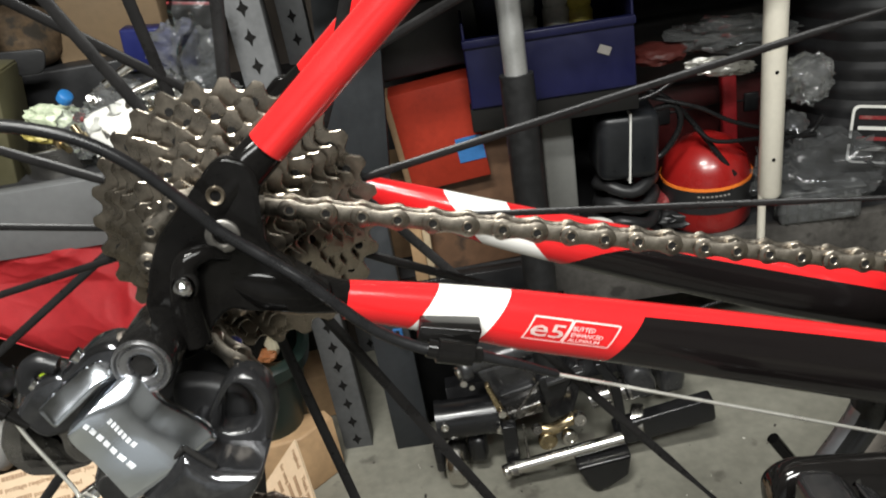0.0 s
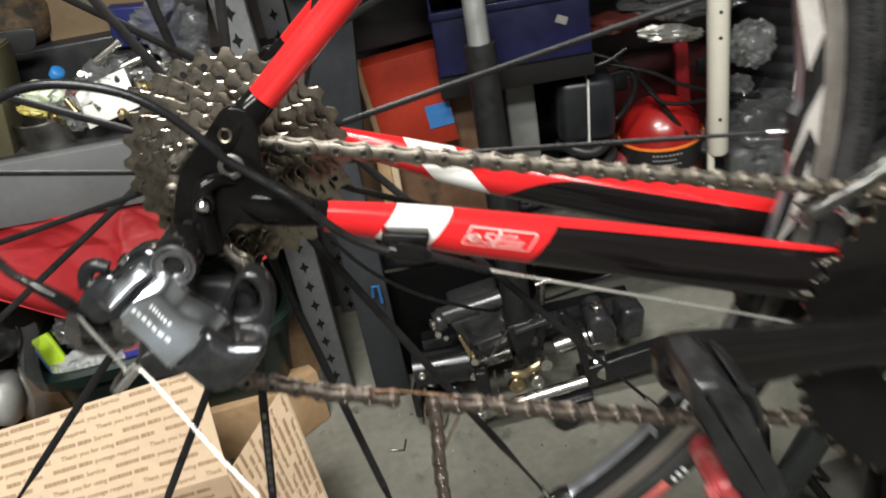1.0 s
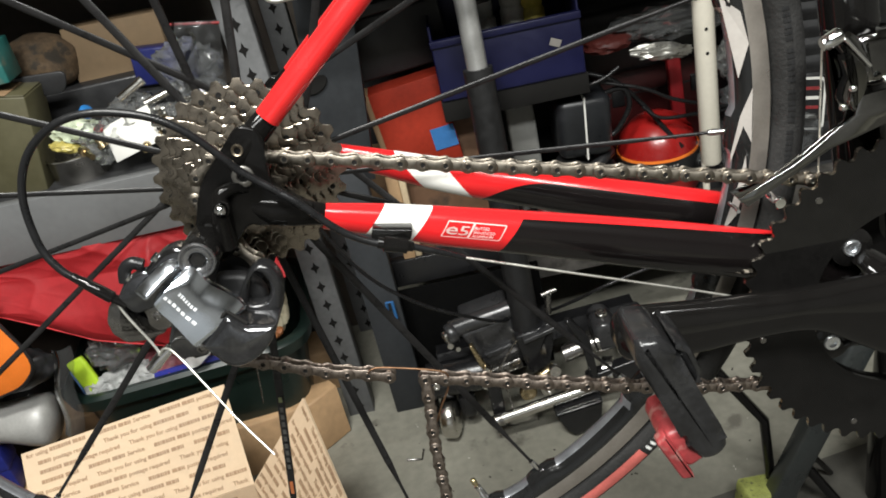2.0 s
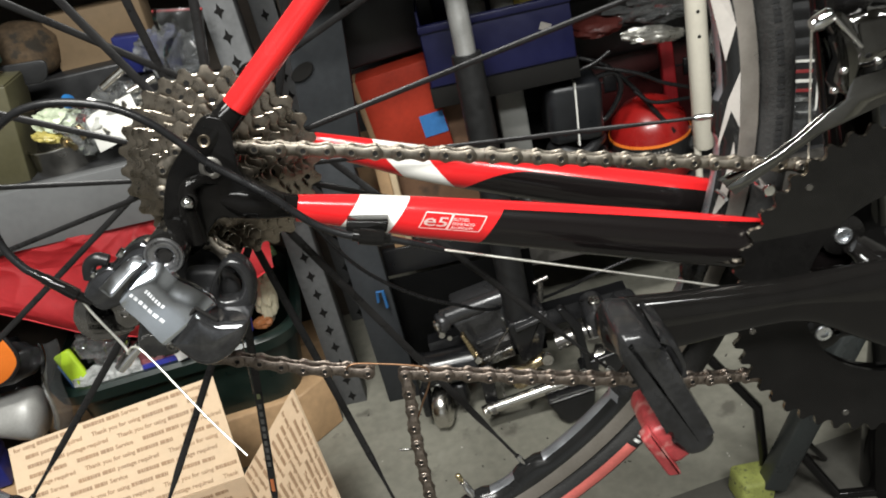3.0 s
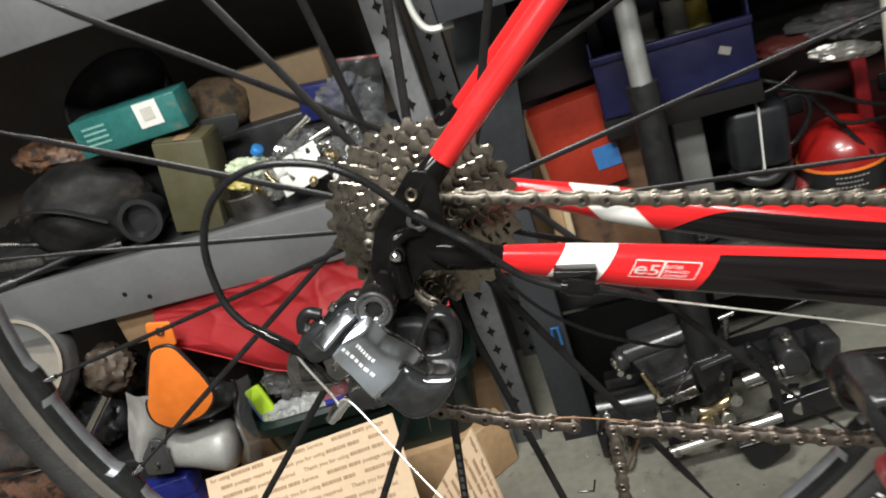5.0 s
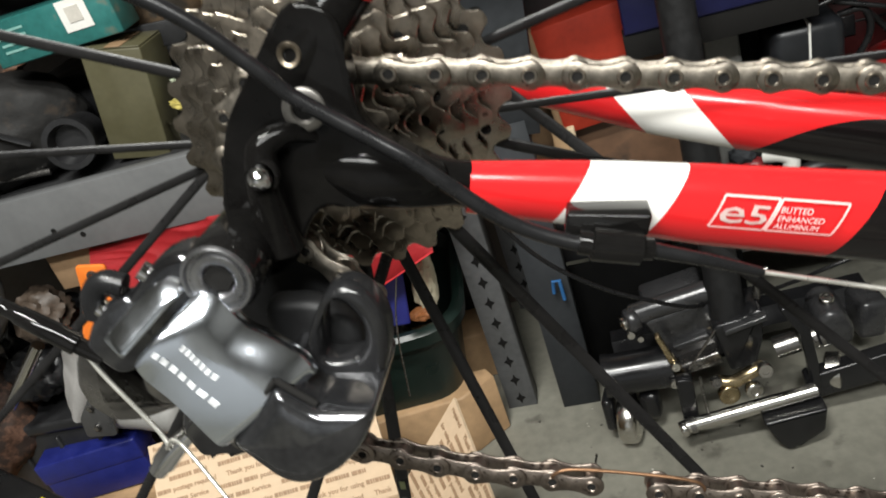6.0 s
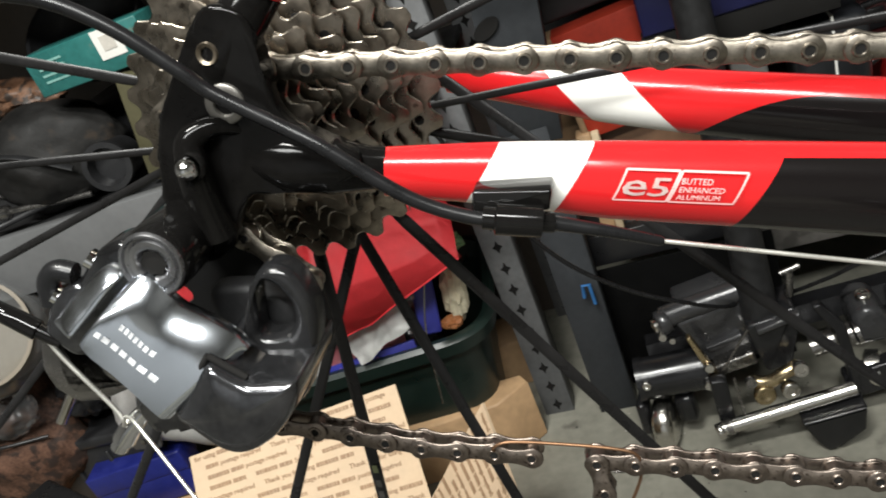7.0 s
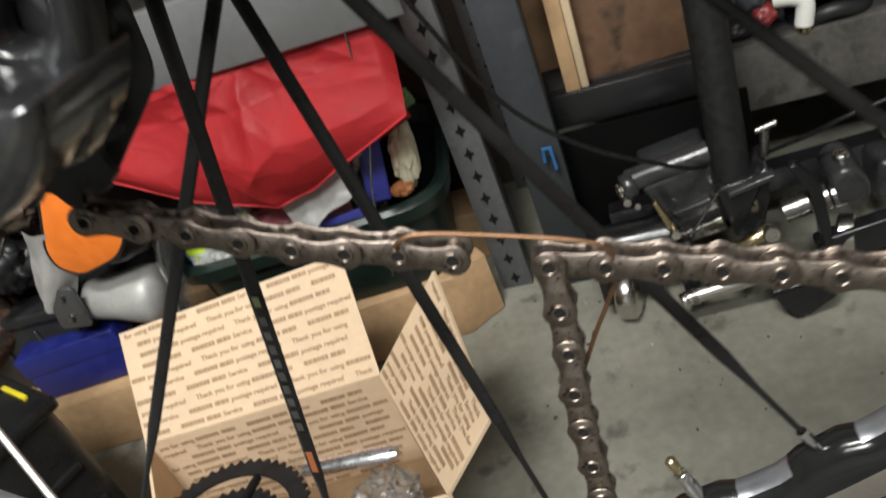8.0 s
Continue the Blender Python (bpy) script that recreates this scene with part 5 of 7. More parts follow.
M_FILM = film("clear_plastic_film", (0.9, 0.91, 0.9), 0.10, 0.32, 0.12)
M_FILM2 = film("smoky_plastic_film", (0.72, 0.73, 0.75), 0.05, 0.25, 0.12)
M_REDCLOTH = mat("red_nylon_cloth", (0.56, 0.028, 0.035), 0.6, 0, 0.12, 12, bump=0.15, bump_scale=500)
M_GREENBIN = mat("dark_green_plastic", (0.007, 0.0155, 0.0125), 0.35, 0, 0.2, 20)
M_LIME = mat("lime_plastic", (0.42, 0.62, 0.03), 0.45, 0, 0.1, 40)
M_BLUE = mat("blue_plastic", (0.005, 0.006, 0.042), 0.42, 0, 0.25, 30)
M_ORANGE = mat("orange_fabric", (0.85, 0.20, 0.02), 0.65, 0, 0.08, 60, bump=0.1, bump_scale=700)
M_KRAFT = mat("kraft_cardboard", (0.64, 0.48, 0.325), 0.75, 0, 0.08, 14, bump=0.05, bump_scale=200)
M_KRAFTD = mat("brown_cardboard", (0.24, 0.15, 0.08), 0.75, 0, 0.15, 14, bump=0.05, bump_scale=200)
M_INK = mat("brown_ink", (0.35, 0.225, 0.135), 0.7)
M_WOOD = mat("rough_timber", (0.44, 0.28, 0.15), 0.7, 0, 0.25, 9, bump=0.2, bump_scale=60)
M_OLIVE = mat("olive_box", (0.075, 0.068, 0.034), 0.6, 0, 0.15, 20)
M_TEAL = mat("teal_printed_card", (0.022, 0.125, 0.115), 0.3, 0, 0.3, 18, spot=(0.10, 0.14, 0.11), spot_at=0.60)
M_BLKPL = mat("black_plastic", (0.016, 0.016, 0.017), 0.38, 0, 0.3, 30, bump=0.05, spec=0.4)
M_BAGBLK = mat("black_bag_cloth", (0.010, 0.0095, 0.009), 0.62, 0, 0.5, 14, bump=0.3, bump_scale=260, spec=0.3, spot=(0.03, 0.022, 0.016), spot_at=0.6)
M_WHITEPL = mat("white_plastic", (0.72, 0.71, 0.67), 0.4, 0, 0.06, 30)
M_CREAM = mat("cream_enamel", (0.66, 0.62, 0.53), 0.35, 0, 0.06, 20, spot=(0.3, 0.26, 0.2), spot_at=0.74)
M_TIN = mat("tin", (0.6, 0.58, 0.54), 0.22, 1.0, 0.15, 30)
M_CARDRED = mat("orange_red_card", (0.28, 0.026, 0.012), 0.65, 0, 0.2, 20, spec=0.2)
M_JUG = mat("red_enamel", (0.28, 0.010, 0.009), 0.28, 0, 0.12, 14, coat=0.3)
M_LABELBLUE = mat("blue_print", (0.03, 0.14, 0.36), 0.5)
M_CASTBLK = mat("black_satin_jack", (0.012, 0.012, 0.013), 0.22, 0.2, 0.3, 25)
M_JACK = mat("dark_grey_jack_paint", (0.040, 0.040, 0.042), 0.28, 0.35, 0.25, 25, coat=0.3)
M_BRASS = mat("yellow_zinc", (0.45, 0.36, 0.22), 0.25, 1.0, 0.3, 60)
M_BROWNBOARD = mat("stained_plywood", (0.125, 0.066, 0.036), 0.6, 0, 0.45, 7, bump=0.1, bump_scale=40, spot=(0.04, 0.026, 0.018), spot_at=0.58)
M_BATHROOM = mat("pale_rubber", (0.55, 0.5, 0.36), 0.6, 0, 0.2, 30)


def sheet(bm, fn, nu, nv, thick=0.0):
    g = [[bm.verts.new(fn(i / nu, j / nv)) for j in range(nv + 1)] for i in range(nu + 1)]
    for i in range(nu):
        for j in range(nv):
            bm.faces.new((g[i][j], g[i + 1][j], g[i + 1][j + 1], g[i][j + 1]))
    if thick:
        bmesh.ops.solidify(bm, geom=list(bm.faces), thickness=thick)
    return bm


def green_bin():
    x0, x1, y0, y1, z0, z1 = -0.215, 0.215, -0.165, 0.165, 0.002, 0.276
    bm = bmesh.new()

    def loop(g, z, r):
        return [bm.verts.new((a, b, z)) for a, b in rounded([(x0 - g, y0 - g), (x1 + g, y0 - g), (x1 + g, y1 + g), (x0 - g, y1 + g)], r, 6)]

    def skin(rings):
        n = len(rings[0])
        for a, b in zip(rings, rings[1:]):
            for k in range(n):
                bm.faces.new((a[k], a[(k + 1) % n], b[(k + 1) % n], b[k]))

    where = pose(-0.425, 0.932, 0, 0, 0, 7)
    rings = [loop(-0.05, z0, 0.05), loop(-0.012, z1 - 0.03, 0.075), loop(-0.016, z1 - 0.03, 0.075), loop(-0.054, z0 + 0.006, 0.05)]
    skin(rings)
    bm.faces.new(rings[0][::-1])
    bm.faces.new(rings[-1])
    tub = thing("storage_bin", bm, M_GREENBIN, "dark green plastic storage bin under the shelf", "bin", m=where)
    bm = bmesh.new()
    skin([loop(-0.016, z1 - 0.03, 0.075), loop(0.006, z1 - 0.028, 0.085), loop(0.010, z1 - 0.006, 0.085), loop(0.004, z1, 0.085), loop(-0.008, z1 - 0.002, 0.075), loop(-0.0155, z1 - 0.03, 0.075)])
    part("bin_rim", bm, M_GREENBIN, tub, "rolled green rim")

    def crumpled_sheet(name, w, h, seed, material, label, kind, m, amp=0.006, fold=3.0):
        def fn(u, v):
            q = Vector((u * fold * w / h, v * fold, seed))
            return Vector(((u - 0.5) * w, -amp * (1 - abs(noise.noise(q))) ** 2 - amp * 0.6 * noise.noise(q * 2.3), (v - 0.5) * h + amp * noise.noise(q + Vector((5, 0, 0)))))
        return thing(name, sheet(bmesh.new(), fn, 28, 20, 0.0012), material, label, kind, m=m)

    thing("plastic_bag", crumple(bmesh.new(), (0.15, 0.09, 0.075), 3, 0.16, 2.6), M_FILM2, "clear crumpled plastic bag filling the green bin", "bag", m=at(-0.44, 0.885, 0.235))
    thing("plastic_bag", crumple(bmesh.new(), (0.050, 0.030, 0.045), 5, 0.2), M_FILM, "clear crumpled plastic bag in the green bin", "bag", m=at(-0.515, 0.795, 0.330))
    thing("plastic_bag", crumple(bmesh.new(), (0.040, 0.025, 0.035), 15, 0.2), M_FILM, "clear crumpled plastic bag beside the red bag", "bag", m=at(-0.318, 0.812, 0.362))
    wrap = mat("printed_wrapper", (0.55, 0.56, 0.55), 0.3, 0, 0.35, 70)
    thing("lime_pouch", block(bmesh.new(), (0.032, 0.012, 0.064), None, 0.005, 3), M_LIME, "small lime-green plastic pouch in the green bin", "pouch", m=at(-0.574, 0.782, 0.302, -14, -16, 8))
    thing("blue_packet", block(bmesh.new(), (0.014, 0.010, 0.050), None, 0.004, 2), mat("pale_blue_wrapper", (0.10, 0.20, 0.42), 0.35, 0, 0.3, 60), "small pale blue packet beside the lime pouch", "packet", m=at(-0.590, 0.788, 0.286, -10, -14, 0))
    crumpled_sheet("white_packet", 0.120, 0.038, 9.0, wrap, "white printed packet lying along the bin's rim", "packet", at(-0.520, 0.776, 0.280, -34, -6, 6))
    crumpled_sheet("white_card", 0.115, 0.070, 4.0, mat("dull_white_card", (0.62, 0.62, 0.60), 0.5, 0, 0.1, 30), "crumpled white card standing in the green bin", "card", at(-0.348, 0.772, 0.338, -22, -24, 4), 0.005, 2.0)
    crumpled_sheet("pink_sheet", 0.150, 0.060, 6.0, mat("faded_pink_print", (0.42, 0.13, 0.15), 0.45, 0, 0.4, 60), "faded pink printed sheet in the green bin", "paper", at(-0.400, 0.802, 0.288, -48, -2, 6))
    thing("blue_folder", block(bmesh.new(), (0.17, 0.006, 0.040), None, 0.001), mat("bright_blue_folder", (0.03, 0.035, 0.26), 0.4, 0, 0.15, 30), "blue plastic folder standing along the bin's rim", "folder", m=at(-0.392, 0.780, 0.262, -10, -3, 5))
    thing("blue_packet", block(bmesh.new(), (0.034, 0.012, 0.092), None, 0.003, 2), mat("bright_blue_folder", (0.03, 0.035, 0.26), 0.4, 0, 0.15, 30), "blue packet standing in the corner of the bin", "packet", m=at(-0.280, 0.822, 0.322, -14, 10, 12))
    thing("glove", crumple(bmesh.new(), (0.022, 0.022, 0.058), 8, 0.2, 2.5), M_BATHROOM, "pale rubber glove at the bin's edge", "glove", m=at(-0.236, 0.842, 0.322, -10, 8, 0))
    crumpled_sheet("red_wrapper", 0.125, 0.034, 10.0, mat("dull_red_print", (0.42, 0.07, 0.07), 0.4, 0, 0.4, 60), "red and white printed wrapper in the bin", "packet", at(-0.268, 0.842, 0.368, -30, -20, 8), 0.004)
    crumpled_sheet("green_packet", 0.075, 0.026, 12.0, mat("green_print", (0.16, 0.32, 0.15), 0.4, 0, 0.4, 60), "small green printed packet in the bin", "packet", at(-0.232, 0.850, 0.388, -30, -22, 8), 0.004)
    thing("orange_scrap", crumple(bmesh.new(), (0.020, 0.014, 0.012), 18, 0.2), mat("brown_orange_wrap", (0.40, 0.16, 0.06), 0.4, 0, 0.3, 60), "small orange-brown scrap in the corner of the bin", "packet", m=at(-0.252, 0.822, 0.282))
    # thin bare cord in front of the bin
    thing("cord", tube(bmesh.new(), smooth_line([(-0.215, 0.775, 0.60), (-0.232, 0.765, 0.44), (-0.262, 0.735, 0.33), (-0.285, 0.735, 0.20)], 8), 0.0014, 8), M_GREYMETAL, "thin grey cord hanging from the shelf", "cord")


def red_bag():
    # the red bag heaped in it
    def fn(u, v):
        x = -0.645 + 0.480 * u
        zb = float(np.interp(x, [-0.70, -0.60, -0.541, -0.477, -0.374, -0.316, -0.275, -0.22, -0.165], [0.520, 0.486, 0.452, 0.412, 0.372, 0.385, 0.405, 0.428, 0.450]))
        zt = float(np.interp(x, [-0.70, -0.60, -0.55, -0.466, -0.32, -0.24, -0.18, -0.165], [0.545, 0.545, 0.552, 0.56, 0.566, 0.566, 0.555, 0.510]))
        z = zb + (zt - zb) * v
        y = 0.70 + 0.045 * v ** 1.2 - 0.035 * math.sin(math.pi * min(1, v * 1.3 + 0.1)) * math.sin(math.pi * u)
        q = Vector((u * 2.2 + v * 0.9, v * 1.1 - u * 0.9, 0.7))
        d = math.hypot((u - 0.62) * 1.6, v - 0.95)
        ray = math.atan2(v - 0.95, (u - 0.62) * 1.6)
        p = q * 1.25 + Vector((noise.noise(q * 1.6), noise.noise(q * 1.6 + Vector((9, 3, 1))), 0)) * 0.4
        crease = sum((1 - abs(noise.noise(q * fr + Vector((4.1 * fr, 1.7, 0.3))))) ** 6 * am for fr, am in ((1.7, 0.006), (3.7, 0.0012)))
        fold = crease + 0.030 * noise.noise(q * 1.1) + 0.006 * (1 - abs(math.sin(ray * 3.6 + 1.2 * noise.noise(q * 1.5)))) ** 2 * min(1, d * 3) * max(0.0, 1.2 - d) + (1 - abs(noise.noise(p))) ** 3 * 0.007
        return Vector((x, y - fold * (0.3 + 0.7 * math.sin(math.pi * u)), z + fold * 0.10)) * 1.045 + Vector((-0.0045, 0.0112, -0.0427))

    cloth = thing("cloth_bag", sheet(bmesh.new(), fn, 150, 90, 0.0015), M_REDCLOTH, "crumpled red nylon bag heaped in the green bin", "bag")
    part("hem", tube(bmesh.new(), [fn(k / 90, 0.004) for k in range(91)], 0.0014, 8), M_REDCLOTH, cloth, "rolled red hem")

def tool_pouch():
    e = empty("tool_pouch", at(-0.648, 0.706, 0.4285) @ Matrix.Scale(1.06, 4))
    tagged(e, "orange and black fabric tool pouch beside the bin", "pouch")
    out = rounded([(-0.016, 0.064), (0.022, 0.064), (0.046, -0.012), (0.046, -0.044), (0.016, -0.072), (-0.050, -0.086), (-0.076, -0.064), (-0.074, -0.036)], 0.022, 6)
    bm = slab(bmesh.new(), out, -0.004, 0.004, 0.003, 2)
    part("panel", bm, M_ORANGE, e, "orange panel")
    rim = [(x * 1.0, -0.001, z) for x, z in out]
    part("piping", tube(bmesh.new(), [Vector(p) for p in rim + rim[:1]], 0.0032, 8, caps=False), M_BLKPL, e, "black piping")
    bm = slab(bmesh.new(), rounded([(-0.020, 0.058), (0.026, 0.058), (0.034, 0.098), (-0.006, 0.106)], 0.006), 0.002, 0.008, 0.002, 2)
    part("tab", bm, M_ORANGE, e, "orange hanging tab")
    part("eyelet", lathe(bmesh.new(), [(0, 0.0075), (0.002, 0.007), (0.002, 0.004), (0.0, 0.0035)], (0.012, 0.001, 0.088), seg=20), M_GREYMETAL, e, "grey metal eyelet")
    bm = crumple(bmesh.new(), (0.062, 0.035, 0.036), 12, 0.08, 2)
    part("pouch_body", bm, M_BLKPL, e, "black fabric body", m=at(-0.01, 0.045, -0.07))


def under_shelf():
    e = empty("metal_bracket", at(-0.700, 0.735, 0.262))
    tagged(e, "grey cast bracket with a bolted tab, lying beside the pouch", "bracket")
    satin = mat("pale_grey_casting", (0.36, 0.355, 0.34), 0.38, 0.1, 0.15, 30, bump=0.04, bump_scale=200)
    part("body", lathe(bmesh.new(), [(-0.066, 0.0), (-0.066, 0.026), (-0.058, 0.033), (-0.020, 0.036), (0.020, 0.044), (0.046, 0.046), (0.056, 0.038), (0.060, 0.0)], (0.002, 0.020, -0.008), (1, 0.0, -0.16), 36), satin, e, "smooth pale grey casting")
    tab = part("tab", slab(bmesh.new(), rounded([(-0.082, 0.066), (-0.036, 0.056), (-0.046, -0.016), (-0.098, -0.010)], 0.008, 4), -0.028, -0.022, 0.001, 2), mat("dull_grey_tab", (0.09, 0.09, 0.092), 0.35, 0.4, 0.2, 60), e, "dark bolted tab")
    for x, z in ((-0.062, 0.044), (-0.070, 0.006)):
        part("bolt", lathe(bmesh.new(), [(0, 0.0065), (0.003, 0.006), (0.004, 0.004), (0.004, 0)], (x, -0.028, z), seg=16), M_GREYMETAL, tab, "grey bolt head")
    strip = bmesh.new()
    sheet(strip, lambda u, v: Vector((-0.616 + 0.034 * u + 0.028 * v + 0.004 * math.sin(9 * v), 0.716 - 0.010 * math.sin(math.pi * u) + 0.03 * v, 0.235 + 0.150 * v)), 8, 16, 0.0012)
    thing("plastic_strip", strip, M_FILM2, "clear stiff plastic strip beside the grey bracket", "strip")
    def scoop(u, v):
        q = Vector((u * 2.2, v * 2.2, 7.0))
        w = 0.5 + 0.5 * v
        return Vector((-0.822 + 0.098 * u * w + 0.052 * v, 0.735 - 0.030 * math.sin(math.pi * u) - 0.010 * noise.noise(q), 0.300 - 0.030 * u * (1 - v) + 0.115 * v + 0.008 * noise.noise(q * 1.7)))
    thing("white_rag", sheet(bmesh.new(), scoop, 24, 24, 0.003), mat("grey_white_rag", (0.66, 0.64, 0.62), 0.55, 0, 0.12, 30, bump=0.05, bump_scale=300), "crumpled white rag under the pouch", "rag")


def cardboard_box():
    e = empty("cardboard_box", at(0, 0, 0))
    tagged(e, "open cardboard shipping box with rows of brown print", "box")
    A, B, C = Vector((-0.618, 0.522, 0.17)), Vector((-0.289, 0.573, 0.17)), Vector((-0.178, 0.375, 0.17))
    D = A + (C - B)
    down = Vector((0, 0, -0.165))
    words = {}
    for text in ("Thank", "you", "for", "using", "postage", "required", "Service"):
        me = letters(text, 0.0094, 0.0002, 0.00018)
        words[text] = (me, max(v.co.x for v in me.vertices))
    for name, sizes in (("mark_a", (0.005, 0.003, 0.002, 0.005, 0.003, 0.002, 0.003, 0.004)), ("mark_b", (0.008, 0.005, 0.002, 0.002))):
        sub, x = bmesh.new(), 0.0
        for w in sizes:
            block(sub, (w, 0.0058, 0.0004), Matrix.Translation((x + w / 2, 0.0029, 0)), 0)
            x += w + 0.0009
        me = bpy.data.meshes.new(name)
        sub.to_mesh(me)
        sub.free()
        words[name] = (me, x)
    text_rows = ("Thank you for using mark_a mark_b", "mark_a mark_b Service", "mark_a mark_b postage required")

    def panel(name, p, u, v, label, rows, mtl=M_KRAFT, start=0, far=None):
        n = u.cross(v).normalized()
        bm = bmesh.new()
        o = n * 0.002
        q4 = far or p + u + v
        vs = [bm.verts.new(q) for q in (p - o, p + u - o, q4 - o, p + v - o, p + o, p + u + o, q4 + o, p + v + o)]
        for f in ((0, 3, 2, 1), (4, 5, 6, 7), (0, 1, 5, 4), (1, 2, 6, 5), (2, 3, 7, 6), (3, 0, 4, 7)):
            bm.faces.new([vs[i] for i in f])
        ob = part(name, bm, mtl, e, label, smooth=False)
        ux, vx = u.normalized(), v.normalized()
        vx = (vx - ux * vx.dot(ux)).normalized()
        L = u.length
        H = v.dot(vx)
        ink = bmesh.new()
        y, r = 0.006, start
        while y < H - 0.010:
            x = -0.10 + (r * 0.067) % 0.09
            k = r
            while x < L:
                for word in text_rows[k % 3].split():
                    me, w = words[word]
                    if x > 0.002 and x + w < L - 0.003:
                        fs, ft = x / L, y / H
                        side = v.lerp(q4 - p - u, fs)
                        ex = (u.lerp(q4 - p - v, ft)).normalized()
                        ey = (side - ex * side.dot(ex)).normalized()
                        ez = ex.cross(ey)
                        m = Matrix((ex, ey, ez)).transposed().to_4x4()
                        m.translation = p + u * fs + side * ft + ez * 0.0028
                        cp = me.copy()
                        cp.transform(m)
                        ink.from_mesh(cp)
                        bpy.data.meshes.remove(cp)
                    x += w + 0.0032
                x += 0.013
                k += 1
            y += rows
            r += 1
        if len(ink.verts):
            part("print", ink, M_INK, ob, "rows of brown print")
        else:
            ink.free()
        return ob

    F1, F2 = Vector((-0.633, 0.62, 0.284)), Vector((-0.3136, 0.6776, 0.2932))
    panel("flap", A, B - A, F1 - A, "raised flap with rows of brown print", 0.0150, far=F2)
    panel("side", A + down, B - A, -down, "inner wall with rows of brown print", 0.0142, start=2)
    panel("flap", B, C - B, Vector((0.1098, 0.0353, 0.115)), "raised side flap with rows of print", 0.0145, start=1, far=Vector((-0.1107, 0.4025, 0.2434)))
    panel("side", B + down, C - B, -down, "side wall", 0.3)
    panel("side", D + down, A - D, -down, "side wall", 0.3)
    panel("side", C + down, D - C, -down, "side wall", 0.3)
    for me, w in words.values():
        bpy.data.meshes.remove(me)
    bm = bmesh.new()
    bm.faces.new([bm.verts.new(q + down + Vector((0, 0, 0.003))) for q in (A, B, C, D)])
    # the bottom takes a darker brown than the kraft walls
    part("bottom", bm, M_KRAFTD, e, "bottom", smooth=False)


def loose_crankset():
    e = empty("old_crankset", pose(-0.478, 0.405, 0.120, 0, 0, 20))
    tagged(e, "loose black chainrings with a silver crank arm lying in the box", "crankset")
    out, rp = toothed(53, (0, 0), 0)
    a0 = math.atan2(out[0][1], out[0][0])
    bm = ring_plate(bmesh.new(), out, circle((0, 0), rp - 0.022, len(out), a0), -0.0015, 0.0015)
    part("chainring", bm, M_RUB, e, "black toothed chainring", m=pose(0.0195, -0.0700, 0.063, 90, 0, 0))
    out, rp = toothed(36, (0, 0), 0)
    a0 = math.atan2(out[0][1], out[0][0])
    bm = ring_plate(bmesh.new(), out, circle((0, 0), rp - 0.019, len(out), a0), -0.0015, 0.0015)
    part("chainring", bm, M_RUB, e, "black inner chainring", m=pose(0.0195, -0.0700, 0.055, 90, 0, 0))
    bm = bmesh.new()
    for k in range(5):
        a = k * 2 * math.pi / 5 + 0.3
        tube(bm, [(0, 0, 0), (0.085 * math.cos(a), 0, 0.085 * math.sin(a))], [0.011, 0.007], 10, flat=(1, 0.3))
    part("spider", bm, M_RUB, e, "black spider", m=pose(0.0195, -0.0700, 0.063, 90, 0, 0))
    bm = lathe(bmesh.new(), [(-0.01, 0.0), (-0.01, 0.017), (0.012, 0.017), (0.014, 0.014), (0.014, 0.006), (0.008, 0.005), (0.008, 0)], (0, 0, 0), (0, 0, 1), 24)
    part("axle_boss", bm, M_GREYMETAL, e, "grey boss", m=pose(0.0195, -0.0700, 0.060))
    bm = tube(bmesh.new(), [(0.118, -0.004, 0.046), (0.16, -0.018, 0.047), (0.215, -0.036, 0.048), (0.230, -0.041, 0.048)], [0.0095, 0.0105, 0.0125, 0.008], 14, flat=(1, 0.7))
    part("crank_arm", bm, M_ALLOY, e, "silver crank arm")
    thing("plastic_bag", crumple(bmesh.new(), (0.045, 0.04, 0.03), 21), M_FILM, "clear plastic bag of small parts in the cardboard box", "bag", m=at(-0.275, 0.425, 0.12))


def planks():
    e = empty("timber_stack", at(0, 0, 0))
    tagged(e, "two rough timber planks on the floor under the shelf", "timber")
    front = [(-1.10, 0.652), (-0.235, 0.812), (-0.186, 0.858), (-0.200, 0.880), (-1.10, 0.765)]
    part("plank", slab(bmesh.new(), front, 0.0, 0.116, 0.004, 2, plane="xy"), M_WOOD, e, "rough square timber with a sawn end")
    part("plank", block(bmesh.new(), (0.9, 0.092, 0.097), pose(-0.66, 1.01, 0.0488, 0, 0, 5), 0.004), M_WOOD, e, "rough square timber with a worn edge")


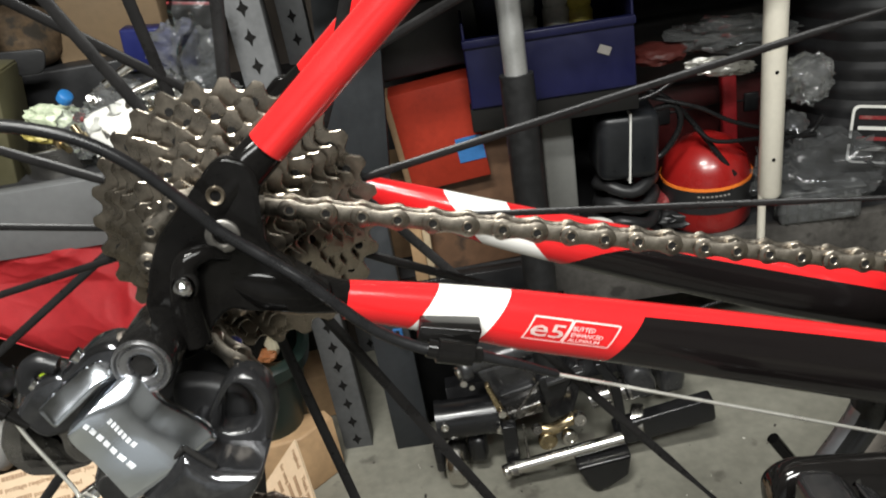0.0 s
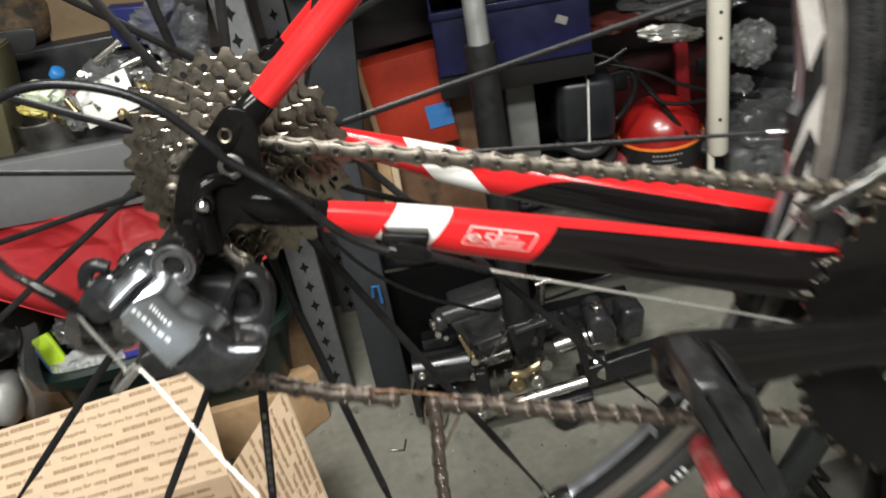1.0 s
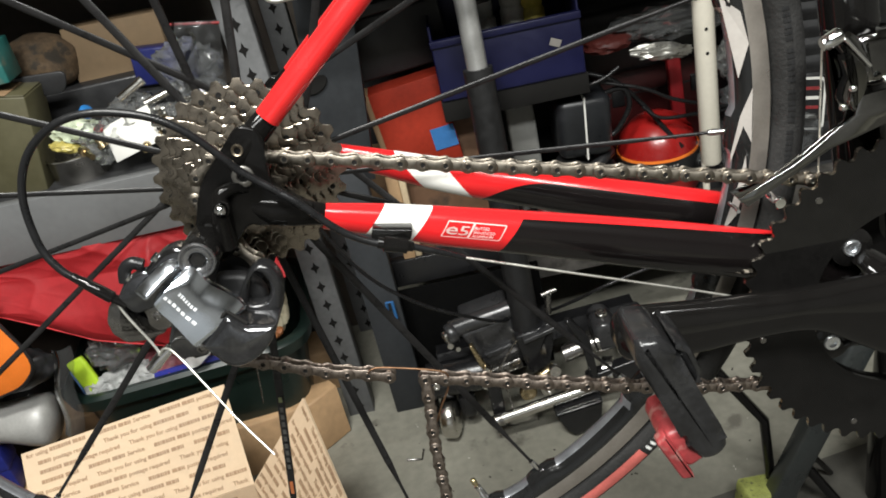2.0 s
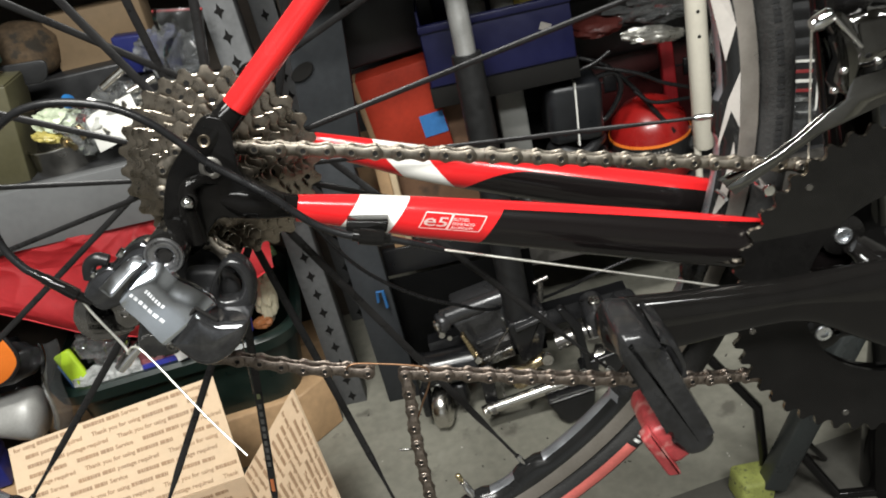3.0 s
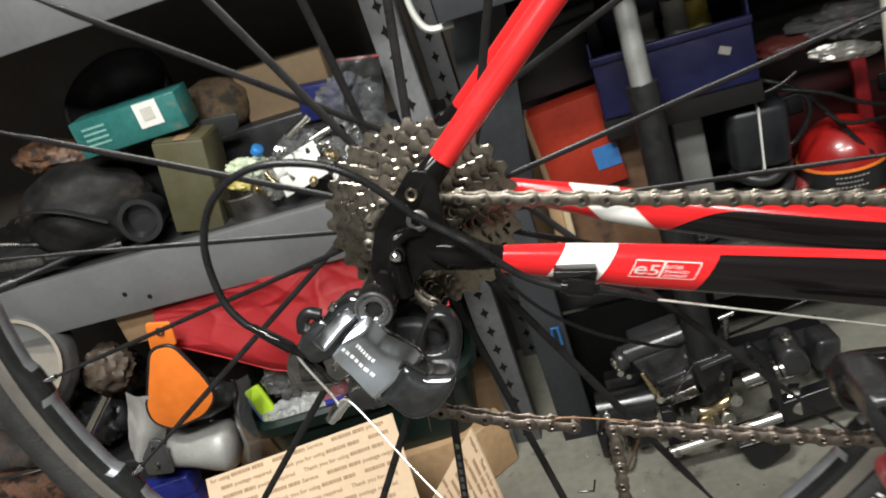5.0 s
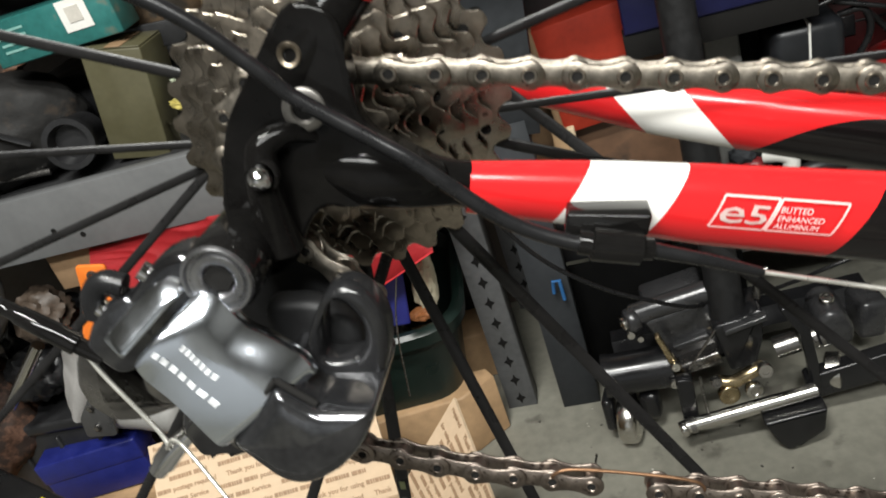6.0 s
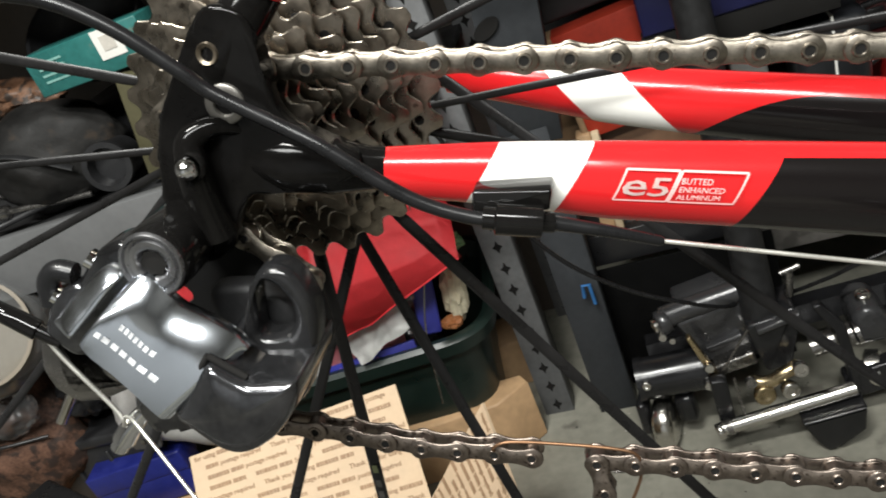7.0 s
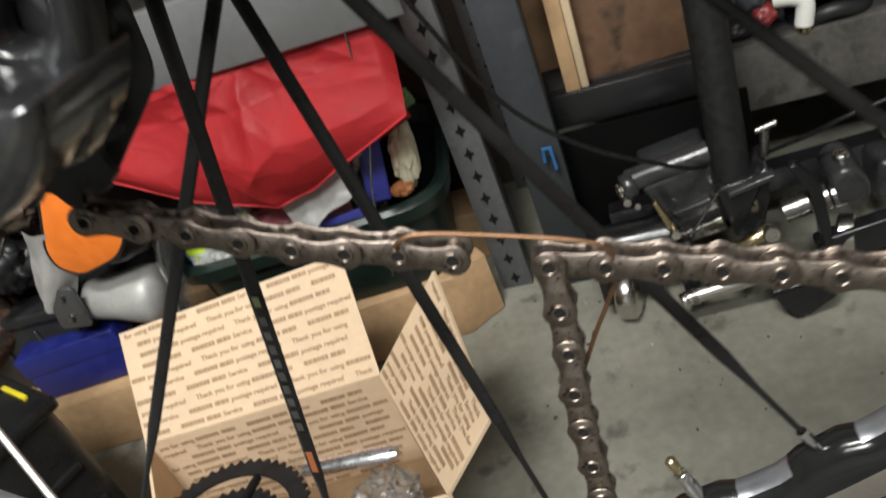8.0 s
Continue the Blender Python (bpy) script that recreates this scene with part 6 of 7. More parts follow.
def jack():
    e = empty("trolley_jack", at(0, 0, 0))
    tagged(e, "dark grey trolley jack with a black padded handle on the floor", "jack")

    def bar(name, a, b, r, material, label, seg=20, flat=None):
        part(name, tube(bmesh.new(), [a, b], r, seg, flat), material, e, label)

    def boss(name, p, ax, r, L, material, label):
        part(name, lathe(bmesh.new(), [(0, 0), (0, r * 0.94), (L * 0.08, r), (L * 0.85, r), (L, r * 0.86), (L, r * 0.5), (L * 0.9, r * 0.42), (L * 0.9, 0)], p, ax, 26), material, e, label)

    def plate(name, pts, y0, y1, material, label, r=0.006, bev=0.003):
        part(name, slab(bmesh.new(), rounded(pts, r), y0, y1, bev, 3), material, e, label)

    # lift arm casting with its top roll and front face
    plate("lift_arm", [(0.066, 0.206), (0.160, 0.222), (0.172, 0.120), (0.100, 0.126)], 0.800, 0.90, M_JACK, "dark grey lift arm casting", 0.010, 0.006)
    bar("top_roll", (0.052, 0.815, 0.211), (0.162, 0.815, 0.229), 0.0165, M_JACK, "rounded top of the casting", 28)
    plate("web", [(0.100, 0.160), (0.152, 0.172), (0.158, 0.164), (0.106, 0.152)], 0.790, 0.802, M_JACK, "raised rib of the casting", 0.002, 0.002)
    plate("web", [(0.104, 0.134), (0.162, 0.148), (0.166, 0.126), (0.108, 0.116)], 0.776, 0.804, M_GREYMETAL, "bare metal edge of the casting", 0.003, 0.003)
    boss("lug", (0.060, 0.812, 0.208), (-1, -0.25, -0.10), 0.0190, 0.018, M_JACK, "round lug of the arm")
    boss("lug_cap", (0.044, 0.806, 0.206), (-1, -0.35, -0.10), 0.0115, 0.008, M_TIN, "bright lug cap")
    for p, r in (((0.046, 0.792, 0.196), 0.0060), ((0.058, 0.790, 0.188), 0.0048)):
        boss("lug_bolt", p, (0.1, -1, 0.2), r, 0.008, M_TIN, "bright round bolt head")
    # brassy strut and the big front tube
    plate("strut", [(0.078, 0.196), (0.084, 0.198), (0.112, 0.116), (0.100, 0.112)], 0.772, 0.784, M_BRASS, "yellow zinc strut", 0.002, 0.0015)
    for p in ((0.098, 0.772, 0.142), (0.106, 0.768, 0.118), (0.092, 0.770, 0.112)):
        boss("lug_bolt", p, (0.1, -1, 0.2), 0.0070, 0.009, M_TIN, "bright round bolt head")
    bar("side_frame", (0.010, 0.92, 0.075), (0.40, 0.92, 0.10), 0.030, M_CASTBLK, "black side frame", 6)
    bar("front_tube", (0.000, 0.805, 0.116), (0.094, 0.805, 0.116), 0.0325, M_CASTBLK, "dark front tube", 36)
    bar("tube_cap", (-0.008, 0.805, 0.116), (0.002, 0.805, 0.116), 0.0345, M_CASTBLK, "rolled end of the tube", 36)
    boss("tube_plug", (0.006, 0.774, 0.128), (0, -1, 0.3), 0.0065, 0.006, M_TIN, "small bright plug")
    plate("side_plate", [(0.094, 0.128), (0.118, 0.126), (0.116, 0.022), (0.094, 0.022)], 0.752, 0.772, M_CASTBLK, "black front plate", 0.006)
    bar("thin_rod", (0.128, 0.752, 0.128), (0.130, 0.748, 0.060), 0.0022, M_GREYMETAL, "thin steel rod", 10)
    # handle yoke
    plate("yoke", [(0.158, 0.196), (0.205, 0.205), (0.228, 0.214), (0.222, 0.165), (0.210, 0.118), (0.174, 0.112)], 0.770, 0.835, M_CASTBLK, "black handle yoke", 0.008, 0.005)
    plate("yoke", [(0.172, 0.196), (0.230, 0.210), (0.231, 0.202), (0.173, 0.187)], 0.758, 0.775, M_JACK, "grey yoke lip", 0.002, 0.002)
    bar("lever", (0.161, 0.766, 0.196), (0.116, 0.760, 0.140), 0.0018, M_GREYMETAL, "thin grey lever", 10)
    # valve gear
    bm = tube(bmesh.new(), smooth_line([(0.150, 0.752, 0.116), (0.172, 0.746, 0.116), (0.194, 0.746, 0.126), (0.216, 0.752, 0.132)], 5), 0.0095, 16)
    part("valve", bm, M_BRASS, e, "yellow zinc valve gear")
    boss("valve_cam", (0.162, 0.745, 0.100), (0.1, -1, 0.1), 0.0150, 0.012, M_BRASS, "yellow zinc cam")
    boss("valve_cam", (0.196, 0.742, 0.103), (0.1, -1, 0.1), 0.0125, 0.012, M_TIN, "bright cam")
    boss("valve_nut", (0.214, 0.748, 0.130), (0.1, -1, 0.3), 0.0110, 0.014, M_TIN, "bright nut")
    boss("valve_nut", (0.148, 0.748, 0.122), (0.1, -1, 0.3), 0.0080, 0.012, M_GREYMETAL, "grey nut")
    # rear linkage
    plate("side_plate", [(0.246, 0.214), (0.258, 0.216), (0.284, 0.172), (0.290, 0.110), (0.288, 0.045), (0.276, 0.045), (0.276, 0.108), (0.270, 0.165)], 0.760, 0.776, M_CASTBLK, "black bent rear bar", 0.006)
    bar("axle_rod", (0.240, 0.790, 0.126), (0.272, 0.790, 0.133), 0.0160, M_GREYMETAL, "grey axle rod", 28)
    for x in (0.290, 0.299):
        bar("axle_ring", (x, 0.785, 0.140), (x + 0.005, 0.785, 0.141), 0.0175, M_GREYMETAL, "grey ring", 24)
    bm = slab(bmesh.new(), rounded([(0.296, 0.170), (0.314, 0.183), (0.332, 0.178), (0.346, 0.150), (0.343, 0.122), (0.296, 0.122)], 0.010, 5), 0.775, 0.85, 0.010, 4)
    part("rear_box", bm, M_JACK, e, "dark grey rounded rear box")
    boss("box_bolt", (0.318, 0.805, 0.182), (0, -0.2, 1), 0.0100, 0.008, M_TIN, "bright bolt")
    part("rear_wheel", lathe(bmesh.new(), [(-0.012, 0.0), (-0.012, 0.022), (-0.009, 0.0275), (0.009, 0.0275), (0.012, 0.022), (0.012, 0.0)], (0.315, 0.790, 0.068), (1, -0.3, 0), 28), M_TIN, e, "worn steel rear wheel")
    part("rear_block", block(bmesh.new(), (0.042, 0.06, 0.066), pose(0.388, 0.875, 0.098, 0, 6, 8), 0.010, 3), M_JACK, e, "grey rear block")
    plate("side_plate", [(0.270, 0.082), (0.430, 0.112), (0.435, 0.066), (0.275, 0.040)], 0.765, 0.79, M_CASTBLK, "black rear frame", 0.008)
    # low bright rod, its beam and the foot
    bar("lower_rod", (0.094, 0.740, 0.051), (0.280, 0.740, 0.082), 0.0105, M_TIN, "bright lower rod", 28)
    bar("rod_collar", (0.102, 0.740, 0.0523), (0.110, 0.740, 0.0537), 0.0125, M_GREYMETAL, "grey rod collar", 24)
    boss("rod_end", (0.096, 0.738, 0.051), (-1, -0.2, -0.15), 0.0118, 0.010, M_TIN, "bright rod end")
    part("caster", lathe(bmesh.new(), [(-0.016, 0.0), (-0.016, 0.026), (-0.013, 0.036), (-0.009, 0.0395), (0.009, 0.0395), (0.013, 0.036), (0.016, 0.026), (0.016, 0.0)], (0.016, 0.790, 0.0398), (1, -0.22, 0), 36), M_TIN, e, "worn steel caster wheel")
    part("caster", lathe(bmesh.new(), [(-0.014, 0.0), (-0.014, 0.026), (-0.011, 0.0335), (0.011, 0.0335), (0.014, 0.026), (0.014, 0.0)], (0.02, 0.98, 0.0338), (1, -0.22, 0), 28), M_TIN, e, "worn steel caster wheel")
    part("caster_fork", block(bmesh.new(), (0.016, 0.040, 0.060), pose(-0.010, 0.795, 0.060, 0, 0, -12), 0.006), M_CASTBLK, e, "black caster fork")
    part("caster_fork", block(bmesh.new(), (0.030, 0.030, 0.050), pose(0.052, 0.800, 0.056, 0, 0, -12), 0.008), M_CASTBLK, e, "black caster fork")
    bm = slab(bmesh.new(), rounded([(0.200, 0.058), (0.286, 0.070), (0.280, 0.030), (0.240, 0.006), (0.228, 0.002), (0.216, 0.024)], 0.004), 0.712, 0.748, 0.004, 3)
    part("foot", bm, M_CASTBLK, e, "black wedge-shaped foot")
    # handle: padded below, bright above
    a, b, c = Vector((0.1845, 0.80, 0.190)), Vector((0.1880, 0.848, 0.655)), Vector((0.1895, 0.885, 1.10))
    part("handle_pad", tube(bmesh.new(), [a, b], [0.0245, 0.0235], 24), M_RUB, e, "black foam pad on the handle")
    part("handle_collar", tube(bmesh.new(), [a - Vector((0, 0.0005, 0.006)), a + Vector((0, 0, 0.001))], 0.0285, 24), M_TIN, e, "bright collar")
    part("handle_tube", tube(bmesh.new(), [b, c], 0.0165, 20), mat("galvanised_tube", (0.48, 0.48, 0.47), 0.38, 0.7, 0.12, 30), e, "bright handle tube")
    part("t_handle", tube(bmesh.new(), [(0.226, 0.80, 0.214), (0.231, 0.80, 0.252)], 0.006, 10), M_GREYMETAL, e, "small bright lever")
    part("t_handle", tube(bmesh.new(), [(0.220, 0.80, 0.252), (0.246, 0.80, 0.258)], 0.0042, 10), M_GREYMETAL, e, "small bright lever")


def right_clutter():
    pole = thing("white_pole", tube(bmesh.new(), [(0.5592, 0.897, 0.384), (0.5592, 0.897, 0.388), (0.5592, 0.897, 0.7), (0.5592, 0.897, 1.3)], [0.0150, 0.0172, 0.0172, 0.0172], 24), M_CREAM, "cream-painted round steel pole with rust marks", "pole")
    part("thin_rod", tube(bmesh.new(), [(0.5480, 0.897, 0.298), (0.5480, 0.897, 0.388)], 0.0062, 14), M_CREAM, pole, "thin cream rod below the pole")
    for z in (0.625, 0.585, 0.45):
        part("screw", lathe(bmesh.new(), [(0, 0.003), (0.001, 0.0022), (0.001, 0)], (0.557, 0.8798, z), seg=10), M_HOLE, pole, "dark screw hole")
    # orange-red carton with a blue corner
    e = thing("carton", block(bmesh.new(), (0.128, 0.05, 0.165), None, 0.002), M_CARDRED, "orange-red carton with a blue square, on the shelf", "carton", m=at(0.070, 0.995, 0.536, 0, -5, 0))
    part("blue_square", block(bmesh.new(), (0.042, 0.002, 0.040), Matrix.Translation((0.042, -0.0262, -0.030)), 0), M_LABELBLUE, e, "blue printed square")
    part("edge", block(bmesh.new(), (0.010, 0.052, 0.167), Matrix.Translation((-0.067, -0.003, 0)), 0.002), M_KRAFTD, e, "brown worn edge")
    db = thing("dark_box", block(bmesh.new(), (0.20, 0.16, 0.11), None, 0.006), M_BLKPL, "black box with a lid on top of the carton", "box", m=at(0.05, 1.09, 0.682, 0, -3, 4))
    part("lid", block(bmesh.new(), (0.206, 0.166, 0.022), Matrix.Translation((0, 0, 0.064)), 0.005), M_BLKPL, db, "black lid")
    thing("support_box", block(bmesh.new(), (0.22, 0.14, 0.155), None, 0.004), M_KRAFTD, "brown cardboard box on the low shelf", "box", m=at(0.05, 1.115, 0.369, 0, 0, 0))
    # blue open bin with jars
    e = empty("open_bin", at(0.249, 1.0, 0.583, 0, 0, -2))
    tagged(e, "blue plastic open-front bin with jars", "bin")
    for nm, size, p in (("front", (0.243, 0.004, 0.096), (0, -0.07, 0.050)), ("back", (0.243, 0.004, 0.15), (0, 0.09, 0.075)), ("side", (0.004, 0.16, 0.13), (-0.1205, 0.01, 0.065)), ("side", (0.004, 0.16, 0.13), (0.1205, 0.01, 0.065)), ("bottom", (0.243, 0.16, 0.004), (0, 0.01, 0.002)), ("lip", (0.248, 0.012, 0.012), (0, -0.072, 0.100))):
        part(nm, block(bmesh.new(), size, Matrix.Translation(p), 0.0015), M_BLUE, e, "blue plastic " + nm)
    part("label_tag", block(bmesh.new(), (0.018, 0.002, 0.012), pose(0.078, -0.0735, 0.062, 0, 25, 0), 0), M_DECAL, e, "small white tag")
    # support board, thickened and blackened to paint the shadow under the bin
    part("bin_shadow_board", block(bmesh.new(), (0.25, 0.16, 0.036), Matrix.Translation((0, 0.012, -0.0185)), 0.001), M_HOLE, e, "board made black for the shadow under the bin")
    for x, m, c, h in ((0.272, mat("dull_white_jar", (0.34, 0.33, 0.30), 0.4, 0, 0.25, 40), "dull white plastic jar in the blue bin", 0.14), (0.306, mat("yellow_label", (0.42, 0.34, 0.06), 0.5, 0, 0.3, 50), "yellow labelled jar in the blue bin", 0.13), (0.222, mat("dull_clear_jar", (0.2, 0.2, 0.19), 0.3), "dull clear jar in the blue bin", 0.13)):
        thing("jar", lathe(bmesh.new(), [(0, 0), (0, 0.020), (h * 0.75, 0.021), (h * 0.8, 0.017), (h * 0.82, 0.019), (h, 0.019), (h, 0)], (0, 0, 0), (0, 0, 1), 24), m, c, "jar", m=at(x, 1.01, 0.5875))
    # what the bin stands on
    thing("grey_case", block(bmesh.new(), (0.050, 0.09, 0.241), None, 0.004), mat("grey_case_paint", (0.17, 0.17, 0.16), 0.5, 0, 0.1, 20), "pale grey metal case standing on the shelf", "case", m=at(0.256, 1.045, 0.4125, 0, 0, 0))
    thing("battery_case", block(bmesh.new(), (0.06, 0.12, 0.24), None, 0.005), M_BLKPL, "black case standing on the shelf", "case", m=at(0.165, 1.07, 0.412))
    e = thing("charger", block(bmesh.new(), (0.098, 0.10, 0.112), None, 0.016, 3), mat("dark_blue_black_plastic", (0.010, 0.011, 0.013), 0.35, 0, 0.3, 30), "black rounded charger with a pale strap and coiled lead", "charger", m=at(0.360, 1.0, 0.474, 0, 3, 0))
    part("strap", block(bmesh.new(), (0.003, 0.104, 0.116), None, 0), M_WHITEPL, e, "thin pale strap")
    part("lead", tube(bmesh.new(), smooth_line([(0.045, -0.02, 0.05), (0.075, -0.03, 0.055), (0.083, -0.03, 0.02), (0.06, -0.03, -0.02), (0.04, -0.03, -0.03)], 6), 0.005, 8), M_HOUSE, e, "black lead")
    e = empty("charger_stand", at(0.360, 1.0, 0.353))
    tagged(e, "black coil of cable on the shelf below the charger", "cable")
    for k in range(4):
        part("coil", tube(bmesh.new(), [(0.045 * math.cos(a), 0.04 * math.sin(a), -0.05 + 0.0325 * k + 0.006 * math.sin(3 * a + k)) for a in [2 * math.pi * q / 24 for q in range(25)]], 0.0112, 8), M_BLKPL, e, "black coiled cable")
    # red round can
    e = thing("fuel_can", lathe(bmesh.new(), [(0, 0), (0, 0.066), (0.01, 0.073), (0.085, 0.0745), (0.115, 0.066), (0.140, 0.044), (0.150, 0.024), (0.154, 0.0)], (0, 0, 0), (0, 0, 1), 44), M_JUG, "red rounded can with a black label", "can", m=at(0.503, 1.03, 0.2915))
    part("label", lathe(bmesh.new(), [(0.040, 0.0740), (0.040, 0.0752), (0.082, 0.0760), (0.082, 0.0748)], (0, 0, 0), (0, 0, 1), 44), M_BLKPL, e, "black printed label")
    part("label_edge", lathe(bmesh.new(), [(0.082, 0.0748), (0.082, 0.0760), (0.087, 0.0758), (0.087, 0.0742)], (0, 0, 0), (0, 0, 1), 40), M_ORANGE, e, "orange line of the label")
    for k, w in enumerate((0.9, 0.7, 0.85)):
        bm = bmesh.new()
        for q in range(8):
            a0 = math.pi * 1.35 + q * 0.1 * w
            p = [(0.0764 * math.cos(a), 0.0764 * math.sin(a), z) for a, z in ((a0, 0.075 - k * 0.009), (a0 + 0.06 * w, 0.075 - k * 0.009), (a0 + 0.06 * w, 0.072 - k * 0.009), (a0, 0.072 - k * 0.009))]
            bm.faces.new([bm.verts.new(v) for v in p])
        part("print_bar", bm, mat("grey_print", (0.3, 0.28, 0.26), 0.5), e, "grey print")
    part("hose", tube(bmesh.new(), smooth_line([(0.028, -0.062, 0.10), (0.005, -0.052, 0.135), (-0.038, -0.040, 0.200), (-0.075, -0.03, 0.240), (-0.119, -0.02, 0.262)], 8), 0.0045, 10), M_HOUSE, e, "thin black hose")
    for k, pts in enumerate(([(0.40, 0.97, 0.545), (0.47, 0.96, 0.520), (0.53, 0.96, 0.485), (0.64, 0.97, 0.445), (0.67, 0.97, 0.47)], [(0.47, 0.98, 0.480), (0.50, 0.97, 0.455), (0.57, 0.97, 0.448), (0.66, 0.97, 0.44)], [(0.36, 0.96, 0.545), (0.40, 0.955, 0.555), (0.43, 0.955, 0.57)])):
        thing("cable", tube(bmesh.new(), smooth_line(pts, 8), 0.0036, 8), M_HOUSE, "thin black cable draped over the clutter", "cable")
    thing("foil_strip", crumple(bmesh.new(), (0.062, 0.014, 0.017), 141, 0.20, 3.5), mat("pale_foil", (0.42, 0.41, 0.375), 0.3, 0.6, 0.3, 60), "crumpled pale foil strip inside the clear bag", "foil", m=at(0.515, 1.0, 0.566, 0, 9, 0))
    thing("plastic_bag", crumple(bmesh.new(), (0.045, 0.03, 0.045), 142, 0.2, 3), M_FILM, "clear plastic bag hanging beside the pole", "bag", m=at(0.645, 0.98, 0.53))
    thing("red_rail", block(bmesh.new(), (0.026, 0.02, 0.16), None, 0.004), mat("dull_red_rail", (0.30, 0.014, 0.018), 0.45, 0, 0.2, 30), "dull red upright behind the pole", "rail", m=at(0.572, 1.12, 0.45, 0, -2, 0))
    e = empty("clear_tray", at(0.667, 0.965, 0.2925, 0, 0, -4))
    tagged(e, "clear ribbed plastic tray on the low shelf edge", "tray")
    part("tray_wall", block(bmesh.new(), (0.13, 0.04, 0.055), Matrix.Translation((0, 0, 0.028)), 0.006, 2), M_FILM, e, "clear plastic wall")
    for k in range(7):
        part("rib", block(bmesh.new(), (0.004, 0.004, 0.05), Matrix.Translation((-0.054 + k * 0.018, -0.021, 0.028)), 0.0012, 1), M_FILM, e, "clear rib")
    part("tray_rim", block(bmesh.new(), (0.136, 0.046, 0.004), Matrix.Translation((0, 0, 0.058)), 0.0015, 1), M_FILM, e, "clear rim")
    rc = thing("red_case", block(bmesh.new(), (0.27, 0.14, 0.20), None, 0.012), mat("dark_red_plastic", (0.045, 0.006, 0.006), 0.4, 0, 0.3, 20), "dark red plastic case on the shelf", "case", m=at(0.55, 1.24, 0.391))
    part("lid_seam", block(bmesh.new(), (0.272, 0.142, 0.004), Matrix.Translation((0, 0, 0.045)), 0.001, 1), M_BLKPL, rc, "dark seam under the lid")
    for x in (-0.08, 0.08):
        part("latch", block(bmesh.new(), (0.026, 0.006, 0.034), Matrix.Translation((x, -0.072, 0.042)), 0.002, 2), M_BLKPL, rc, "black latch")
    bc = thing("black_case", block(bmesh.new(), (0.30, 0.16, 0.13), None, 0.012), M_BLKPL, "black tool case stacked on the red one", "case", m=at(0.52, 1.22, 0.556))
    part("lid_seam", block(bmesh.new(), (0.302, 0.162, 0.004), Matrix.Translation((0, 0, 0.020)), 0.001, 1), M_RUB, bc, "dark seam under the lid")
    part("handle", tube(bmesh.new(), smooth_line([(-0.05, -0.080, 0.0), (-0.045, -0.098, 0.0), (0.045, -0.098, 0.0), (0.05, -0.080, 0.0)], 4), 0.006, 10), M_RUB, bc, "black grip")
    thing("plastic_bag", crumple(bmesh.new(), (0.12, 0.05, 0.032), 41), M_FILM, "clear plastic bag lying on the clutter", "bag", m=at(0.55, 1.05, 0.60, 0, 3, 0))
    thing("red_packet", crumple(bmesh.new(), (0.05, 0.04, 0.018), 43, 0.1), mat("dull_red_packet", (0.09, 0.018, 0.014), 0.5, 0, 0.3, 40), "dull red packet beside the clear bag", "packet", m=at(0.43, 1.04, 0.59))
    sb = thing("plastic_bag", crumple(bmesh.new(), (0.13, 0.06, 0.075), 44), M_FILM2, "smoky plastic bag on the low shelf", "bag", m=at(0.68, 0.99, 0.37))
    part("twisted_neck", crumple(bmesh.new(), (0.024, 0.018, 0.030), 45, 0.25, 3.0, 3), M_FILM2, sb, "gathered neck of the bag", m=at(-0.05, -0.01, 0.085, 0, -18, 0))
    # ribbed black drum
    prof = [(0, 0), (0, 0.145)]
    for k in range(16):
        prof += [(0.02 + k * 0.032, 0.150), (0.03 + k * 0.032, 0.156), (0.042 + k * 0.032, 0.156), (0.050 + k * 0.032, 0.150)]
    prof += [(0.55, 0.15), (0.55, 0)]
    e = thing("black_drum", lathe(bmesh.new(), prof, (0, 0, 0), (0, 0, 1), 48), M_BLKPL, "black ribbed plastic drum with a sticker", "drum", m=at(0.82, 1.13, 0.2915))
    bm = slab(bmesh.new(), rounded([(-0.036, -0.05), (0.036, -0.05), (0.036, 0.05), (-0.036, 0.05)], 0.012), -0.002, 0.0, 0)
    st = part("sticker", bm, M_WHITEPL, e, "white-rimmed sticker", m=at(-0.06, -0.1465, 0.125, 0, 3, -22))
    part("sticker_field", slab(bmesh.new(), rounded([(-0.032, -0.046), (0.032, -0.046), (0.032, 0.046), (-0.032, 0.046)], 0.010), -0.0026, -0.0021), M_BLKPL, st, "black field")
    for k in range(4):
        part("print_bar", block(bmesh.new(), (0.05, 0.0006, 0.006), Matrix.Translation((0, -0.0031, 0.03 - k * 0.018)), 0), M_REDPL if k % 2 == 0 else M_WHITEPL, st, "print")
    # low shelf: plywood, strip of timber, pipe elbow
    pp = thing("plywood_panel", block(bmesh.new(), (0.19, 0.012, 0.24), None, 0.001), M_BROWNBOARD, "stained brown plywood panel standing on the low shelf", "panel", m=at(0.105, 1.0, 0.411, -4, -2, 0))
    part("ply_edge", block(bmesh.new(), (0.19, 0.0125, 0.004), Matrix.Translation((0, 0, 0.1215)), 0.0008, 1), M_WOOD, pp, "paler sawn ply edge")
    e = empty("timber_offcut", at(0.004, 0.972, 0.377, 0, 1, 0))
    tagged(e, "pale timber offcut leaning on the low shelf", "timber")
    part("board", block(bmesh.new(), (0.022, 0.03, 0.17), None, 0.002), M_WOOD, e, "brown face")
    part("edge", block(bmesh.new(), (0.012, 0.026, 0.168), Matrix.Translation((0.0175, -0.001, 0)), 0.002), mat("pale_timber", (0.55, 0.43, 0.28), 0.65, 0, 0.15, 30), e, "pale sawn edge")
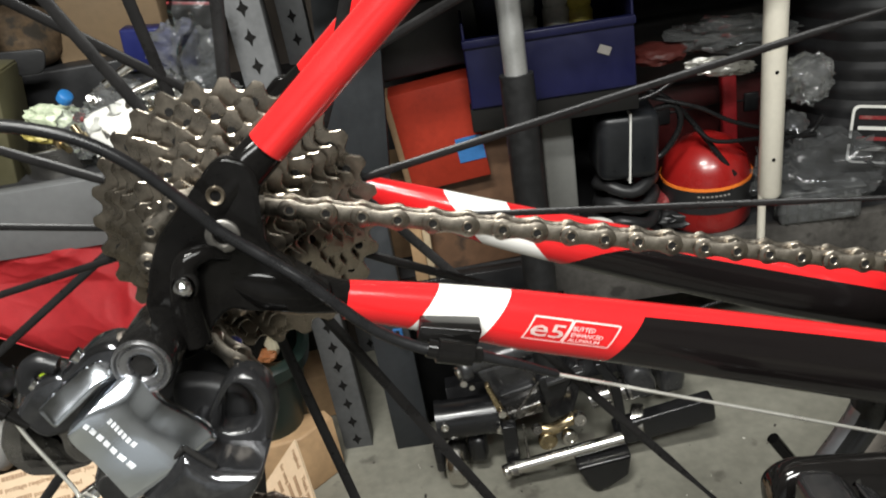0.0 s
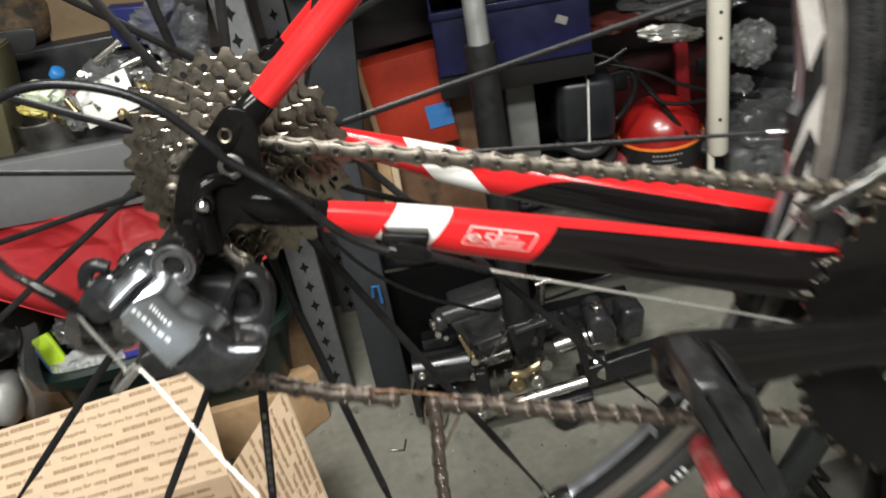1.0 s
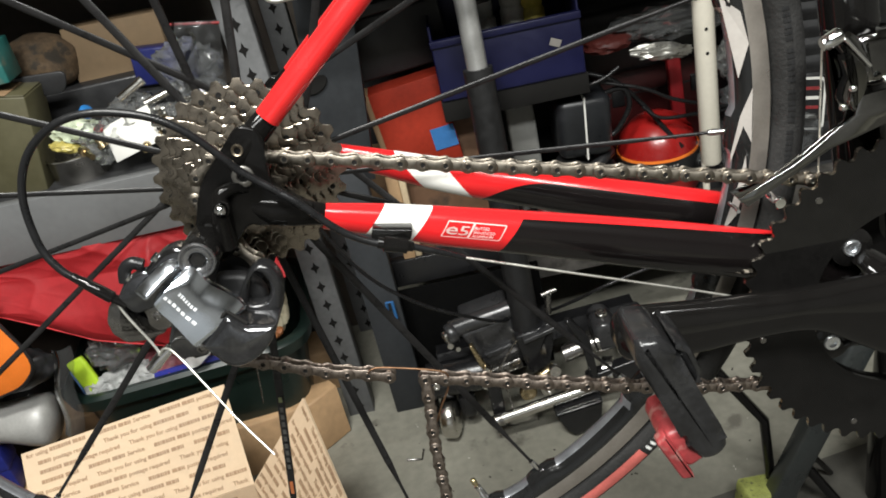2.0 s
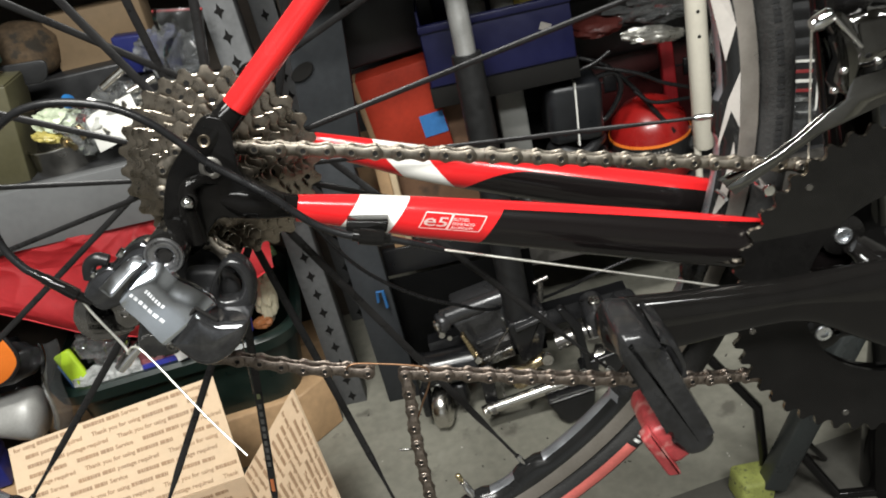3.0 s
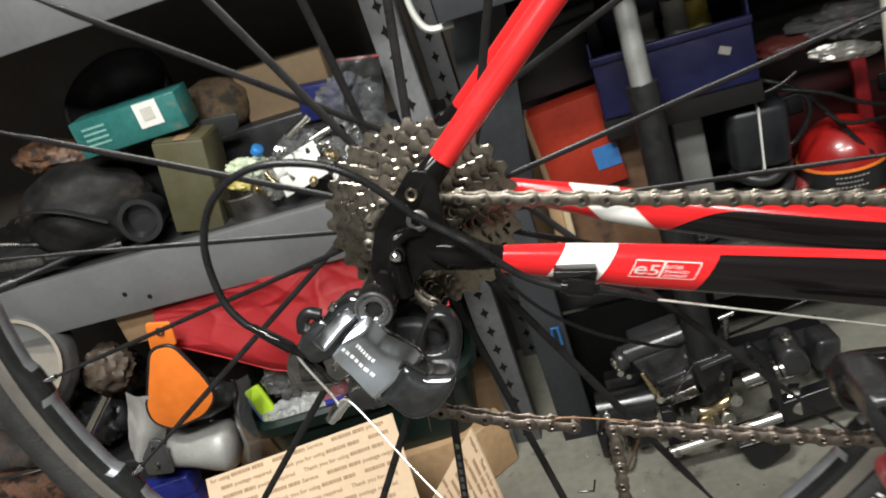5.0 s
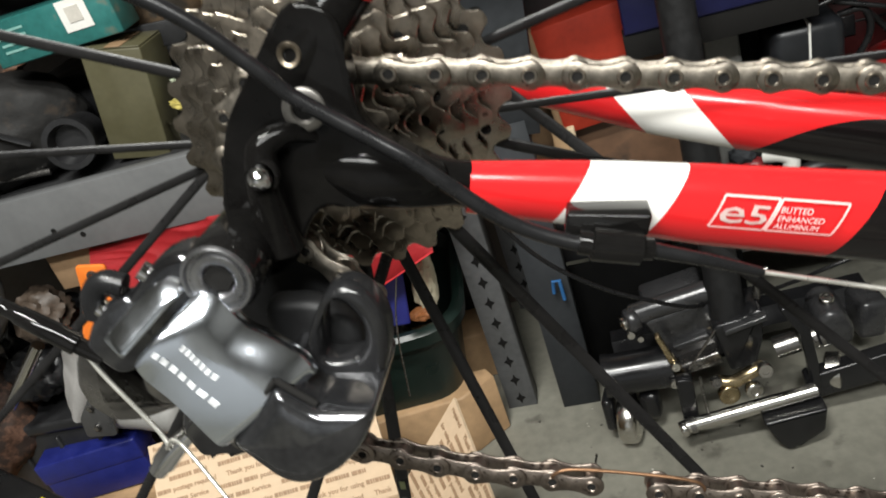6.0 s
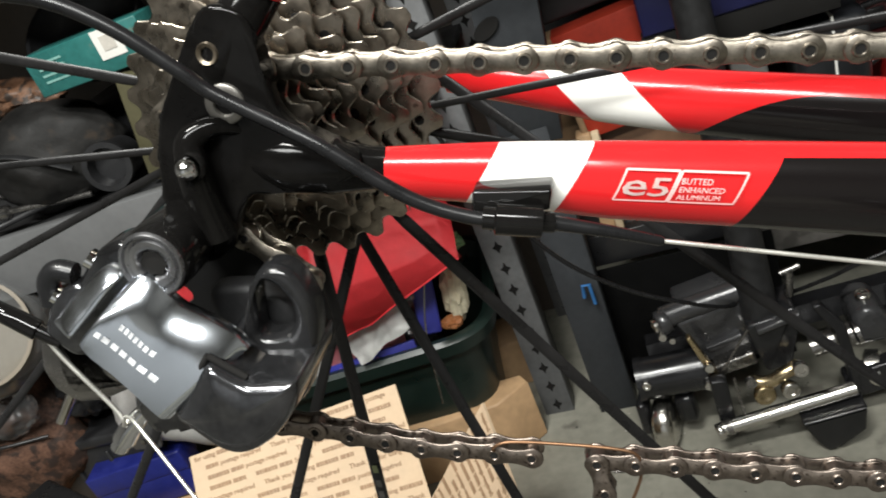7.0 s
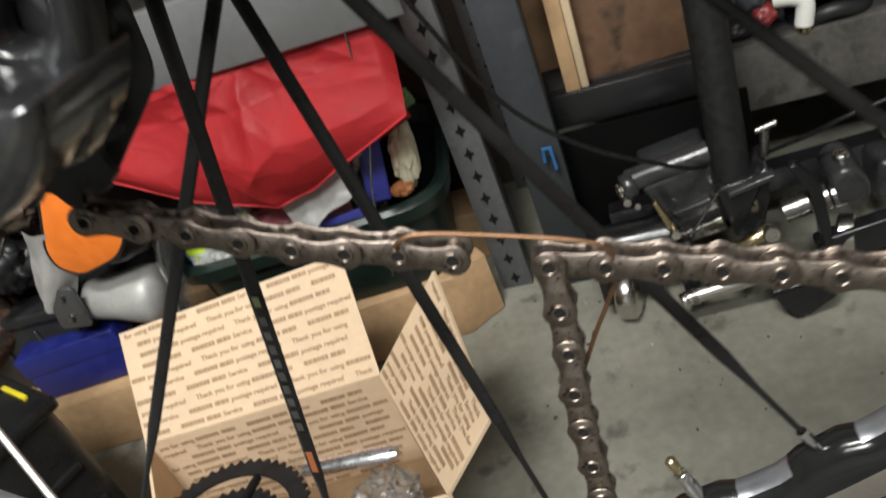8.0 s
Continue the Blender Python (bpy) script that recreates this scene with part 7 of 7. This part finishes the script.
    e = empty("pipe_elbow", at(0.318, 0.965, 0.318, 0, 0, 0))
    tagged(e, "white plastic pipe elbow with a brass end on the low shelf", "pipe")
    part("elbow", tube(bmesh.new(), smooth_line([(-0.028, 0.01, 0.022), (-0.006, 0.0, 0.022), (0.006, -0.004, 0.012), (0.002, -0.006, -0.018)], 6), 0.0125, 16), M_WHITEPL, e, "white elbow")
    part("brass_end", tube(bmesh.new(), [(0.002, -0.006, -0.018), (0.001, -0.006, -0.027)], 0.0105, 14), M_BRASS, e, "brass end")
    for x, y, z, m, s, sd in ((0.275, 0.985, 0.318, M_REDPL, (0.02, 0.02, 0.018), 51), (0.262, 0.99, 0.34, M_BLUEGREY, (0.022, 0.02, 0.02), 52), (0.245, 0.985, 0.308, M_BLKPL, (0.03, 0.02, 0.015), 53), (0.47, 1.0, 0.315, M_BLKPL, (0.07, 0.03, 0.022), 54), (0.40, 1.02, 0.345, M_REDPL, (0.045, 0.03, 0.013), 55)):
        thing("fitting", crumple(bmesh.new(), s, sd, 0.12), m, "small plastic pipe fitting on the low shelf", "fitting", m=at(x, y, z))
    thing("hose", tube(bmesh.new(), smooth_line([(-0.150, 0.74, 0.62), (-0.099, 0.74, 0.487), (-0.071, 0.74, 0.426), (-0.031, 0.74, 0.369), (0.026, 0.74, 0.318), (0.080, 0.745, 0.282), (0.140, 0.785, 0.228), (0.186, 0.842, 0.196), (0.222, 0.83, 0.196), (0.280, 0.80, 0.228), (0.350, 0.78, 0.262), (0.60, 0.80, 0.30)], 10), 0.0030, 10), M_HOUSE, "thin black hose across the jack", "hose")
    thing("blue_clip", tube(bmesh.new(), [(-0.055, 0.87, 0.24), (-0.052, 0.868, 0.262), (-0.042, 0.868, 0.262), (-0.042, 0.87, 0.225)], 0.003, 8), M_LABELBLUE, "small blue clip on the bench post", "clip")
    thing("white_bracket", tube(bmesh.new(), smooth_line([(-0.040, 0.785, 0.925), (-0.082, 0.78, 0.915), (-0.094, 0.78, 0.88), (-0.082, 0.78, 0.838), (-0.045, 0.785, 0.832)], 6), 0.008, 10, flat=(1.3, 0.6)), M_WHITEPL, "white hooked bracket on the bench edge", "bracket")


def left_clutter():
    e = thing("teal_carton", block(bmesh.new(), (0.185, 0.06, 0.060), None, 0.002), M_TEAL, "teal printed carton with a white label, lying on clutter", "carton", m=at(-0.592, 0.86, 0.824, 0, 0, 3))
    part("label", block(bmesh.new(), (0.040, 0.001, 0.040), pose(0.040, -0.0308, 0.009, 0, 0, 0), 0), M_WHITEPL, e, "white label")
    part("label_print", block(bmesh.new(), (0.020, 0.001, 0.020), pose(0.040, -0.0318, 0.010, 0, 0, 0), 0), mat("faint_print", (0.5, 0.47, 0.42), 0.6), e, "faint print")
    for k in range(4):
        part("print_bar", block(bmesh.new(), (0.04, 0.001, 0.003), pose(-0.055, -0.0306, 0.015 - k * 0.009, 0, 0, 0), 0), mat("pale_teal_print", (0.2, 0.4, 0.36), 0.5), e, "pale print")
    oc = thing("olive_carton", block(bmesh.new(), (0.085, 0.08, 0.155), None, 0.002), M_OLIVE, "olive-brown carton leaning on the shelf", "carton", m=at(-0.537, 0.86, 0.704, 0, 11, 0))
    part("flap", block(bmesh.new(), (0.082, 0.076, 0.0022), Matrix.Translation((0.0, 0.0, 0.0788)), 0.0006, 1), M_OLIVE, oc, "closed carton flap")
    part("tape", block(bmesh.new(), (0.022, 0.078, 0.0012), Matrix.Translation((0.004, 0.0, 0.0806)), 0.0003, 1), M_KRAFTD, oc, "brown tape strip")
    bb = thing("black_bag", crumple(bmesh.new(), (0.13, 0.09, 0.085), 61, 0.07, 1.5, 5), M_BAGBLK, "black fabric bag slumped on the shelf", "bag", m=at(-0.76, 0.87, 0.705))
    part("strap", tube(bmesh.new(), smooth_line([(-0.10, -0.070, 0.02), (-0.05, -0.092, 0.045), (0.02, -0.094, 0.035), (0.08, -0.075, -0.01)], 6), 0.008, 10, flat=(1.0, 0.3)), M_BLKPL, bb, "black webbing strap")
    thing("brown_packet", crumple(bmesh.new(), (0.080, 0.045, 0.032), 163, 0.16, 2.4), mat("rusty_brown_wrap", (0.11, 0.055, 0.030), 0.5, 0, 0.8, 40, spot=(0.03, 0.02, 0.015), spot_at=0.52), "rusty brown crumpled packet lying on the black bag", "packet", m=at(-0.80, 0.93, 0.795, 0, 12, 0))
    thing("camera_lens", lathe(bmesh.new(), [(0, 0), (0, 0.030), (0.05, 0.032), (0.055, 0.036), (0.07, 0.036), (0.07, 0.028), (0.05, 0.024), (0.05, 0)], (0, 0, 0), (0.2, -1, 0.1), 28), M_BLKPL, "black round cap lying on the shelf", "cap", m=at(-0.64, 0.86, 0.675))
    thing("dark_bowl", lathe(bmesh.new(), [(0, 0.03), (0.01, 0.06), (0.05, 0.09), (0.08, 0.095), (0.078, 0.09), (0.05, 0.084), (0.012, 0.05), (0.012, 0)], (0, 0, 0), (0.1, -0.6, 0.8), 36), M_BLKPL, "black bowl behind the teal carton", "bowl", m=at(-0.66, 1.0, 0.80))
    cap = thing("fabric_cap", crumple(bmesh.new(), (0.068, 0.05, 0.050), 151, 0.06, 1.6), mat("brown_camo_fabric", (0.085, 0.055, 0.030), 0.8, 0, 0.75, 22, bump=0.15, bump_scale=500, spot=(0.035, 0.028, 0.02), spot_at=0.52), "brown patterned fabric cap lying on the shelf", "cap", m=at(-0.505, 0.975, 0.785, 0, 3, 4))
    part("peak", slab(bmesh.new(), rounded([(-0.060, -0.030), (0.050, -0.034), (0.062, 0.0), (-0.055, 0.004)], 0.014), -0.085, -0.080, 0.0015, 2), M_BLKPL, cap, "dark cap peak")
    thing("shelf_crate", block(bmesh.new(), (0.46, 0.16, 0.115), None, 0.004), M_BLKPL, "black crate at the back of the shelf", "crate", m=at(-0.53, 1.02, 0.684))
    thing("kraft_carton", block(bmesh.new(), (0.16, 0.05, 0.11), None, 0.002), mat("dull_kraft", (0.24, 0.165, 0.095), 0.75, 0, 0.12, 14), "plain kraft carton on the shelf", "carton", m=at(-0.378, 1.0, 0.772, 0, 2, 0))
    thing("blue_packet", block(bmesh.new(), (0.10, 0.03, 0.06), None, 0.003), mat("navy_plastic", (0.01, 0.014, 0.09), 0.4), "navy plastic packet on the shelf", "packet", m=at(-0.30, 0.945, 0.748, 0, 6, 0))
    thing("metal_tin", lathe(bmesh.new(), [(0, 0), (0, 0.046), (0.036, 0.047), (0.038, 0.049), (0.040, 0.0485), (0.040, 0.046), (0.004, 0.044), (0.004, 0)], (0, 0, 0), (0, 0, 1), 40), M_TIN, "round bright tin of small parts on the shelf", "tin", m=at(-0.460, 0.858, 0.6265))
    thing("glass_jar", lathe(bmesh.new(), [(0, 0), (0, 0.022), (0.05, 0.023), (0.055, 0.020), (0.062, 0.020), (0.062, 0.017), (0.05, 0.019), (0.004, 0.018), (0.004, 0)], (0, 0, 0), (0, 0, 1), 28), mat("jar_glass", (0.8, 0.82, 0.82), 0.05, 0, 0.05, 20, alpha=0.35), "small clear glass jar on the shelf", "jar", m=at(-0.435, 0.93, 0.6265))
    rnd = random.Random(7)
    for k, (x, y, z, s) in enumerate(((-0.40, 0.84, 0.675, 0.05), (-0.345, 0.86, 0.69, 0.06), (-0.30, 0.86, 0.67, 0.055), (-0.26, 0.92, 0.74, 0.06), (-0.235, 0.88, 0.69, 0.05))):
        thing("plastic_bag", crumple(bmesh.new(), (s, s * 0.7, s * 0.8), 70 + k, 0.25, 3.4), M_FILM, "clear plastic bag of metal parts on the shelf", "bag", m=at(x, y, z, rnd.uniform(0, 40), rnd.uniform(0, 40), 0))
    for k in range(30):
        x, y, z = rnd.uniform(-0.44, -0.25), rnd.uniform(0.80, 0.88), rnd.uniform(0.65, 0.715)
        a = Vector((rnd.uniform(-1, 1), rnd.uniform(-1, 1), rnd.uniform(-0.4, 0.6))).normalized()
        r = rnd.uniform(0.004, 0.010)
        L = rnd.uniform(0.008, 0.035)
        thing("metal_part", lathe(bmesh.new(), [(0, 0), (0, r), (L * 0.3, r), (L * 0.32, r * 0.6), (L, r * 0.6), (L, 0)], (0, 0, 0), a, 14), rnd.choice((M_TIN, M_TIN, M_GREYMETAL, M_WHITEPL, M_BRASS)), "small bright metal part in the heap", "metal part", group="heap of metal parts", m=at(x, y, z))
    thing("bottle_cap", lathe(bmesh.new(), [(0, 0), (0, 0.010), (0.010, 0.010), (0.012, 0.008), (0.012, 0)], (0, 0, 0), (0.7, -0.3, 0.7), 20), mat("bright_blue_plastic", (0.02, 0.15, 0.40), 0.4), "small bright blue plastic cap in the heap", "cap", m=at(-0.41, 0.83, 0.725))
    thing("yellow_packet", crumple(bmesh.new(), (0.026, 0.016, 0.010), 131, 0.12), mat("yellow_wrapper", (0.42, 0.35, 0.10), 0.3, 0, 0.4, 80), "crumpled yellow wrapper in the heap", "packet", m=at(-0.462, 0.838, 0.680, 0, 18, 0))
    thing("green_wrapper", crumple(bmesh.new(), (0.044, 0.022, 0.024), 132, 0.2), mat("pale_green_wrapper", (0.52, 0.58, 0.42), 0.25, 0, 0.4, 60), "pale green wrapper in the heap", "packet", m=at(-0.440, 0.848, 0.696, 10, 12, 0))
    thing("paper_card", block(bmesh.new(), (0.082, 0.058, 0.0012), None, 0.0003, 1), M_WHITEPL, "white paper card in the heap", "card", m=at(-0.348, 0.815, 0.684, 62, -14, 0))
    thing("red_scrap", crumple(bmesh.new(), (0.010, 0.008, 0.007), 133, 0.2), M_REDPL, "small red plastic scrap in the heap", "scrap", m=at(-0.398, 0.83, 0.698))
    for x, z, a in ((-0.335, 0.742, -24), (-0.30, 0.722, -12), (-0.322, 0.705, 10)):
        thing("steel_tube", lathe(bmesh.new(), [(-0.022, 0.0), (-0.022, 0.006), (0.018, 0.006), (0.018, 0.0075), (0.024, 0.0075), (0.024, 0.0)], (0, 0, 0), (1, 0, 0), 16), M_TIN, "short bright steel tube in the heap", "tube", group="heap of metal parts", m=at(x, 0.845, z, 0, a, 14))
    e = empty("zip_bag", at(-0.222, 0.86, 0.765, -8, 10, 0))
    tagged(e, "clear zip bag with a red seal standing on the heap", "bag")

    def film_face(u, v):
        q = Vector((u * 4, v * 4, 3.0))
        return Vector((-0.036 + 0.072 * u, 0.012 * noise.noise(q) - 0.012 * math.sin(math.pi * u), -0.052 + 0.104 * v))

    part("film", sheet(bmesh.new(), film_face, 24, 30, 0.0004), M_FILM2, e, "clear creased film")
    part("seal", block(bmesh.new(), (0.074, 0.003, 0.004), Matrix.Translation((0, -0.002, 0.048)), 0.0008, 1), M_REDPL, e, "red seal")
    for x, y, z, a, L, m in ((-0.80, 0.80, 0.66, 8, 0.22, M_GREYMETAL), (-0.86, 0.79, 0.645, -5, 0.28, M_BLKPL), (-0.90, 0.82, 0.70, 20, 0.2, M_GREYMETAL)):
        thing("hand_tool", tube(bmesh.new(), [(-L / 2, 0, 0), (-L * 0.1, 0, 0), (-L * 0.08, 0, 0), (L / 2, 0, 0)], [0.010, 0.011, 0.005, 0.005], 12), m, "long-handled hand tool on the shelf", "tool", m=at(x, y, z, 0, a, 10))
    # below the shelf
    e = thing("blue_carton", block(bmesh.new(), (0.176, 0.050, 0.090), None, 0.003), mat("blue_card", (0.012, 0.018, 0.15), 0.45, 0, 0.25, 30), "blue carton standing on the timber", "carton", m=at(-0.842, 0.748, 0.1632, 0, -2, 8))
    part("lid", block(bmesh.new(), (0.180, 0.054, 0.040), Matrix.Translation((0, 0, 0.027)), 0.003), mat("blue_card", (0.012, 0.018, 0.15), 0.45, 0, 0.25, 30), e, "blue lid with a rolled edge")
    rnd = random.Random(11)
    DUSK = mat("dusty_brown_wrap", (0.07, 0.05, 0.036), 0.55, 0, 0.5, 40)
    for k in range(7):
        x, z = -0.78 - rnd.uniform(0, 0.3), rnd.uniform(0.2, 0.48)
        thing("dark_packet", crumple(bmesh.new(), (rnd.uniform(0.03, 0.07), 0.05, rnd.uniform(0.03, 0.06)), 90 + k, 0.15), rnd.choice((M_BLKPL, DUSK, DUSK, M_BLKPL, M_BLKPL)), "dark packet in the clutter under the shelf", "packet", group="clutter under the shelf", m=at(x, rnd.uniform(0.80, 0.95), z))
    cc = thing("clutter_crate", block(bmesh.new(), (0.45, 0.25, 0.26), None, 0.004), M_BLKPL, "black ribbed crate under the shelf", "crate", m=at(-1.01, 0.88, 0.1302))
    part("rim", block(bmesh.new(), (0.465, 0.265, 0.022), Matrix.Translation((0, 0, 0.122)), 0.006, 2), M_BLKPL, cc, "thick black rim")
    for k in range(6):
        part("rib", block(bmesh.new(), (0.008, 0.008, 0.21), Matrix.Translation((-0.19 + 0.076 * k, -0.127, -0.005)), 0.002, 1), M_BLKPL, cc, "raised rib")
    part("handle", tube(bmesh.new(), smooth_line([(0.226, -0.05, 0.06), (0.244, -0.04, 0.05), (0.244, 0.04, 0.05), (0.226, 0.05, 0.06)], 4), 0.006, 10), M_BLKPL, cc, "black grip")
    thing("small_carton", block(bmesh.new(), (0.075, 0.06, 0.06), None, 0.002), M_KRAFTD, "small brown carton under the shelf", "carton", m=at(-0.72, 0.82, 0.50))
    thing("red_carton", block(bmesh.new(), (0.06, 0.06, 0.09), None, 0.002), M_REDPL, "small red carton under the shelf", "carton", m=at(-0.60, 0.86, 0.50))
    # black tray box near the floor's edge
    M_CASE = mat("black_case_plastic", (0.009, 0.009, 0.0095), 0.3, 0, 0.3, 30, bump=0.05, spec=0.3)
    e = empty("tool_case", at(-0.762, 0.402, 0.0, 0, 0, -28))
    tagged(e, "black plastic tool case with a yellow line along its rim", "case")
    part("case_body", block(bmesh.new(), (0.22, 0.22, 0.336), Matrix.Translation((0, 0, 0.1682)), 0.018, 3), M_CASE, e, "black case body")
    part("case_rim", block(bmesh.new(), (0.235, 0.235, 0.02), Matrix.Translation((0, 0, 0.335)), 0.006, 2), M_CASE, e, "black rim")
    part("rim_line", block(bmesh.new(), (0.055, 0.006, 0.006), Matrix.Translation((0.058, 0.100, 0.347)), 0.001), mat("yellow_plastic", (0.6, 0.5, 0.02), 0.4), e, "yellow line")
    for q in range(3):
        part("rib", block(bmesh.new(), (0.008, 0.18, 0.01), Matrix.Translation((0.112, 0, 0.25 - q * 0.06)), 0.002), M_CASE, e, "raised rib")
    # round tub and sack at the end of the shelf
    e = empty("round_tub", pose(-0.94, 0.74, 0.50, 62, 0, 28))
    tagged(e, "cream round tub in a clear bag, lying on its side", "tub")
    part("tub_wall", lathe(bmesh.new(), [(0.0, 0.0), (0.0, 0.075), (0.10, 0.082), (0.104, 0.085), (0.104, 0.079), (0.012, 0.070), (0.012, 0.0)], (0, 0, -0.05), (0, 0, 1), 40), mat("cream_plastic", (0.20, 0.165, 0.12), 0.5, 0, 0.15, 20), e, "cream plastic wall")
    part("bag_film", crumple(bmesh.new(), (0.105, 0.105, 0.075), 121, 0.05, 1.5), M_FILM, e, "clear plastic film")
    sack = thing("sack", crumple(bmesh.new(), (0.16, 0.10, 0.15), 123, 0.10, 1.6, 5), mat("brown_sacking", (0.085, 0.045, 0.030), 0.7, 0, 0.9, 28, bump=0.5, bump_scale=90, spot=(0.03, 0.020, 0.016), spot_at=0.5, spec=0.2), "brown sack slumped under the shelf", "sack", m=at(-1.075, 0.79, 0.27))
    part("seam", tube(bmesh.new(), smooth_line([(-0.10, -0.085, 0.075), (-0.03, -0.098, 0.06), (0.05, -0.095, 0.05), (0.12, -0.06, 0.03)], 6), 0.003, 8), M_BLKPL, sack, "dark stitched seam")
    thing("plastic_bag", crumple(bmesh.new(), (0.10, 0.04, 0.06), 161, 0.10, 2, 5), M_FILM2, "smoky plastic bag lying over the brown sack", "bag", m=at(-1.03, 0.725, 0.37))
    thing("steel_bar", tube(bmesh.new(), [(-0.90, 0.72, 0.33), (-0.80, 0.73, 0.42)], 0.010, 12), M_TIN, "bright steel bar in the clutter", "bar")


def stand():
    e = empty("work_stand", at(0, 0, 0))
    tagged(e, "black tubular work stand with a lime foot", "stand")
    q = Vector((0.050, 0, 0.115)).normalized()
    ry = math.degrees(math.atan2(q.x, q.z))
    part("leg", block(bmesh.new(), (0.036, 0.030, 0.34), pose(0.554, 0.468, 0.183, 0, ry, 0), 0.004, 2), mat("grey_green_enamel", (0.030, 0.034, 0.034), 0.3, 0, 0.25, 30, spec=0.5), e, "dark box-section leg")
    for pts, r in (([(0.413, 0.50, 0.269), (0.480, 0.495, 0.159), (0.490, 0.495, 0.012)], 0.0075), ([(0.525, 0.47, 0.12), (0.587, 0.51, 0.010)], 0.0045), ([(0.515, 0.475, 0.105), (0.572, 0.44, 0.010)], 0.0075), ([(0.572, 0.44, 0.010), (0.64, 0.43, 0.010)], 0.0075)):
        part("strut", tube(bmesh.new(), pts, r, 12), M_BLACK, e, "thin black strut")
    part("post", tube(bmesh.new(), [(0.66, 0.45, 0.0), (0.66, 0.45, 0.10), (0.66, 0.45, 0.30), (0.70, 0.42, 0.6), (0.72, 0.40, 1.3)], [0.045, 0.045, 0.042, 0.02, 0.02], 20), M_BLACK, e, "black stand post")
    part("clamp_arm", tube(bmesh.new(), [(0.72, 0.40, 1.26), (0.56, 0.26, 1.235), (0.36, 0.085, 1.185)], 0.018, 18), M_BLACK, e, "black clamp arm")
    part("clamp", block(bmesh.new(), (0.07, 0.075, 0.09), pose(0.352, 0.045, 1.175, -5, 0, 0), 0.012, 3), M_RUB, e, "black clamp jaws")
    part("foot", block(bmesh.new(), (0.052, 0.05, 0.046), pose(0.462, 0.480, 0.023, 0, 8, 6), 0.007, 3), mat("worn_lime_plastic", (0.33, 0.36, 0.10), 0.6, 0, 0.35, 60, spot=(0.14, 0.15, 0.06), spot_at=0.58), e, "worn lime-green plastic foot")
    # dark sheet stands for a floor shadow; its unseen spread dims reflections
    mx = bmesh.new()
    slab(mx, [(0.25, 0.488), (0.358, 0.506), (0.658, 0.557), (1.3, 0.66), (1.3, -1.6), (-1.3, -1.6), (-1.3, 0.12), (0.25, 0.12)], 0.0005, 0.0045, 0.001, 1, plane="xy")
    thing("floor_shadow_sheet", mx, mat("floor_shadow_grey", (0.085, 0.081, 0.070), 0.7, 0, 0.2, 12, bump=0.15, bump_scale=200), "dark grey sheet for a floor shadow, widened unseen to dim reflections", "mat")
    rnd = random.Random(31)
    for tone, count, lo, hi in (((0.05, 0.045, 0.038), 46, 0.0012, 0.0030), ((0.55, 0.53, 0.48), 22, 0.0010, 0.0022)):
        bits = bmesh.new()
        for k in range(count):
            s = rnd.uniform(lo, hi)
            block(bits, (s * rnd.uniform(1, 2.4), s, s * 0.5), pose(rnd.uniform(-0.15, 0.55), rnd.uniform(0.52, 0.88), s * 0.25, 0, 0, rnd.uniform(0, 180)), s * 0.1, 1)
        thing("floor_grit", bits, mat("dark_grit" if tone[0] < 0.1 else "pale_grit", tone, 0.8, 0, 0.3, 90), "loose grit and crumbs on the concrete floor", "grit", kind="stuff")
    thing("spring_clip", tube(bmesh.new(), [(-0.078, 0.742, 0.0022), (-0.050, 0.736, 0.0022), (-0.046, 0.762, 0.0022)], 0.0020, 8), M_GREYMETAL, "bent wire clip lying on the floor", "clip")


green_bin()
red_bag()
tool_pouch()
under_shelf()
planks()
cardboard_box()
loose_crankset()
jack()
right_clutter()
left_clutter()
stand()
